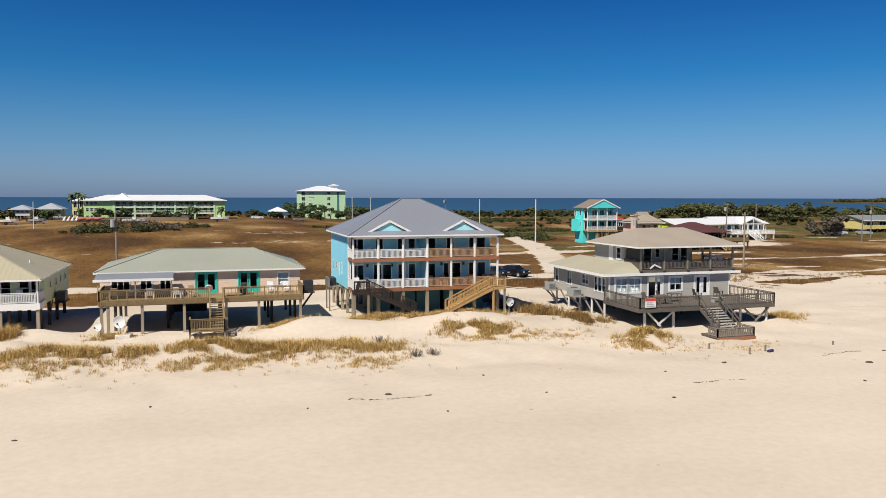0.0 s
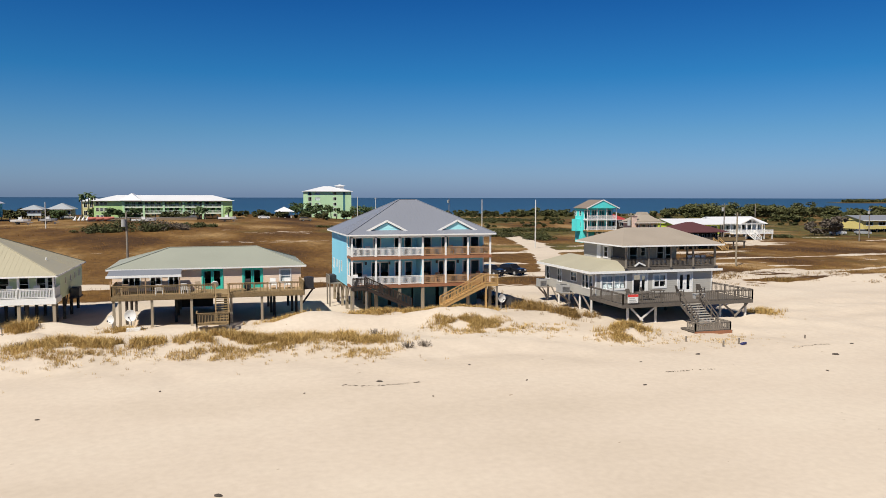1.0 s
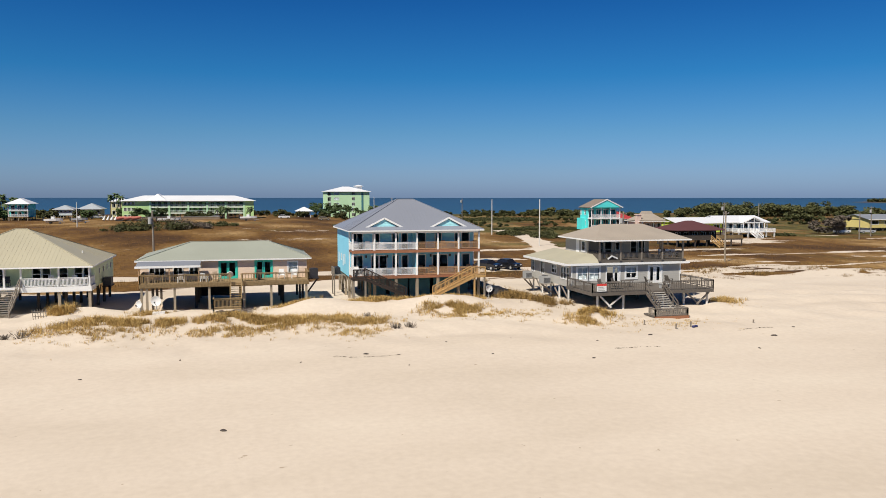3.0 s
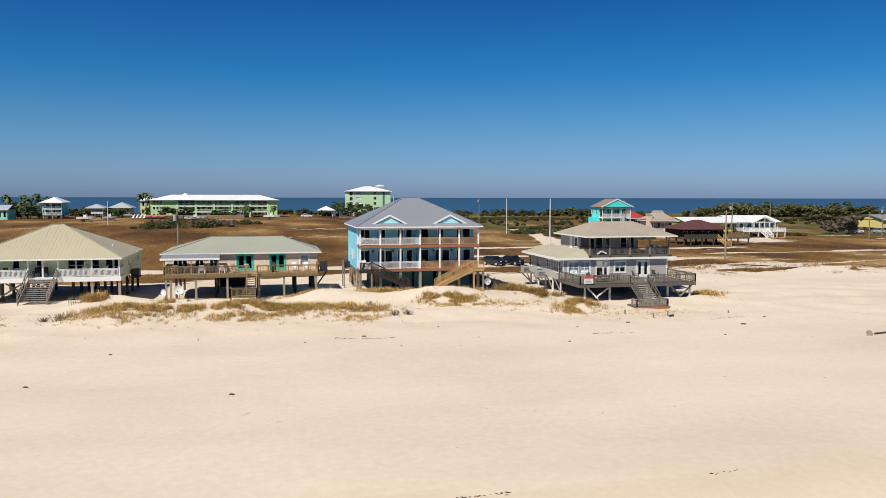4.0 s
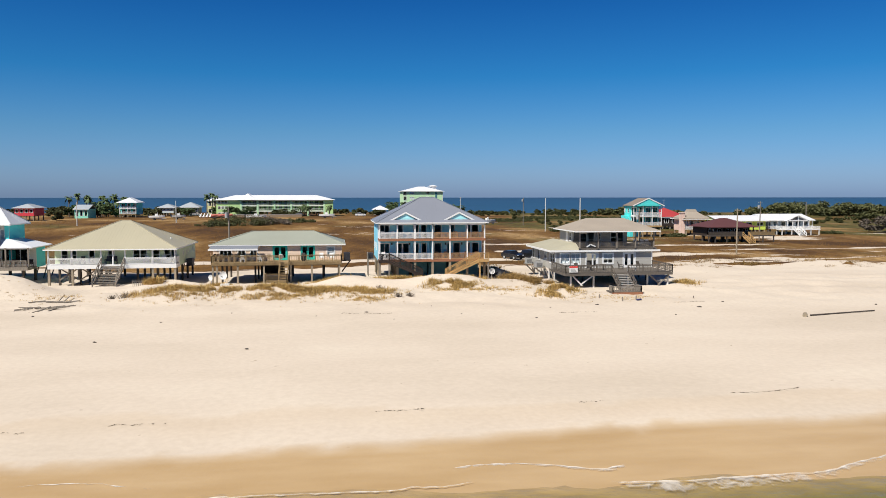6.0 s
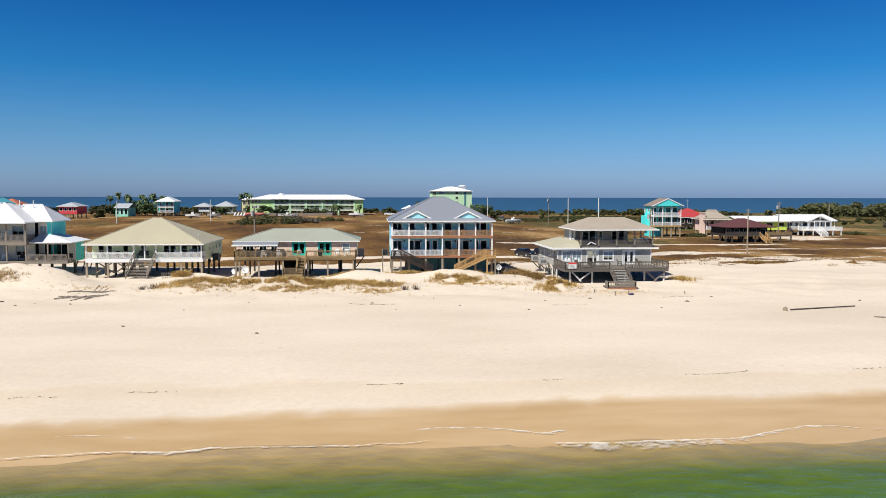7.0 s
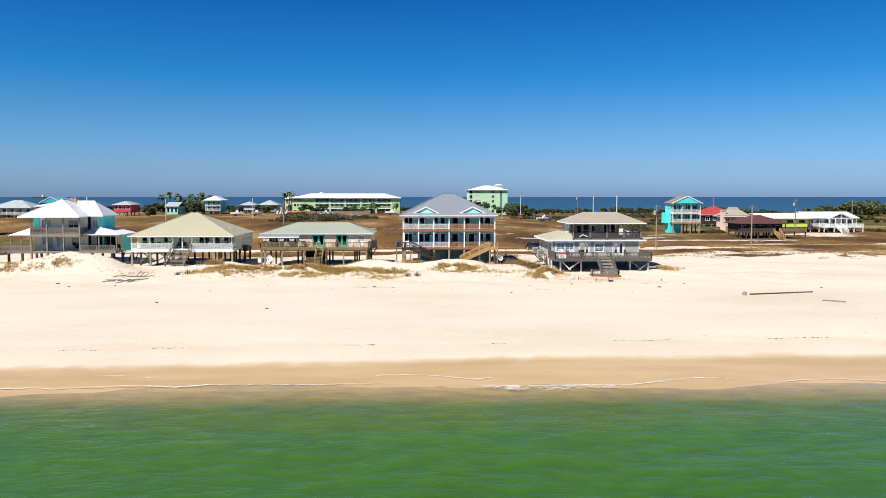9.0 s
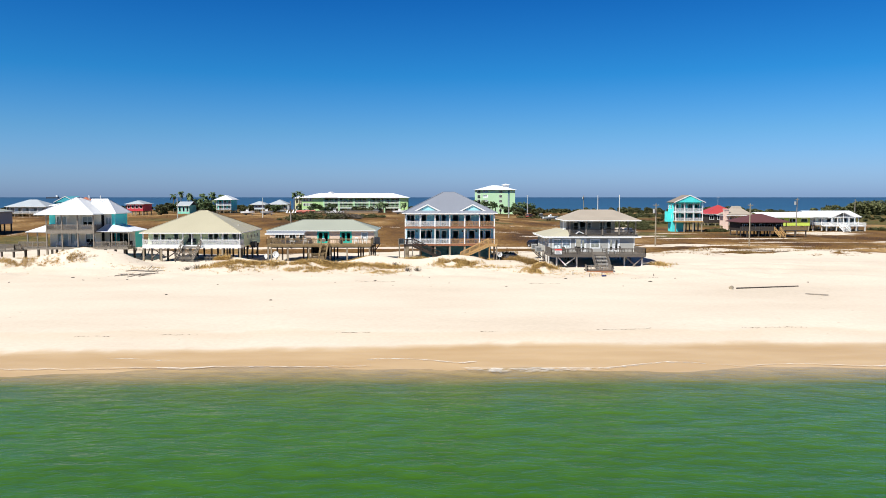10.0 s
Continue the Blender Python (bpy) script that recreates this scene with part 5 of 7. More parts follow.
def far_house(name, label, x0, x1, y0, y1, floor_z, eave, ridge, wall_mat, roof_mat, roof="hip", windows=4, storeys=1, porch=0.0, rail=WHITE, piles=PILE, over=0.5, seams=0.0, sides=(), trim=WHITE, glazed=0.5):
    """A raised house: walls with openings, windows, roof, piles, and a porch of that depth on its sea side."""
    base = gz((x0 + x1) / 2, (y0 + y1) / 2)
    r = thing(name, label, "house", ((x0 + x1) / 2, (y0 + y1) / 2, base))
    yw = y0 + porch
    high = (eave - floor_z) / storeys
    ops = []
    for s in range(storeys):
        for k in range(windows):
            u = x0 + (x1 - x0) * (k + 0.5) / windows
            w = (x1 - x0) / windows * glazed * 0.5
            ops.append((u - w, u + w, floor_z + s * high + (0.12 if porch else 0.9), floor_z + (s + 1) * high - 0.55))
    wall(r, "-y", yw, x0, x1, floor_z - 0.3, eave, wall_mat, ops)
    for o in ops:
        window(r, "-y", yw, *o, cols=2 if o[1] - o[0] > 1 else 1, rows=1, border=0.12)
    side_ops = [(yw + 1.2 + 2.6 * k, yw + 2.0 + 2.6 * k, floor_z + s * high + 0.9, floor_z + s * high + 2.0) for s in range(storeys) for k in range(2)] if "w" in sides else []
    wall(r, "-x", x0, yw + 0.18, y1, floor_z - 0.3, eave, wall_mat, side_ops)
    for o in side_ops:
        window(r, "-x", x0, *o, rows=2, border=0.1)
    wall(r, "+x", x1, yw + 0.18, y1, floor_z - 0.3, eave, wall_mat)
    wall(r, "+y", y1, x0 + 0.18, x1 - 0.18, floor_z - 0.3, eave, wall_mat)
    for s in range(storeys):
        slab(r, x0 + 0.18, x1 - 0.18, yw + 0.18, y1 - 0.18, floor_z + s * high - 0.25, floor_z + s * high, ROOM_SHADE, "floor")
    if roof == "hip":
        hip_roof(r, x0 - over, x1 + over, y0 - over, y1 + over, eave + 0.05, ridge, roof_mat, trim, rib=seams)
    else:
        gable_roof(r, x0 - over, x1 + over, y0 - over, y1 + over, eave + 0.05, ridge, roof_mat, wall_mat, roof, trim=trim)
    if porch:
        n = max(2, round((x1 - x0) / 2.8))
        for s in range(storeys):
            z = floor_z + s * high
            slab(r, x0, x1, y0, yw - 0.02, z - 0.25, z, rail if s else DECK_WOOD, "porch_floor")
            railing(r, (x0 + 0.1, y0 + 0.1), (x1 - 0.1, y0 + 0.1), z, rail, 0.95, 0.18, 2.8, 0.06)
            for k in range(n + 1):
                x = x0 + 0.1 + (x1 - x0 - 0.2) * k / n
                part("column", boxes((x - 0.09, x + 0.09, y0 + 0.02, y0 + 0.2, z, z + high - (0.25 if s < storeys - 1 else 0))), rail, r)
    nx, ny = max(2, round((x1 - x0) / 3)), max(2, round((y1 - y0) / 4))
    if floor_z - base > 0.8:
        for i in range(nx + 1):
            for j in range(ny + 1):
                pile(r, x0 + 0.25 + (x1 - x0 - 0.5) * i / nx, y0 + 0.25 + (y1 - y0 - 0.5) * j / ny, floor_z - 0.26, piles, 0.15)
    return r


# the aqua three-level house by the lane
aqua = far_house("aqua_house", "tall aqua gable house on piles with two white porches", 89.1, 97.3, 170.6, 177.2, 3.5, 8.95, 11.1, TEAL_BRIGHT, BROWN_SHINGLE, "y", 4, 2, 2.2, WHITE, PILE, 0.5, sides="w", glazed=0.62)
part("lower_wall", boxes((89.1, 92.4, 173, 173.2, 0.2, 3.2), (89.1, 89.3, 173.2, 177.2, 0.2, 3.2)), TEAL_BRIGHT, aqua, "aqua ground-level wall")
part("side_wing", boxes((87.9, 89.08, 174.2, 176.8, 3.2, 6.2)), TEAL_BRIGHT, aqua)
part("edge_board", boxes((89.0, 97.4, 170.5, 170.6, 3.15, 3.5)), NEW_WOOD, aqua)

far_house("red_roof_house", "low dark house with a bright red metal roof", 115.5, 126.5, 217, 228, 1.6, 4.4, 7.6, DARK_WOOD, RED_METAL, windows=4)
aerial = thing("roof_aerial", "thin metal aerial mast on the red roof", "aerial", (121, 222.5, 7.5))
part("mast", rod(bmesh.new(), (121, 222.5, 7.4), (121, 222.5, 10.6), 0.06), SILVER, aerial)
part("cross_rod", bar(bmesh.new(), (120.4, 222.5, 10.2), (121.6, 222.5, 10.2), 0.05), SILVER, aerial)


def cone_house():
    r = far_house("cone_roof_house", "pale pink house with a flared tan roof and a broad chimney", 108.2, 115.0, 178.5, 186.5, 1.9, 4.9, 5.9, PINK_SIDING, TAN_SHINGLE, windows=4, porch=1.6, over=0.9)
    bm = bmesh.new()
    rings = ((4.0, 5.25), (2.6, 6.1), (1.35, 7.0), (1.0, 7.75))
    last = None
    for w, z in rings:
        ring = [bm.verts.new((111.6 + w * sx, 182.5 + w * sy, z)) for sx, sy in ((-1, -1), (1, -1), (1, 1), (-1, 1))]
        if last:
            for i in range(4):
                bm.faces.new((last[i], last[(i + 1) % 4], ring[(i + 1) % 4], ring[i]))
        last = ring
    bm.faces.new(last)
    part("flared_roof", bm, TAN_SHINGLE, r, "flared tan shingle roof crown")
    part("chimney", boxes((106.9, 108.1, 179, 180.4, 0.4, 6.7), (106.75, 108.25, 178.85, 180.55, 6.7, 6.95)), PINK_SIDING, r, "broad pale pink chimney")
    return r


cone_house()


def maroon_house():
    r = far_house("maroon_roof_house", "low dark timber house with a maroon shingle roof and wide deck", 99.4, 110.8, 146.5, 156, 2.0, 3.95, 6.1, DARK_WOOD, MAROON_SHINGLE, windows=5, porch=2.0, rail=DARK_SHADED_PILE, piles=DARK_SHADED_PILE, over=0.9, trim=MAROON_SHINGLE)
    slab(r, 97.6, 115.0, 144.0, 146.45, 1.8, 2.0, DARK_SHADED_PILE, "deck")
    railing(r, (97.7, 144.1), (106.4, 144.1), 2.0, DARK_SHADED_PILE, 0.95, 0.13, 2.0, 0.08)
    railing(r, (108.0, 144.1), (114.9, 144.1), 2.0, DECK_WOOD, 0.95, 0.13, 2.0, 0.08)
    for x in (97.8, 99.5, 102.5, 105.5, 109, 112, 114.8):
        pile(r, x, 144.3, 1.8, DARK_SHADED_PILE, 0.12)
    stair(r, 106.5, 107.9, 144.0, 2.0, 140.6, 0.3, 9, NEW_WOOD)
    return r


maroon_house()
lime = far_house("lime_house", "lime-yellow house with a long white metal roof and white porch", 117.5, 131.5, 176, 188, 2.2, 4.5, 5.9, LIME_SIDING, WHITE_METAL, "x", 4, over=0.7)
part("lime_panel", boxes((117.6, 124.5, 174.4, 174.5, 1.9, 2.9)), LIME_SIDING, lime, "lime boarding along the porch")


def white_gable_house():
    r = far_house("white_porch_house", "white raised house with a white metal roof and gabled screen porch", 132.8, 147.0, 177, 190, 1.95, 4.55, 6.3, PALE_SIDING, WHITE_METAL, "x", 6, porch=1.8, over=0.5, piles=WHITE_PILE)
    bm = bmesh.new()
    for q in (((137.5, 175.2, 4.4), (141.2, 175.2, 6.1), (141.2, 182, 6.1), (137.5, 179, 4.4)), ((141.2, 175.2, 6.1), (144.9, 175.2, 4.4), (144.9, 179, 4.4), (141.2, 182, 6.1))):
        bm.faces.new([bm.verts.new(c) for c in q])
    solid(bm, 0.12)
    g = part("porch_gable", bm, WHITE_METAL, r)
    bm = bmesh.new()
    for s in (-1, 1):
        bar(bm, (141.2 + 3.7 * s, 175.15, 4.35), (141.2, 175.15, 6.05), 0.1, 0.25)
    bar(bm, (137.8, 175.15, 4.5), (144.6, 175.15, 4.5), 0.1, 0.2)
    bar(bm, (141.2, 175.15, 4.5), (141.2, 175.15, 6.0), 0.12)
    part("truss", bm, WHITE, g, "white gable truss")
    slab(r, 135.5, 147.9, 174.6, 176.95, 1.75, 1.95, WHITE, "deck")
    railing(r, (135.6, 174.7), (147.8, 174.7), 1.95, WHITE, 0.95, 0.2, 2.0, 0.08)
    for x in (137.8, 139.5, 141.2, 142.9, 144.6):
        part("column", bar(bmesh.new(), (x, 175.2, 1.95), (x, 175.2, 4.45), 0.18), WHITE, r)
    for x in (136, 139, 142, 145, 147.6):
        pile(r, x, 174.8, 1.75, WHITE_PILE, 0.14)
    stair(r, 139.6, 141.6, 174.6, 1.95, 171.6, 0.3, 8, WHITE)
    return r


white_gable_house()
far_house("yellow_house", "dull yellow raised house with a blue-grey metal roof", 203, 224, 199, 211, 1.7, 4.2, 5.8, YELLOW_SIDING, BLUE_METAL, "x", 4, over=0.6, piles=DARK_SHADED_PILE)
# houses along the bay, far on the other flank
far_house("red_cottage", "red raised cottage with a grey roof and white stairs", -104.5, -98.0, 258, 268, 5.0, 7.5, 9.0, RED_SIDING, SLATE_METAL, windows=4, over=0.6)
far_house("mint_cottage", "mint-green cottage with a pale roof and chimney", -93.2, -88.2, 286, 296, 3.1, 6.6, 8.3, mat("mint_siding", (0.30, 0.75, 0.58), 0.7, lap=0.2), SLATE_METAL, "x", 3, over=0.5)
far_house("aqua_tower_house", "aqua three-level house with white porches and hip roof", -79.2, -72.6, 296, 307, 4.4, 9.0, 11.1, TEAL_BRIGHT, WHITE_METAL, windows=3, storeys=2, porch=2.2, over=0.8)
far_house("white_stilt_house", "small white house on stilts with a grey hip roof", -68.5, -62.3, 318, 327, 4.6, 6.6, 8.3, PALE_SIDING, SLATE_METAL, windows=4, over=0.7)
far_house("grey_stilt_house", "grey stilt house with a broad slate roof", -59.5, -52.0, 318, 328, 4.4, 6.7, 9.0, GREY_SIDING, SLATE_METAL, windows=4, porch=1.6, over=0.9)
far_house("yellow_bay_house", "pale yellow two-storey house with a white roof", -49.8, -43.2, 330, 340, 3.2, 9.6, 11.2, mat("pale_yellow_siding", (0.72, 0.66, 0.32), 0.7, lap=0.2), WHITE_METAL, windows=3, storeys=2, over=0.5)
far_house("blue_bay_house", "pale blue raised house with white metal roof", -146, -131, 246, 258, 4.0, 6.6, 9.4, PALE_SIDING, SLATE_METAL, windows=5, porch=1.8)
far_house("teal_bay_house", "dark teal raised house with a flat-hipped white roof", -131, -116, 250, 262, 4.2, 7.0, 8.9, TEAL_DARK, WHITE_METAL, windows=5, porch=1.6)
far_house("teal_gable_house", "teal gable house behind white roofs", -146, -137, 285, 297, 3.4, 8.0, 10.6, mat("teal_siding", (0.05, 0.40, 0.48), 0.7, lap=0.2), mat("teal_metal_roof", (0.10, 0.38, 0.45), 0.5), "y", 3, 2)
far_house("terracotta_house", "pale house with a terracotta roof", -146, -137, 300, 310, 3.2, 7.6, 10.2, PALE_SIDING, mat("terracotta_tiles", (0.38, 0.12, 0.06), 0.8), windows=4)
far_house("grey_beach_house", "grey raised beach house with a pale blue-green metal roof", -109.7, -97.3, 146, 160, 3.6, 6.6, 8.6, GREY_SIDING, SAGE_METAL, windows=5, piles=DARK_SHADED_PILE)


def apartment_block():
    """Three storeys of open galleries between two closed ends."""
    base = 2.6
    r = thing("apartment_block", "long lime-green apartment block with white hip roof and gallery floors", "apartment building", (-18, 312, base))
    X0, X1, Y0, Y1, e = -42.3, 6.9, 305.6, 320, 9.95
    floors = (base + 0.1, 5.35, 7.65)
    gx0, gx1 = -32.1, 3.1
    wall(r, "-y", Y0, X0, gx0, base - 1, e, LIME, [(x, x + 0.9, z + 0.9, z + 1.9) for z in floors for x in (-41.5, -40.1, -38.7)])
    for z in floors:
        for x in (-41.5, -40.1, -38.7):
            window(r, "-y", Y0, x, x + 0.9, z + 0.9, z + 1.9, rows=2, border=0.15)
    wall(r, "-y", Y0, gx1, X1, base - 1, e, LIME)
    wall(r, "-x", X0, Y0 + 0.18, Y1, base - 1, e, LIME)
    wall(r, "+x", X1, Y0 + 0.18, Y1, base - 1, e, LIME)
    wall(r, "+y", Y1, X0 + 0.18, X1 - 0.18, 5.05, e, LIME)
    wall(r, "+x", gx0, Y0 + 0.3, Y1 - 0.2, base - 1, 5.0, LIME, name="end_wall")
    PARAPET = mat("whitish_green_paint", (0.70, 0.76, 0.62), 0.7)
    n = 16
    for z in floors[1:]:
        slab(r, gx0, gx1, Y0 + 0.1, Y1 - 0.2, z - 0.3, z, MINT, "gallery_floor")
        part("floor_edge", boxes((gx0, gx1, Y0 - 0.05, Y0 + 0.08, z - 0.38, z + 0.06)), PARAPET, r, "pale green gallery floor edge")
        railing(r, (gx0, Y0), (gx1, Y0), z, PARAPET, 0.95, 0.45, 3.5, 0.1, label="pale gallery railing")
        wall(r, "-y", Y0 + 2.2, gx0, gx1, z, z + 2.1, LIME, [(gx0 + (gx1 - gx0) * (k + 0.2) / n, gx0 + (gx1 - gx0) * (k + 0.8) / n, z + 0.1, z + 1.9) for k in range(n)], name="gallery_wall")
        for k in range(n):
            window(r, "-y", Y0 + 2.2, gx0 + (gx1 - gx0) * (k + 0.2) / n, gx0 + (gx1 - gx0) * (k + 0.8) / n, z + 0.1, z + 1.9, cols=2, rows=1, border=0.08)
    slab(r, gx0, gx1, Y0 + 0.1, Y1 - 0.2, e - 0.3, e - 0.05, WHITE, "gallery_ceiling")
    for k in range(6):
        x = gx0 + (gx1 - gx0) * k / 5
        part("pier", boxes((x - 0.35, x + 0.35, Y0 - 0.12, Y0 + 0.5, base - 0.6, e)), MINT, r)
    for k in range(11):
        x = gx0 + (gx1 - gx0) * k / 10
        part("column", boxes((x - 0.15, x + 0.15, Y0 + 7, Y0 + 7.3, base - 0.6, 5.3)), TEAL_DARK, r)
    hip_roof(r, X0 - 0.8, X1 + 0.8, Y0 - 0.9, Y1 + 0.8, e + 0.05, 12.1, WHITE_METAL, label="white metal hip roof")
    hip_roof(r, -33.2, -25.8, Y0 - 1.0, Y1 + 0.8, e + 0.15, 12.8, WHITE_METAL, name="wing_roof")
    return r


apartment_block()


def green_tower():
    base = 0.9
    r = thing("green_tower_block", "mint-green five-storey block with a white hip roof", "apartment building", (53, 374, base))
    X0, X1, Y0, Y1, e = 42.6, 63.6, 366.5, 384, 14.0
    ops = [(55.0, 56.3, base + 1.2 + 2.6 * k, base + 2.5 + 2.6 * k) for k in range(5)] + [(43.1, 44.5, base + 0.8 + 2.6 * k, base + 2.6 + 2.6 * k) for k in range(5)] + [(46.3, 48.6, base + 1.2 + 2.6 * k, base + 2.4 + 2.6 * k) for k in range(5)]
    wall(r, "-y", Y0, X0, X1, base - 1, e, MINT, ops)
    for o in ops:
        window(r, "-y", Y0, *o, rows=1, cols=2, border=0.12, blind=o[0] == 46.3)
    # no slot is cut: a dark strip on the wall paints its shade
    part("stair_shade_strip", boxes((59.6, 60.6, Y0 - 0.06, Y0 - 0.01, base, e - 0.3)), TEAL_DARK, r, "dark vertical strip that stands for the shade of a stair slot")
    wall(r, "-x", X0, Y0 + 0.18, Y1, base - 1, e, MINT)
    wall(r, "+x", X1, Y0 + 0.18, Y1, base - 1, e, MINT)
    wall(r, "+y", Y1, X0 + 0.18, X1 - 0.18, base - 1, e, MINT)
    hip_roof(r, X0 - 0.7, X1 + 0.7, Y0 - 0.8, Y1 + 0.8, e + 0.05, 16.6, WHITE_METAL)
    part("lift_house", boxes((57.5, 60.8, 372, 376, 15.2, 16.8)), WHITE, r)
    hip_roof(r, 56.9, 61.4, 371.4, 376.6, 16.8, 17.5, WHITE_METAL, name="lift_house_roof")
    return r


green_tower()


def pavilion():
    base = gz(30, 330)
    r = thing("pavilion", "open pavilion with a white hip roof on posts", "pavilion", (29, 332, base))
    for x in (26.2, 28.8, 31.4):
        for y in (328.6, 335.4):
            part("post", bar(bmesh.new(), (x, y, base - 0.3), (x, y, base + 2.7), 0.3), WHITE, r)
    slab(r, 26.6, 31.0, 329.5, 334.5, base + 0.02, base + 1.0, DARK_WOOD, "counter")
    hip_roof(r, 25.0, 32.6, 327.6, 336.4, base + 2.7, base + 4.6, WHITE_METAL)


pavilion()
garden_wall = thing("garden_wall", "long low tan wall before the apartment block", "wall", (-24, 294, 2.6))
part("wall", boxes((-44, -6, 293.8, 294.2, 2.2, 4.0)), mat("tan_block_wall", (0.27, 0.20, 0.13), 0.85, var=0.2), garden_wall)
part("coping", boxes((-44.1, -5.9, 293.7, 294.3, 4.0, 4.12)), CONCRETE, garden_wall)


def pier():
    r = thing("fishing_pier", "pale timber pier standing in the bay", "pier", (16, 448, -1.3))
    slab(r, -2, 40, 447, 450, 0.3, 0.6, WHITE_PILE, "deck")
    for i in range(15):
        for y in (447.2, 449.8):
            part("pile", rod(bmesh.new(), (-1.8 + 2.95 * i, y, -3.5), (-1.8 + 2.95 * i, y, 2.0 if i % 2 else 1.2), 0.22), WHITE_PILE, r)


pier()

# ---- poles with their gear ----


def utility_pole(x, y, top, arms=1, box_at=None, material=None, lean=0.0, label="weathered wooden utility pole"):
    z = gz(x, y)
    r = thing("utility_pole", label, "pole", (x, y, z), group="poles along the lane")
    part("shaft", rod(bmesh.new(), (x, y, z - 0.4), (x + lean, y, top), 0.17, 0.11), material or OLD_WOOD, r)
    for k in range(arms):
        part("cross_arm", boxes((x - 0.6, x + 0.6, y - 0.13, y - 0.06, top - 0.48 - 0.7 * k, top - 0.38 - 0.7 * k)), OLD_WOOD, r)
        for dx in (-0.5, 0.5):
            part("insulator", rod(bmesh.new(), (x + dx, y - 0.11, top - 0.38 - 0.7 * k), (x + dx, y - 0.11, top - 0.2 - 0.7 * k), 0.05), SILVER, r)
    if box_at:
        part("transformer", rod(bmesh.new(), (x - 0.4, y - 0.1, box_at - 0.45), (x - 0.4, y - 0.1, box_at + 0.45), 0.28, n=12), GREY_METAL_BOX, r, "grey transformer can")
    return r


utility_pole(69.4, 157.2, 11.2, 0, material=WHITE_PILE, label="pale bare utility pole beside the sandy lane")
utility_pole(74.4, 207.5, 11.0, 0, material=WHITE_PILE, label="pale bare utility pole beside the sandy lane")
utility_pole(79.1, 255.6, 11.0, 0, 10.0)
utility_pole(-10.0, 99.8, 9.9, 0, 8.6, lean=-0.1, label="weathered pole with a grey transformer in the dry field")
utility_pole(-44, 230, 10.2, 0, material=WHITE_PILE)
utility_pole(-69.5, 213, 10.0, 0, material=WHITE_PILE)
utility_pole(117.5, 155.4, 10.3, 1, 8.9, lean=0.15, label="wooden pole with cross arm and transformer behind houses")
utility_pole(65.3, 108.8, 9.3, 1, 7.7, material=PILE)
utility_pole(85.0, 108.0, 9.3, 1, material=PILE)
utility_pole(163.2, 160.5, 7.5, 0)
utility_pole(178, 172, 9.0, 1, 7.6)
utility_pole(150, 185, 9.8, 0)
utility_pole(62, 300, 11.2, 1, material=WHITE_PILE)
utility_pole(52, 285, 11.6, 0, material=WHITE_PILE)
utility_pole(27.9, 106, 8.9, 0, material=PILE, label="bare wooden pole behind the blue duplex")

# ---- vehicles, boats and trailers ----


def car(x, y, turn, paint, label, long=4.7, high=1.75, wide=1.9, cab=(0.22, 0.95), name="parked_car"):
    z = gz(x, y) + 0.02
    r = thing(name, label, "car", (x, y, z), turn)
    L, W = long / 2, wide / 2
    body = [(-L, 0.45), (-L, 0.95), (-L + long * cab[0] * 0.2, 1.02), (-L + long * (cab[0] - 0.06), 1.05), (L - long * 0.34, 1.05), (L - 0.15, 0.92), (L, 0.72), (L, 0.42), (L - 0.3, 0.3), (-L + 0.3, 0.3)]
    top = [(-L + long * (cab[0] - 0.18), 1.04), (-L + long * (cab[0] - 0.10), high - 0.06), (-L + long * 0.3, high), (-L + long * 0.56, high), (-L + long * 0.68, 1.04)]

    def prism(points, w0, w1, taper=0.0):
        bm = bmesh.new()
        rows = []
        for s in (-1, 1):
            rows.append([bm.verts.new((x + px, y + s * ((w1 if pz > 1.2 else w0)), z + pz)) for px, pz in points])
        bm.faces.new(rows[0])
        bm.faces.new(rows[1][::-1])
        for i in range(len(points)):
            j = (i + 1) % len(points)
            bm.faces.new((rows[0][i], rows[1][i], rows[1][j], rows[0][j]))
        bmesh.ops.recalc_face_normals(bm, faces=bm.faces)
        bmesh.ops.bevel(bm, geom=bm.edges[:], offset=0.05, segments=2, affect="EDGES", profile=0.5)
        return bm

    part("body", prism(body, W, W), paint, r)
    part("cabin", prism(top, W - 0.05, W - 0.2), DARK if paint is not BLACK_PAINT else BLACK_PAINT, r, "dark glazed cabin")
    part("roof_panel", boxes((x - L + long * 0.2, x - L + long * 0.56, y - W + 0.24, y + W - 0.24, z + high - 0.02, z + high + 0.03)), paint, r)
    for sx in (-1, 1):
        for sy in (-1, 1):
            cx, cy = x + sx * long * 0.3, y + sy * (W - 0.1)
            w = part("wheel", rod(bmesh.new(), (cx, cy - 0.11, z + 0.34), (cx, cy + 0.11, z + 0.34), 0.35, n=16), RUBBER, r)
            part("rim", rod(bmesh.new(), (cx, cy - 0.125, z + 0.34), (cx, cy + 0.125, z + 0.34), 0.2, n=12), SILVER, w)
    for sy in (-1, 1):
        part("headlight", boxes((x + L - 0.06, x + L + 0.02, y + sy * 0.62 - 0.16, y + sy * 0.62 + 0.16, z + 0.68, z + 0.84)), PLASTIC, r)
        part("mirror", boxes((x + 0.42, x + 0.6, y + sy * (W + 0.08) - 0.08, y + sy * (W + 0.08) + 0.08, z + 1.0, z + 1.16)), paint, r)
    return r


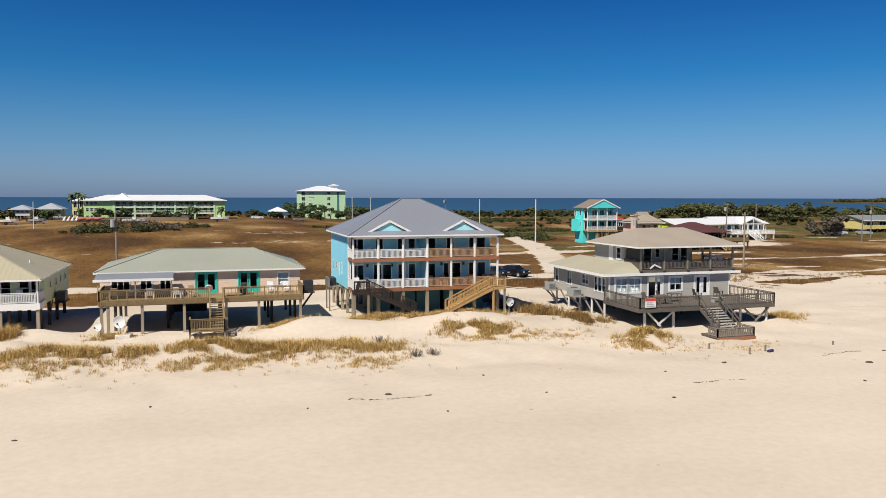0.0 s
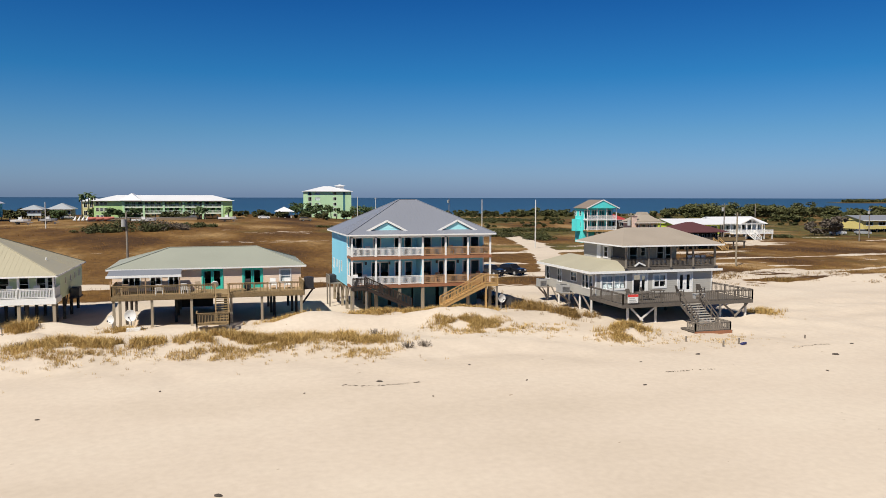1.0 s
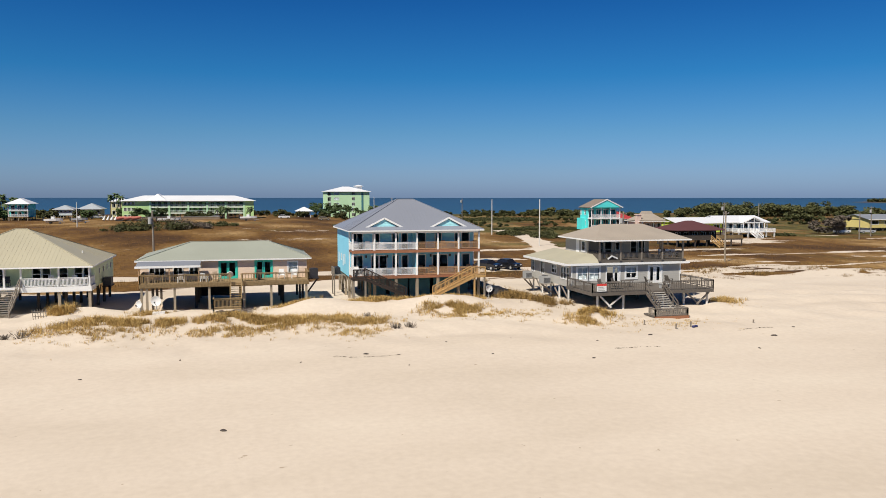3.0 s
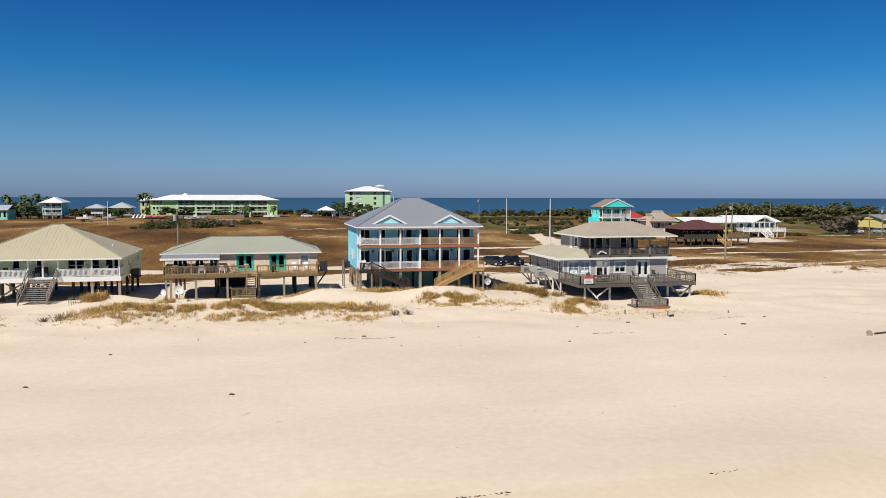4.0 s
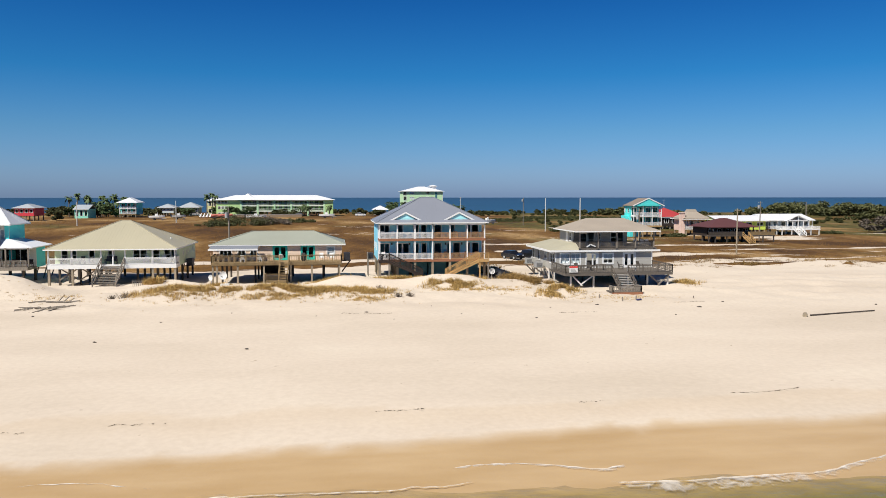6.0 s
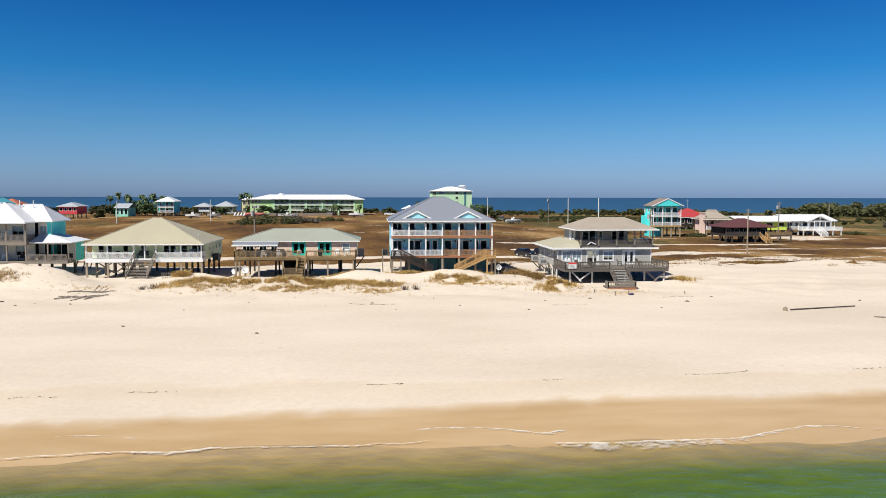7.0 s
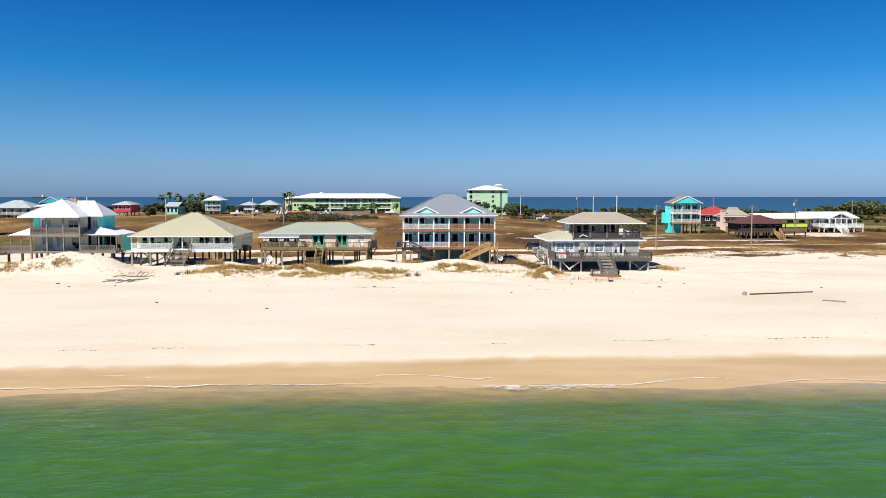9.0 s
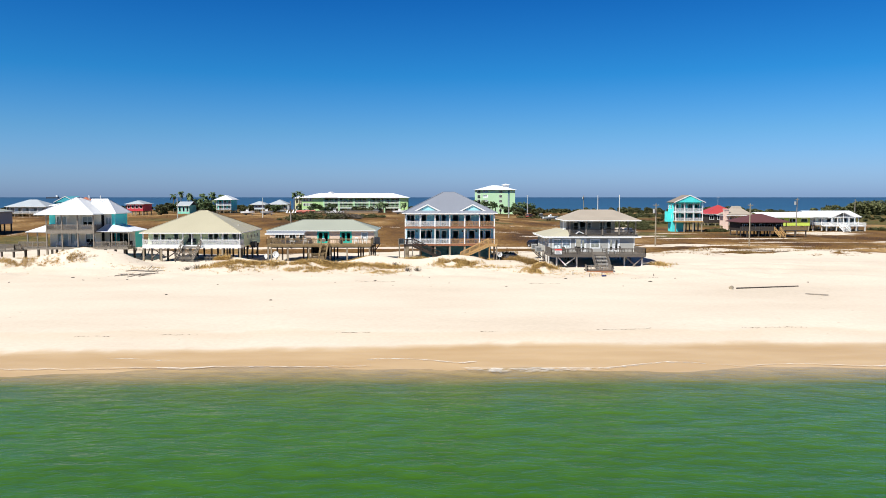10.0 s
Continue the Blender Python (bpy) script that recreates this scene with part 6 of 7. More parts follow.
car(42.9, 104.4, -62, BLACK_PAINT, "black off-road car parked on sand behind the duplex", 4.1, 1.55)
car(39.3, 103.6, -60, BLACK_PAINT, "black estate car parked beside another black car", 4.2, 1.5)
car(183.5, 189, 4, WHITE_CAR, "white van parked before the yellow house", 5.4, 2.1)
car(191.0, 187, -20, SILVER, "silver car parked before the yellow house", 4.6, 1.6)
car(-52.5, 312, 20, WHITE_CAR, "white pickup parked under the stilt house", 5.0, 1.8, name="parked_pickup")
car(18.5, 301, 0, WHITE_CAR, "white car parked by the apartment block", 4.6, 1.5)
car(33.5, 292, 10, mat("tan_car_paint", (0.30, 0.24, 0.15), 0.4), "tan car parked on the field edge", 4.6, 1.5)
car(-8.0, 300, 170, mat("dark_blue_car_paint", (0.03, 0.04, 0.07), 0.3), "dark car parked before the galleries", 4.6, 1.5)
car(63.5, 300, 40, BRICK_RED, "bright red car parked beside the green tower", 5.0, 1.9)
car(68.5, 302, 90, WHITE_CAR, "white van parked beside the green tower", 5.0, 2.2)


def boat(x, y, turn, hull_mat, label, long=6.5):
    z = gz(x, y)
    r = thing("trailer_boat", label, "boat", (x, y, z), turn)
    bm = bmesh.new()
    rows = []
    for f, w, keel in ((0, 0.95, 0.75), (0.3, 1.1, 0.6), (0.65, 1.0, 0.65), (0.88, 0.5, 0.9), (1.0, 0.03, 1.35)):
        px = x - long / 2 + long * f
        rows.append([bm.verts.new(c) for c in ((px, y - w, z + 1.5 + 0.25 * f), (px, y - w * 0.97, z + 0.95), (px, y, z + keel), (px, y + w * 0.97, z + 0.95), (px, y + w, z + 1.5 + 0.25 * f))])
    for a, b in zip(rows, rows[1:]):
        for i in range(4):
            bm.faces.new((a[i], b[i], b[i + 1], a[i + 1]))
        bm.faces.new((a[4], b[4], b[0], a[0]))
    bm.faces.new(rows[0])
    bmesh.ops.recalc_face_normals(bm, faces=bm.faces)
    part("hull", bm, hull_mat, r)
    part("console", boxes((x - 0.7, x + 0.3, y - 0.45, y + 0.45, z + 1.6, z + 2.3), (x + 0.1, x + 0.16, y - 0.45, y + 0.45, z + 2.3, z + 2.7)), PLASTIC, r)
    part("outboard", boxes((x - long / 2 - 0.5, x - long / 2 - 0.05, y - 0.2, y + 0.2, z + 0.8, z + 2.0)), DARK, r)
    t = part("trailer", boxes((x - long * 0.45, x + long * 0.6, y - 0.5, y - 0.4, z + 0.5, z + 0.62), (x - long * 0.45, x + long * 0.6, y + 0.4, y + 0.5, z + 0.5, z + 0.62), (x - 0.9, x - 0.8, y - 0.9, y + 0.9, z + 0.42, z + 0.6), (x + long * 0.3, x + long * 0.4, y - 0.06, y + 0.06, z + 0.02, z + 0.55)), SILVER, r)
    for s in (-1, 1):
        part("wheel", rod(bmesh.new(), (x - 0.85, y + s * 0.95 - 0.1, z + 0.33), (x - 0.85, y + s * 0.95 + 0.1, z + 0.33), 0.33, n=14), RUBBER, t)
    return r


boat(-21.5, 262, 8, WHITE_CAR, "white motor boat on a trailer in the dry field", 7.5)
boat(-57, 262, 0, WHITE_CAR, "low white boat on a trailer in the field", 5.5)
boat(-50, 266, 4, SILVER, "grey flat boat on a trailer in the field", 5.0)
boat(4.5, 275, -5, WHITE_CAR, "white boat on a trailer by the block", 6.0)
boat(68.0, 270, 25, PLASTIC, "white boat on a trailer near the lane", 8.0)
for k in range(4):
    bx, by = -46.5 + 1.3 * k, 290
    r = thing("upturned_boat", "small pale canoe stood against a rack", "canoe", (bx, by, gz(bx, by)), group="canoes on the rack")
    part("shell", rod(bmesh.new(), (bx, by, gz(bx, by)), (bx + 0.5, by + 1.2, gz(bx, by) + 1.7), 0.5, 0.12, 10), PLASTIC, r)
for k in range(3):
    bx, by = -40.0 + 2.6 * k, 287
    b = thing("covered_boat", "reddish tarpaulin-covered boat parked by the block", "boat", (bx, by, gz(bx, by)), group="covered boats")
    part("cover", rod(bmesh.new(), (bx - 1.6, by, gz(bx, by) + 0.7), (bx + 1.6, by, gz(bx, by) + 1.2), 0.75, 0.4, 10), mat("faded_red_tarp", (0.45, 0.14, 0.10), 0.7), b)
    part("trailer", boxes((bx - 1.9, bx + 1.9, by - 0.5, by + 0.5, gz(bx, by) - 0.05, gz(bx, by) + 0.35)), DARK, b)

ship = thing("cargo_ship", "distant dark cargo ship on the horizon", "ship", (-1518, 3100, -1.3))
part("hull", boxes((-1543, -1494, 3096, 3106, -2.5, 4.5)), mat("dark_ship_hull", (0.04, 0.05, 0.07), 0.6), ship)
part("bridge", boxes((-1504, -1497, 3096.5, 3105.5, 4.5, 12)), WHITE, ship)


# ---- plants ----


def grass_mesh(name, tufts, material, rnd):
    """Tufts: (x, y, height, blades, spread). Thin bent blades rooted in the ground."""
    verts, faces = [], []
    for x, y, h, blades, wide in tufts:
        z = gz(x, y) - 0.03
        for _ in range(blades):
            a, d = rnd.random() * 6.283, rnd.random() * wide
            bx, by = x + math.cos(a) * d, y + math.sin(a) * d
            t, lean = rnd.random() * 6.283, h * (0.25 + 0.75 * rnd.random())
            hh, w = h * (0.4 + 0.75 * rnd.random()), 0.005 + 0.008 * rnd.random() + h * 0.008
            wx, wy = -math.sin(t) * w, math.cos(t) * w
            mx, my = bx + math.cos(t) * lean * 0.35, by + math.sin(t) * lean * 0.35
            n = len(verts)
            verts += [(bx - wx, by - wy, z), (bx + wx, by + wy, z), (mx + wx * 0.7, my + wy * 0.7, z + hh * 0.65), (mx - wx * 0.7, my - wy * 0.7, z + hh * 0.65), (bx + math.cos(t) * lean, by + math.sin(t) * lean, z + hh)]
            faces += [(n, n + 1, n + 2, n + 3), (n + 3, n + 2, n + 4)]
    return mesh_of(name, verts, faces, material)


def patch(rnd, count, x, y, rx, ry, h, blades=9, wide=0.22):
    out = []
    while len(out) < count:
        u, v = rnd.gauss(0, 0.5), rnd.gauss(0, 0.5)
        px, py = x + u * rx, y + v * ry
        if noise.noise((px * 0.55, py * 0.7, 4)) > -0.18:
            out.append((px, py, h * (0.6 + 0.7 * rnd.random()), blades, wide))
    return out


rnd = random.Random(5)
dune_tufts = []
for count, x, y, rx, ry, h in ((330, -9.5, 59.2, 5.2, 1.3, 0.5), (200, -6.0, 58.2, 3.4, 1.2, 0.5), (130, -10, 56.0, 4.5, 1.6, 0.3), (420, 2.2, 58.2, 5.0, 1.3, 0.5), (220, 5.2, 57.0, 2.6, 1.4, 0.55), (130, 0.5, 55.2, 3.6, 1.2, 0.32),
                               (120, 9.6, 57.6, 2.4, 1.4, 0.36), (150, 11.8, 56.4, 2.6, 1.4, 0.4), (70, 11, 53.6, 2.6, 1.3, 0.25), (210, 21.6, 61.2, 2.6, 1.1, 0.42), (120, 23, 59.5, 2.8, 1.2, 0.3), (200, 33.2, 54.8, 1.9, 1.0, 0.5), (80, 32.6, 53.2, 1.6, 0.8, 0.35),
                               (50, 28.2, 58.5, 3.0, 2.0, 0.22), (60, 40, 51.5, 5, 2, 0.16), (90, 51.5, 60.2, 1.6, 1.0, 0.42), (240, 16.5, 70.0, 4.0, 0.9, 0.42), (180, 23.8, 70.2, 3.2, 1.0, 0.42),
                               (60, -34.0, 63.5, 2.2, 0.8, 0.32), (190, -43, 59.5, 6.5, 1.6, 0.35), (70, -35, 59.0, 2.4, 0.8, 0.35), (120, -50, 60, 4, 2.2, 0.45), (90, -15.2, 68.4, 1.0, 0.7, 0.7), (60, -24, 58, 4, 2, 0.15), (90, -7.5, 67.4, 1.4, 0.8, 0.35), (70, 5.8, 67.6, 2.2, 0.8, 0.28)):
    dune_tufts += patch(rnd, int(count * 1.7), x, y, rx * 1.1, ry * 1.15, h * 1.1, 15, 0.3)
    dune_tufts += patch(rnd, int(count * 0.35), x, y - ry * 0.8, rx * 1.8, ry * 2.4, h * 0.5, 7, 0.2)
tagged(new("dune_grass", grass_mesh("dune_grass", dune_tufts, DUNE_GRASS, rnd)), "straw-yellow sea oats and grass tufts on the dunes", "grass", kind="stuff")

thick = []
for count, x, y, rx, ry, h in ((520, 31.6, 70.5, 1.8, 4.2, 0.75), (360, 33.2, 64.5, 1.8, 2.2, 0.6), (200, 30.5, 88, 3, 5, 0.6), (70, 67, 86.5, 3.5, 1.6, 0.45), (60, 60, 82.5, 3.0, 1.2, 0.35), (60, 74, 83.0, 2.0, 1.0, 0.5), (60, 92, 92, 8, 2, 0.45), (50, 71, 94, 6, 2, 0.4), (140, 30.3, 79, 1.5, 4, 0.7)):
    thick += patch(rnd, count, x, y, rx, ry, h, 10, 0.3)
for _ in range(260):
    x, y = 50 + 95 * rnd.random(), 78 + 24 * rnd.random() ** 1.3
    if noise.noise((x * 0.08, y * 0.22, 50)) + 0.4 * noise.noise((x * 0.33, y * 0.6, 51)) > 0.02:
        thick += patch(rnd, 9, x, y, 1.6, 0.7, 0.2 + 0.25 * rnd.random(), 8, 0.3)
tagged(new("tall_dry_grass", grass_mesh("tall_dry_grass", thick, mat("ochre_dry_grass", (0.33, 0.20, 0.055), 0.85, var=0.4, big=0.5, fine=4, blades=(0.13, 0.08, 0.025)), rnd)), "thick ochre dry grass beside the houses", "grass", kind="stuff")

meadow = []
for _ in range(15000):
    y = 92 + 170 * rnd.random() ** 1.6
    x = -40 + (rnd.random() - 0.4) * (130 + y * 1.3)
    if field(x, y) > 0.35 + 0.4 * rnd.random() and noise.noise((x * 0.06, y * 0.1, 6)) > -0.3:
        meadow.append((x, y, 0.28 + 0.4 * rnd.random(), 5, 0.6))
tagged(new("field_grass", grass_mesh("field_grass", meadow, FIELD_GRASS, rnd)), "dry brown marsh grass covering the flat field", "grass", kind="stuff")


def leaf_cloud(verts, faces, rnd, centre, radii, count, size, flat=0.3):
    """Small leaves through a lumpy volume."""
    cx, cy, cz = centre
    for _ in range(count):
        v = Vector((rnd.gauss(0, 1), rnd.gauss(0, 1), rnd.gauss(0, 1))).normalized() * (0.45 + 0.6 * rnd.random() ** 0.6)
        p = Vector((cx + v.x * radii[0], cy + v.y * radii[1], cz + v.z * radii[2]))
        a = Vector((rnd.gauss(0, 1), rnd.gauss(0, 1), rnd.gauss(0, flat))).normalized()
        b = a.cross(Vector((rnd.gauss(0, 1), rnd.gauss(0, 1), rnd.gauss(0, 1)))).normalized()
        s = size * (0.5 + rnd.random())
        n = len(verts)
        verts += [tuple(p - a * s), tuple(p + b * s * 0.5), tuple(p + a * s), tuple(p - b * s * 0.5)]
        faces.append((n, n + 1, n + 2, n + 3))


def crown(name, rnd, clumps, material, root, leaves=60, size=0.22):
    verts, faces = [], []
    for c, r in clumps:
        leaf_cloud(verts, faces, rnd, c, r, leaves, size)
    o = ORIGIN[root.name]
    ob = new(name, mesh_of(name, [tuple(Vector(v) - o) for v in verts], faces, material))
    ob.parent = root
    ORIGIN[ob.name] = o
    return ob


def tree(x, y, h, wide, material, label, seed, bare=0.35, leaves=70, size=0.28):
    rnd = random.Random(seed)
    z = gz(x, y)
    r = thing("tree", label, "tree", (x, y, z))
    bm = bmesh.new()
    top = z + h * 0.6
    rod(bm, (x, y, z - 0.2), (x + 0.2, y, top), 0.035 * h, 0.015 * h, 7)
    clumps = []
    for k in range(9):
        a = 6.283 * (k + rnd.random() * 0.6) / 9
        d = wide * (0.25 + 0.6 * rnd.random())
        e = (x + math.cos(a) * d, y + math.sin(a) * d, z + h * (bare + (0.92 - bare) * rnd.random()))
        rod(bm, (x + 0.1, y, z + h * (bare * 0.7 + 0.25 * rnd.random())), e, 0.012 * h, 0.004 * h, 5)
        s = wide * (0.28 + 0.25 * rnd.random())
        clumps.append((e, (s, s, s * 0.6)))
    part("trunk", bm, BARK, r)
    crown("crown", rnd, clumps, material, r, leaves, size)
    return r


def palm(x, y, h, seed, base=None):
    rnd = random.Random(seed)
    z = gz(x, y) if base is None else base
    r = thing("palm_tree", "tall cabbage palm with a ragged green crown", "palm tree", (x, y, z), group="palms by the bay")
    lean = rnd.uniform(-0.5, 0.5)
    part("trunk", rod(bmesh.new(), (x, y, z - 0.2), (x + lean, y, z + h), 0.24, 0.16), BARK, r)
    verts, faces = [], []
    top = Vector((x + lean, y, z + h))
    for k in range(22):
        a, up = rnd.random() * 6.283, rnd.uniform(-0.9, 1.0)
        d = Vector((math.cos(a), math.sin(a), 0))
        side = Vector((-d.y, d.x, 0))
        long = rnd.uniform(1.2, 1.9)
        pts = [top + d * long * f + Vector((0, 0, long * (up * f - 0.75 * f * f))) for f in (0, 0.35, 0.7, 1.0)]
        n = len(verts)
        for p, w in zip(pts, (0.06, 0.42, 0.5, 0.1)):
            verts += [tuple(p - side * w - Vector((0, 0, w * 0.4)) - r.location), tuple(p - r.location), tuple(p + side * w - Vector((0, 0, w * 0.4)) - r.location)]
        for i in range(3):
            q = n + 3 * i
            faces += [(q, q + 1, q + 4, q + 3), (q + 1, q + 2, q + 5, q + 4)]
    ob = new("crown", mesh_of("crown", verts, faces, LEAF))
    ob.parent = r
    return r


seed = 20
for x, y, h in ((-98, 306, 9.5), (-95.5, 308, 8.8), (-90, 310, 8.6), (-87, 306, 7.4), (-84, 308, 9.2), (-82.5, 304, 7.0), (-80.5, 309, 8.0), (-79, 305, 6.4), (-88.5, 303, 6.2), (-101, 304, 8.2), (-93, 305, 7.8), (-85.5, 312, 8.4), (-81.5, 312, 7.6), (-77.5, 311, 6.8), (-48.8, 322, 9.0), (-46.5, 324, 9.6), (-44.9, 321, 8.8),
                (-5.2, 302, 4.6), (-3.0, 301.5, 4.2), (-6.8, 301, 4.0), (5.4, 301, 4.4), (45, 352, 6.4), (47.5, 353, 6.0), (50, 352, 6.2), (52, 354, 5.6), (41, 354, 6.4), (38.5, 352, 6.0), (36, 356, 5.8), (62, 350, 6.2), (64.5, 352, 6.4), (66.5, 351, 5.6), (54.2, 352, 5.0)):
    seed += 1
    palm(x, y, h, seed)
for x, y, h, w, m in ((-36, 300, 4.8, 2.6, LEAF), (-27.5, 299, 5.2, 2.6, LEAF), (-32.5, 300, 3.8, 2.4, LEAF), (-55, 308, 4.2, 3.4, LEAF), (-58, 310, 3.6, 2.6, SCRUB_LEAF), (-43, 312, 4.4, 2.4, LEAF), (-16, 302, 2.6, 3.0, SCRUB_LEAF), (-11.5, 302, 2.6, 3.0, SCRUB_LEAF),
                      (-100, 292, 4.6, 3.0, SCRUB_LEAF), (-97, 296, 5.0, 3.0, LEAF), (-84, 298, 5.0, 3.0, LEAF), (-66, 300, 3.6, 3.0, SCRUB_LEAF), (36, 350, 6.4, 4.2, LEAF), (42, 352, 6.0, 3.6, LEAF), (48, 350, 5.4, 3.4, LEAF), (58, 347, 5.0, 3.4, LEAF), (64.5, 346, 6.8, 4.2, LEAF), (69, 347, 6.4, 3.8, LEAF), (61, 330, 4.0, 3.4, SCRUB_LEAF), (70, 332, 3.8, 3.4, SCRUB_LEAF), (27, 318, 2.6, 2.4, SCRUB_LEAF), (20, 320, 2.8, 2.2, SCRUB_LEAF), (44, 322, 2.8, 3.0, SCRUB_LEAF),
                      (158, 300, 4.0, 3.0, PINE_LEAF), (175, 182, 5.4, 3.4, BARE_TWIG), (179.5, 186, 5.6, 3.4, BARE_TWIG), (172, 186, 3.8, 3.0, BARE_TWIG), (-90, 304, 6.0, 3.4, LEAF), (-86, 302, 6.4, 3.4, LEAF), (-81.5, 303, 6.0, 3.2, LEAF), (-78, 308, 5.4, 3.2, LEAF), (-110, 262, 3.6, 3.0, SCRUB_LEAF), (-92, 262, 3.4, 2.6, SCRUB_LEAF)):
    seed += 1
    tree(x, y, h, w, m, "bare twiggy tree in the dry field" if m is BARE_TWIG else "low leafy evergreen tree by the bay", seed, 0.25, 110, 0.4)


def shrub(x, y, wide, deep, h, seed, material=SCRUB_LEAF, label="broad olive-green shrub thicket in the field", leaves=70, size=0.2):
    rnd = random.Random(seed)
    z = gz(x, y)
    r = thing("shrub", label, "shrub", (x, y, z))
    clumps = []
    for _ in range(int(10 + wide * 2.0 + wide * deep * 0.35)):
        u, v = rnd.uniform(-1, 1), rnd.uniform(-1, 1)
        if u * u + v * v > 1:
            continue
        px, py = x + u * wide, y + v * deep
        hh = h * (1 - 0.5 * (u * u + v * v)) * rnd.uniform(0.55, 1.0)
        clumps.append(((px, py, gz(px, py) + hh * 0.45), (0.9 + hh * 0.3, 0.9 + hh * 0.3, hh * 0.5)))
    crown("foliage", rnd, clumps, material, r, leaves, size)
    bm = bmesh.new()
    for c, _ in clumps[:8]:
        rod(bm, (c[0], c[1], gz(c[0], c[1]) - 0.1), c, 0.05, 0.02, 5)
    part("stems", bm, BARK, r, kind="stuff")
    return r


for n_, (x, y, w, d, h, m) in enumerate(((-20.5, 213, 10, 7, 4.2, SCRUB_LEAF), (-28, 208, 6, 4, 1.8, SCRUB_LEAF), (-12.5, 214, 6, 5, 3.2, BARE_TWIG), (-5.5, 230, 6, 4, 1.9, SCRUB_LEAF), (36.5, 232, 6, 3, 1.2, SCRUB_LEAF), (84, 190, 4, 6, 2.6, SCRUB_LEAF), (82, 205, 6, 8, 1.8, SCRUB_LEAF), (100, 235, 16, 8, 1.6, SCRUB_LEAF), (155, 180, 3, 2, 1.4, SCRUB_LEAF),
                                          (76, 300, 20, 10, 1.8, SCRUB_LEAF), (120, 330, 26, 14, 2.0, SCRUB_LEAF), (150, 240, 14, 6, 1.2, SCRUB_LEAF), (102, 172, 4, 3, 1.2, SCRUB_LEAF))):
    shrub(x, y, w, d, h, 90 + n_, m, "grey-brown bare thicket in the field" if m is BARE_TWIG else "broad olive-green shrub thicket in the field", 120, 0.22)
for n_, (x, y, w, h) in enumerate(((-15.9, 57.0, 0.9, 0.75), (-17.2, 57.0, 0.5, 0.4), (14.5, 54.4, 0.6, 0.5), (15.8, 54.6, 0.6, 0.5), (12.6, 57.6, 0.7, 0.55), (-13.4, 59.5, 0.6, 0.5))):
    rnd = random.Random(300 + n_)
    z = gz(x, y)
    r = thing("dune_bush", "small leafless grey-brown bush on the dune", "bush", (x, y, z), group="leafless dune bushes")
    bm = bmesh.new()
    for _ in range(90):
        a, d = rnd.random() * 6.283, w * rnd.random()
        bx, by = x + math.cos(a) * d * 0.5, y + math.sin(a) * d * 0.5
        bar(bm, (bx, by, gz(bx, by) - 0.05), (x + math.cos(a) * d * 1.1, y + math.sin(a) * d * 1.1, z + h * rnd.uniform(0.3, 1.05)), 0.013)
    part("twigs", bm, BARE_TWIG, r, kind="stuff")


def woods(name, label, areas, material, seed, size):
    """Far pine woods: many small clumps of needles over thin trunks, as one mass."""
    rnd = random.Random(seed)
    verts, faces = [], []
    for x0, x1, y0, y1, count, h in areas:
        for _ in range(count):
            x, y = rnd.uniform(x0, x1), rnd.uniform(y0, y1)
            z = max(gz(x, y), -1.2)
            hh = h * rnd.uniform(0.45, 1.1) * (0.7 + 0.6 * noise.noise((x * 0.02, y * 0.02, 3)))
            for _k in range(5):
                w = hh * rnd.uniform(0.16, 0.3)
                leaf_cloud(verts, faces, rnd, (x + rnd.uniform(-1, 1) * hh * 0.22, y + rnd.uniform(-1, 1) * 2, z + hh * rnd.uniform(0.45, 0.92)), (w * 1.5, w * 1.5, w * 0.7), 46, size)
            leaf_cloud(verts, faces, rnd, (x, y, z + hh * 0.28), (hh * 0.4, hh * 0.4, hh * 0.28), 40, size)
            n = len(verts)
            t = 0.02 * hh
            verts += [(x - t, y, z - 0.3), (x + t, y, z - 0.3), (x + t * 0.5, y, z + hh * 0.8), (x - t * 0.5, y, z + hh * 0.8), (x, y - t, z - 0.3), (x, y + t, z - 0.3), (x, y + t * 0.5, z + hh * 0.8), (x, y - t * 0.5, z + hh * 0.8)]
            faces += [(n, n + 1, n + 2, n + 3), (n + 4, n + 5, n + 6, n + 7)]
    return tagged(new(name, mesh_of(name, verts, faces, material)), label, "woods", kind="stuff")


woods("pine_woods", "olive-green pine woods at the edge of the bay", ((250, 325, 345, 385, 150, 8.6), (325, 420, 345, 390, 90, 6.0), (440, 560, 335, 390, 130, 7.0), (300, 520, 300, 340, 70, 3.2), (218, 240, 345, 360, 9, 7.0), (170, 230, 395, 440, 60, 4.0), (240, 420, 250, 300, 110, 3.4)), PINE_LEAF, 7, 0.62)
woods("bay_scrub", "low scrub along the bay shore", ((75, 230, 380, 440, 260, 3.0), (-160, -70, 320, 420, 160, 3.6), (90, 230, 250, 330, 150, 1.8), (-30, 40, 330, 370, 60, 2.4), (-200, -140, 240, 330, 90, 3.0)), SCRUB_LEAF, 8, 0.5)
woods("headland_trees", "low wooded headland far across the water", ((1250, 1500, 1250, 1300, 220, 8),), PINE_LEAF, 9, 2.2)


# ---- things on decks, in the sand and beside the houses ----


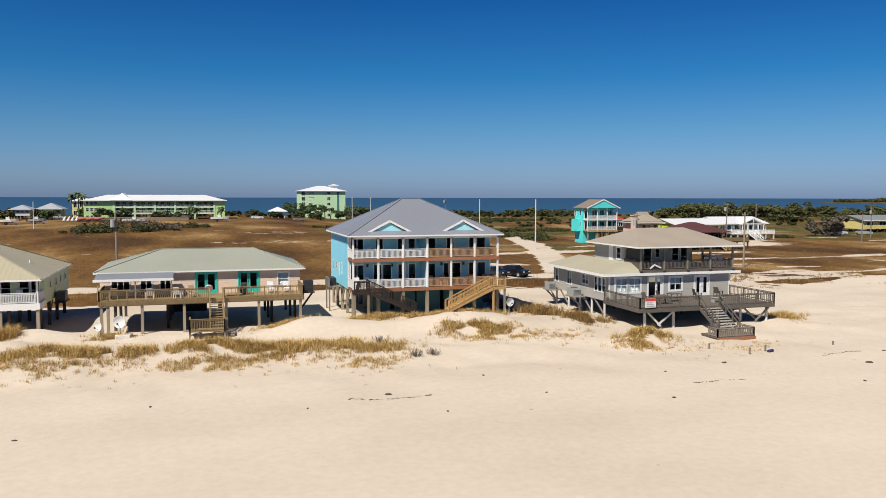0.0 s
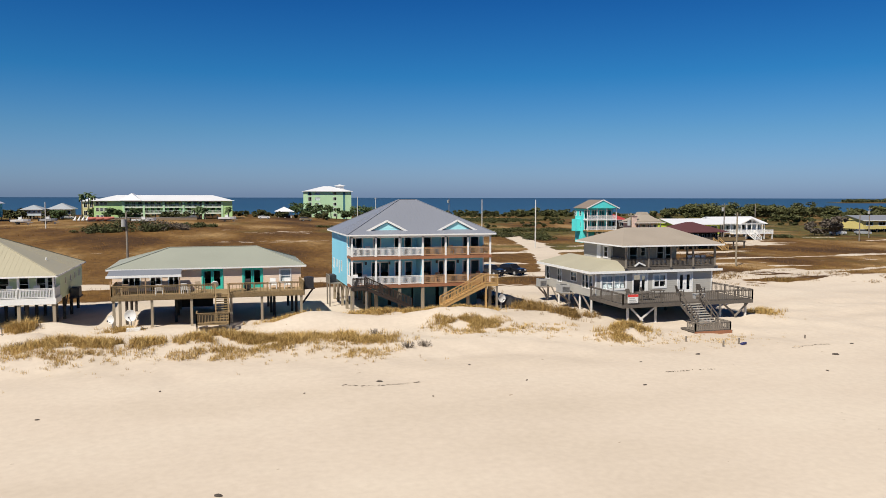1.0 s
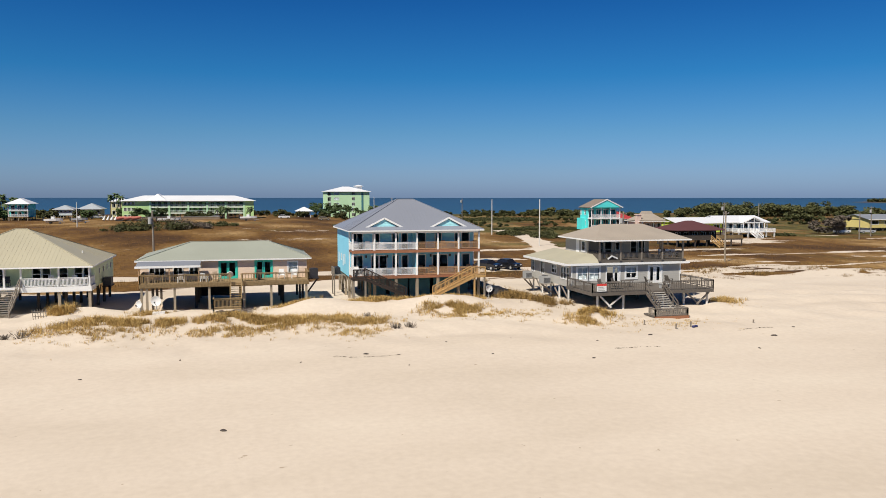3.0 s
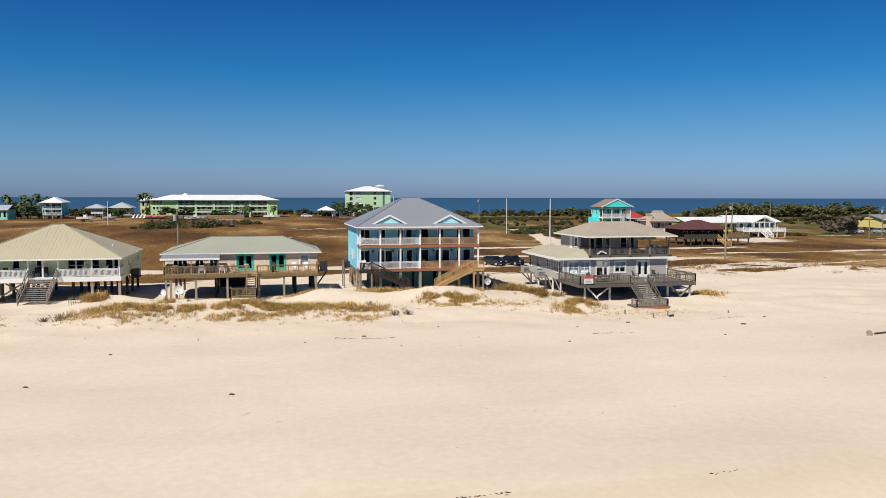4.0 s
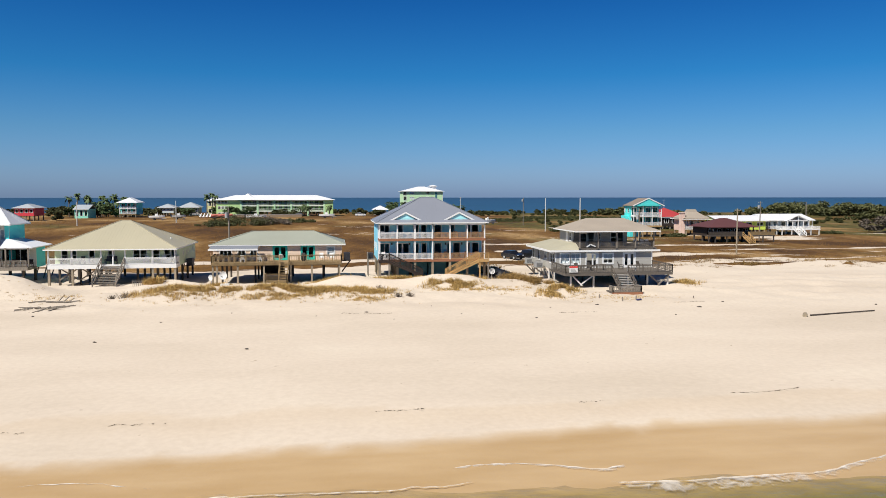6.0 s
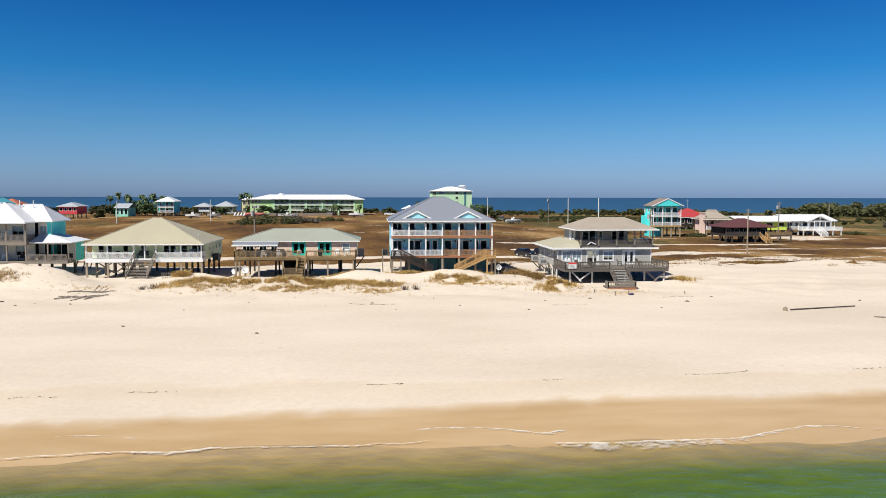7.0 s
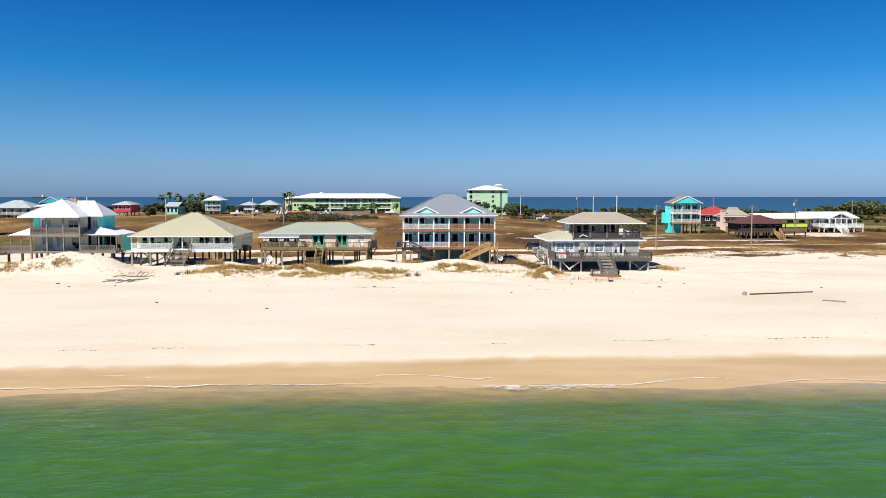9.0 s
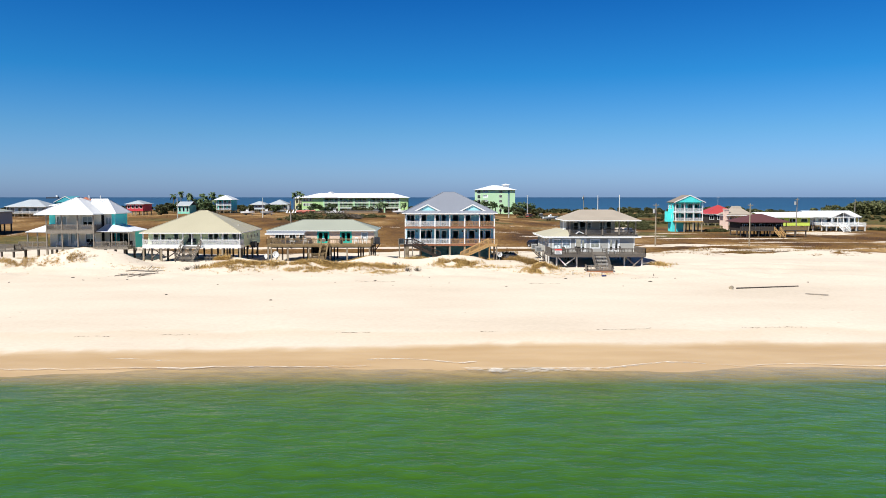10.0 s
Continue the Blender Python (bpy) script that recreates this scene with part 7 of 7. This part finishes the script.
def deck_chair(x, y, z, turn, material, label, group="deck chairs"):
    r = thing("deck_chair", label, "chair", (x, y, z), turn, group)
    part("seat", boxes((x - 0.27, x + 0.27, y - 0.28, y + 0.22, z + 0.36, z + 0.41)), material, r)
    part("backrest", bar(bmesh.new(), (x, y + 0.22, z + 0.38), (x, y + 0.42, z + 0.98), 0.52, 0.05), material, r)
    for s in (-1, 1):
        part("armrest", boxes((x + s * 0.31 - 0.05, x + s * 0.31 + 0.05, y - 0.3, y + 0.3, z + 0.58, z + 0.62)), material, r)
        for d in (-0.26, 0.24):
            part("leg", boxes((x + s * 0.3 - 0.03, x + s * 0.3 + 0.03, y + d - 0.03, y + d + 0.03, z, z + 0.58)), material, r)
    return r


def deck_table(x, y, z, w, d, material, label):
    r = thing("deck_table", label, "table", (x, y, z))
    part("tabletop", boxes((x - w / 2, x + w / 2, y - d / 2, y + d / 2, z + 0.7, z + 0.75)), material, r)
    for sx in (-1, 1):
        for sy in (-1, 1):
            part("leg", boxes((x + sx * (w / 2 - 0.1) - 0.03, x + sx * (w / 2 - 0.1) + 0.03, y + sy * (d / 2 - 0.1) - 0.03, y + sy * (d / 2 - 0.1) + 0.03, z, z + 0.7)), material, r)
    return r


# peach bungalow deck
for x, y, t, m, l in ((-7.4, 70.6, 200, TAN_PLASTIC, "tan plastic deck chair under the patio cover"), (-4.4, 69.6, 175, PLASTIC, "white plastic deck chair by the railing"), (-2.2, 69.8, 160, PLASTIC, "white plastic deck chair by the railing"), (5.6, 71.6, 0, PLASTIC, "white slatted garden chair before the wall"), (6.95, 71.6, 0, PLASTIC, "white slatted garden chair before the wall"), (-1.0, 70.6, 30, TAN_PLASTIC, "tan deck chair beside the table")):
    deck_chair(x, y, 3.2, t, m, l)
deck_table(-7.9, 71.4, 3.2, 0.7, 0.7, DARK, "small dark side table on the deck")
deck_table(2.1, 70.4, 3.2, 1.5, 0.8, TAN_WOOD, "wooden picnic table on the deck")
lounger = thing("tilted_table", "pale round table tipped on edge against the door", "table", (0.3, 71.6, 3.2))
part("tabletop", rod(bmesh.new(), (0.3, 71.55, 3.75), (0.3, 71.65, 3.8), 0.34, n=18), PLASTIC, lounger)
part("leg", bar(bmesh.new(), (0.3, 71.66, 3.75), (0.3, 72.2, 3.25), 0.06), PLASTIC, lounger)
grill = thing("covered_grill", "black barbecue grill under a fitted cover on the deck", "grill", (3.25, 71.0, 3.2))
bm = boxes((2.95, 3.55, 70.7, 71.3, 3.22, 4.05))
bmesh.ops.bevel(bm, geom=bm.edges[:], offset=0.12, segments=2, affect="EDGES")
part("cover", bm, BLACK_TARP, grill)
part("hood", rod(bmesh.new(), (3.0, 71.0, 4.0), (3.5, 71.0, 4.0), 0.3, n=12), BLACK_TARP, grill)


def cooling_unit(x0, x1, y0, y1, z0, z1, material, label):
    r = thing("cooling_unit", label, "air conditioner", ((x0 + x1) / 2, (y0 + y1) / 2, z0))
    part("case", boxes((x0, x1, y0, y1, z0, z1)), material, r)
    part("fan_grille", rod(bmesh.new(), ((x0 + x1) / 2, (y0 + y1) / 2, z1), ((x0 + x1) / 2, (y0 + y1) / 2, z1 + 0.03), min(x1 - x0, y1 - y0) * 0.42, n=16), DARK, r)
    part("louvre_panel", boxes(*[(x0 + 0.05, x1 - 0.05, y0 - 0.012, y0, z0 + 0.1 + 0.11 * k, z0 + 0.15 + 0.11 * k) for k in range(int((z1 - z0 - 0.15) / 0.11))]), DARK, r, kind="stuff")
    return r


cooling_unit(8.55, 9.4, 71.4, 72.3, 3.2, 4.2, DARK, "dark air conditioner on a bracket shelf")
cooling_unit(-13.05, -12.25, 78.2, 79.6, 2.25, 3.1, DARK, "dark air conditioner on a shelf beside the cottage")
cooling_unit(34.6, 35.5, 69.6, 71.0, 2.05, 2.85, GREY_METAL_BOX, "rusty tan-grey air conditioner on a side shelf")
cooling_unit(34.7, 35.5, 75.4, 76.5, 2.05, 2.85, GREY_METAL_BOX, "grey air conditioner on a side shelf")
cooling_unit(12.2, 12.95, 80.4, 81.2, 2.62, 3.4, DARK, "dark air conditioner on the duplex side platform")
cooling_unit(12.2, 12.95, 81.4, 82.2, 2.62, 3.4, DARK, "dark air conditioner on the duplex side platform")


def dish(x, y, z, r_, turn, label):
    """A satellite dish on a short post: shallow bowl, arm, receiver."""
    ob = thing("satellite_dish", label, "satellite dish", (x, y, gz(x, y)), turn, "satellite dishes")
    bm = bmesh.new()
    rings = []
    for k in range(4):
        q = r_ * k / 3
        rings.append([bm.verts.new((x + q * math.cos(6.2832 * i / 16), y + 0.28 * (q / r_) ** 2 * -r_ + 0.1, z + q * math.sin(6.2832 * i / 16))) for i in range(16)] if k else [bm.verts.new((x, y + 0.1, z))])
    for i in range(16):
        bm.faces.new((rings[0][0], rings[1][i], rings[1][(i + 1) % 16]))
        for k in (1, 2):
            bm.faces.new((rings[k][i], rings[k + 1][i], rings[k + 1][(i + 1) % 16], rings[k][(i + 1) % 16]))
    solid(bm, 0.03)
    part("bowl", bm, PLASTIC, ob)
    part("mast", rod(bmesh.new(), (x, y + 0.2, gz(x, y) - 0.2), (x, y + 0.2, z), 0.045), SILVER, ob)
    part("arm", bar(bmesh.new(), (x, y + 0.1, z - r_ * 0.9), (x, y - r_ * 0.9, z - 0.1), 0.03), DARK, ob)
    part("receiver", boxes((x - 0.06, x + 0.06, y - r_ * 0.95, y - r_ * 0.8, z - 0.16, z - 0.02)), DARK, ob)
    return ob


dish(-6.65, 67.6, 1.75, 0.5, -12, "large white satellite dish on a post before the deck")
dish(-8.25, 67.8, 1.45, 0.38, -40, "smaller white satellite dish on a post")
dish(29.0, 72.2, 1.35, 0.42, 10, "white satellite dish beside the duplex stair")
cone_box = thing("propped_board", "pale sloping board and crate below the dishes", "board", (-6.2, 67.4, gz(-6.2, 67.4)))
part("board", bar(bmesh.new(), (-6.4, 67.3, gz(-6.4, 67.3) + 0.05), (-6.1, 67.5, gz(-6.2, 67.4) + 0.85), 0.5, 0.05), TAN_PLASTIC, cone_box)
part("crate", boxes((-6.9, -5.8, 66.7, 67.2, gz(-6.3, 67) - 0.05, gz(-6.3, 67) + 0.25)), PLASTIC, cone_box)

# blue duplex porches
for x, z, m, l in ((14.1, 2.95, PLASTIC, "white plastic porch chair on the duplex"), (15.1, 2.95, PLASTIC, "white plastic porch chair on the duplex"), (14.0, 5.85, PLASTIC, "white plastic porch chair on the upper porch"), (15.4, 5.85, PLASTIC, "white plastic porch chair on the upper porch"), (21.6, 2.95, TAN_WOOD, "tan wooden porch chair"), (22.9, 2.95, TAN_WOOD, "tan wooden porch chair"), (25.9, 2.95, TAN_WOOD, "tan wooden porch chair"), (27.4, 2.95, TAN_WOOD, "tan wooden porch chair"), (24.3, 5.85, TAN_PLASTIC, "tan porch chair on the upper porch")):
    deck_chair(x, 74.9, z, 0, m, l, "porch chairs of the duplex")
deck_table(17.6, 74.7, 2.95, 1.8, 0.8, PLASTIC, "long white table on the porch")
deck_table(22.2, 74.8, 2.95, 0.7, 0.6, TAN_WOOD, "small wooden porch table")
board = thing("black_surfboard", "black beach toy leaning on the stair rail", "board", (14.0, 72.9, 2.95))
part("blade", bar(bmesh.new(), (13.7, 72.9, 2.95), (13.9, 72.9, 3.8), 0.12, 0.3), DARK, board)

# grey house
for x, y, z in ((37.8, 61.5, 2.3), (39.9, 62.5, 2.3), (44.0, 62.8, 2.3), (46.9, 63.6, 2.3)):
    deck_chair(x, y, z, 10 * x, GREY_DECK, "weathered grey wooden deck chair", "weathered deck chairs")
deck_table(38.9, 60.9, 2.3, 1.6, 0.9, GREY_DECK, "weathered grey picnic table on the deck")
deck_table(41.0, 62.0, 2.3, 1.2, 0.8, GREY_DECK, "weathered grey deck table")
for x in (47.2, 48.1, 48.8):
    deck_chair(x, 65.6, 4.98, 0, PLASTIC, "white plastic chair on the upper porch", "upper porch chairs")
deck_table(47.9, 66.3, 4.98, 0.9, 0.8, PLASTIC, "white round-edged porch table")
parasol = thing("folded_parasol", "folded white sheet leaning on the upper porch rail", "parasol", (40.5, 64.6, 4.98))
part("cloth", bar(bmesh.new(), (40.0, 64.56, 5.1), (40.5, 64.56, 5.45), 0.06, 0.14), PLASTIC, parasol)
part("fold", bar(bmesh.new(), (40.5, 64.56, 5.45), (41.2, 64.56, 5.15), 0.06, 0.14), PLASTIC, parasol)
sign = thing("deck_sign", "white sign with a red header on the deck railing", "sign", (36.4, 58.5, 2.35))
part("panel", boxes((35.8, 36.85, 58.5, 58.54, 2.42, 3.2)), PLASTIC, sign)
part("header", boxes((35.8, 36.85, 58.485, 58.498, 2.98, 3.2)), SIGN_RED, sign)
for k in range(3):
    part("line_of_print", boxes((35.95, 36.7 - 0.1 * k, 58.488, 58.498, 2.5 + 0.15 * k, 2.57 + 0.15 * k)), GREY_METAL_BOX, sign)
bench = thing("porch_bench", "pale grey bench at the head of the stair", "bench", (44.6, 60.5, 2.3))
part("seat", boxes((44.0, 45.2, 60.3, 60.8, 2.7, 2.76)), GREY_METAL_BOX, bench)
for x in (44.05, 45.05):
    part("leg", boxes((x, x + 0.1, 60.35, 60.75, 2.3, 2.7)), GREY_METAL_BOX, bench)

# green cottage porch and the white-roofed house
for x in (-22.0, -21.2, -17.2, -15.0, -27.5, -25.2):
    deck_chair(x, 73.2, 2.95, 0, DARK if x < -20 else PLASTIC, "dark porch rocking chair" if x < -20 else "white chair on the cottage porch", "cottage porch chairs")
for x in (-40.2, -37.8, -35.4, -32.9, -31.2, -29.2):
    deck_chair(17.75 + (x - 17.75) * 1.078, 76.7, 2.376, 0, DARK_WOOD if x > -36 else PLASTIC, "porch chair on the weathered deck", "deck chairs of the white-roofed house")

# covered boat beside the duplex
z = gz(30.4, 74.2)
skiff = thing("tarped_skiff", "small skiff under a black tarpaulin beside the duplex", "boat", (30.4, 74.2, z))
bm = bmesh.new()
rows = []
for f, w, h in ((0, 0.3, 0.5), (0.2, 0.85, 1.0), (0.5, 0.95, 1.15), (0.8, 0.7, 0.9), (1, 0.08, 0.75)):
    px = 28.9 + 3.4 * f
    rows.append([bm.verts.new((px, 74.2 + w * s, z + hh)) for s, hh in ((-1, 0.35), (-0.6, h * 0.85), (0, h), (0.6, h * 0.85), (1, 0.35))])
for a, b in zip(rows, rows[1:]):
    for i in range(4):
        bm.faces.new((a[i], b[i], b[i + 1], a[i + 1]))
solid(bm, 0.04)
part("tarpaulin", bm, BLACK_TARP, skiff)
part("trailer_frame", boxes((28.8, 32.6, 73.7, 73.8, z + 0.25, z + 0.38), (28.8, 32.6, 74.6, 74.7, z + 0.25, z + 0.38)), DARK, skiff)
for s in (-0.75, 0.75):
    part("wheel", rod(bmesh.new(), (30.2, 74.2 + s - 0.08, z + 0.27), (30.2, 74.2 + s + 0.08, z + 0.27), 0.28, n=14), RUBBER, skiff)

# drift timber, stakes and litter on the beach
z = gz(57, 38.3)
log = thing("drift_pole", "long weathered pole lying half buried on the beach", "log", (58.5, 39.3, gz(58, 39)))
part("shaft", rod(bmesh.new(), (54.6, 38.5, gz(54.6, 38.5) + 0.1), (63.0, 40.3, gz(63, 40.3) + 0.1), 0.075, 0.06), DARK_SHADED_PILE, log)
stump = thing("drift_stump", "pale cut log end beside the long pole", "log", (53.9, 38.3, gz(53.9, 38.3)))
part("block", rod(bmesh.new(), (53.75, 38.1, gz(53.9, 38.3) + 0.15), (54.05, 38.55, gz(53.9, 38.3) + 0.2), 0.24, 0.22, 12), PILE, stump)
plank = thing("drift_plank", "short dark plank on the open sand", "plank", (61.6, 33.0, gz(61.6, 33)))
part("board", bar(bmesh.new(), (60.7, 33.8, gz(60.7, 33.8) + 0.06), (62.6, 32.4, gz(62.6, 32.4) + 0.1), 0.2, 0.08), OLD_WOOD, plank)
rnd = random.Random(77)
lumber = thing("broken_boardwalk", "collapsed grey boardwalk timbers half sunk in sand", "timber", (-22.5, 51.5, gz(-22.5, 51.5)))
for k in range(16):
    x, y = -22.4 + rnd.uniform(-2.2, 2.2), 51.6 + rnd.uniform(-0.8, 0.8)
    a, L = rnd.uniform(-0.35, 0.35) + (1.4 if k % 4 == 0 else 0), rnd.uniform(0.5, 1.4)
    part("timber", bar(bmesh.new(), (x - math.cos(a) * L, y - math.sin(a) * L, gz(x - math.cos(a) * L, y - math.sin(a) * L) + 0.05), (x + math.cos(a) * L, y + math.sin(a) * L, gz(x + math.cos(a) * L, y + math.sin(a) * L) + rnd.uniform(0.06, 0.2)), 0.14, 0.06), OLD_WOOD, lumber)
ramp_ = thing("fallen_walkway", "tilted piece of old walkway sticking out of the dune", "timber", (-22.0, 56.2, gz(-22, 56.2)))
for k in range(3):
    part("plank", bar(bmesh.new(), (-22.6 + 0.5 * k, 55.9, gz(-22, 56) - 0.1), (-21.9 + 0.5 * k, 56.3, gz(-22, 56) + 0.8 - 0.2 * k), 0.16, 0.06), OLD_WOOD, ramp_)
for k in range(5):
    part("plank", bar(bmesh.new(), (-25.4 + 0.9 * k, 55.6, gz(-25 + 0.9 * k, 55.6) + 0.06), (-23.8 + 0.9 * k, 56.0, gz(-23.8 + 0.9 * k, 56.0) + 0.1), 0.3, 0.06), OLD_WOOD, ramp_)
z = gz(-16.4, 65.2)
fence = thing("sand_fence", "leaning piece of slatted sand fence", "fence", (-16.4, 65.2, z))
for k in range(6):
    x = -16.95 + 0.22 * k
    part("slat", bar(bmesh.new(), (x, 65.2, gz(x, 65.2) - 0.1), (x - 0.08, 65.15, z + 0.95), 0.1, 0.03), OLD_WOOD, fence)
for zz in (0.3, 0.75):
    part("rail", bar(bmesh.new(), (-17.0, 65.17, z + zz), (-15.75, 65.17, z + zz), 0.05), OLD_WOOD, fence)
for x, y, h in ((37.2, 51.6, 0.45), (39.0, 49.2, 0.5), (40.75, 49.6, 0.5), (48.0, 50.5, 0.3)):
    s = thing("stake", "short weathered stake standing in the sand", "stake", (x, y, gz(x, y)), group="stakes in the sand")
    part("shaft", bar(bmesh.new(), (x, y, gz(x, y) - 0.2), (x + 0.03, y, gz(x, y) + h), 0.1), OLD_WOOD, s)
float_ = thing("beach_bundle", "small dark blue bundle beside a stake", "bundle", (41.0, 49.3, gz(41, 49.3)))
bm = rod(bmesh.new(), (40.7, 49.2, gz(41, 49.3) + 0.08), (41.3, 49.4, gz(41, 49.3) + 0.1), 0.13, 0.1, 10)
bmesh.ops.bevel(bm, geom=bm.edges[:], offset=0.03, segments=1, affect="EDGES")
part("bundle", bm, mat("dark_blue_cloth", (0.03, 0.035, 0.12), 0.8), float_)


def clod(x, y, s, seed, label, name="stone", material=None):
    rnd = random.Random(seed)
    bm = bmesh.new()
    bmesh.ops.create_icosphere(bm, subdivisions=2, radius=s)
    for v in bm.verts:
        v.co = Vector((v.co.x * 1.7, v.co.y, v.co.z * 0.55)) * rnd.uniform(0.75, 1.2)
    bmesh.ops.rotate(bm, verts=bm.verts, matrix=Matrix.Rotation(rnd.random() * 3, 3, "Z"))
    bmesh.ops.translate(bm, verts=bm.verts, vec=(x, y, gz(x, y) + s * 0.2))
    return solo(name, bm, material or DARK_SHADED_PILE, label, name, "debris on the open beach")


for n_, (x, y, s) in enumerate(((0.35, 29.8, 0.11), (-12.4, 34.2, 0.12), (35.5, 47.5, 0.13), (46.0, 45.0, 0.15), (10.5, 46.0, 0.12), (-9, 43.0, 0.08), (20, 44, 0.07), (27, 41, 0.09), (41.5, 41.0, 0.09), (5.5, 44.5, 0.06), (-22, 47.5, 0.12), (-30, 49.5, 0.14), (-27.5, 47.0, 0.1), (13, 42, 0.06), (-3, 47, 0.07), (-36, 45, 0.1), (50.0, 47.5, 0.1), (66, 44, 0.12), (30, 46.5, 0.08), (17.5, 48.5, 0.07))):
    clod(x, y, s, 400 + n_, "dark lump of driftwood on the open sand")

# the line of weed and shell left by the last high tide
verts, faces = [], []
rnd = random.Random(9)
for x0, x1, y0, dy, n_ in ((-5, -2, 11.2, 0.7, 26), (-12, -9, 10.6, 0.7, 18), (9.5, 12.5, 12.0, 0.7, 30), (22, 23.5, 12.2, 0.5, 10), (32, 37, 12.8, 0.7, 45), (45, 51, 13.5, 0.7, 50), (30, 34, 43.5, 0.5, 40), (8, 13, 45.3, 0.6, 50), (44, 48, 47.5, 0.5, 40), (62, 75, 17, 0.8, 80)):
    for _ in range(n_):
        x = rnd.uniform(x0, x1)
        y = y0 + 0.9 * noise.noise((x * 0.25, y0, 0)) + rnd.gauss(0, 0.1) * dy
        a, s = rnd.random() * 3.14, rnd.uniform(0.04, 0.16)
        dx, dy_ = math.cos(a) * s, math.sin(a) * s * 0.4
        z = gz(x, y)
        n = len(verts)
        verts += [(x - dx, y - dy_, z + 0.004), (x + dy_ * 0.5, y - 0.03, z + 0.035), (x + dx, y + dy_, z + 0.004), (x - dy_ * 0.5, y + 0.03, z + 0.03)]
        faces.append((n, n + 1, n + 2, n + 3))
tagged(new("wrack_line", mesh_of("wrack_line", verts, faces, mat("dark_weed", (0.09, 0.07, 0.045), 0.9, var=0.4))), "thin dark line of weed and shell on the sand", "seaweed", kind="stuff")
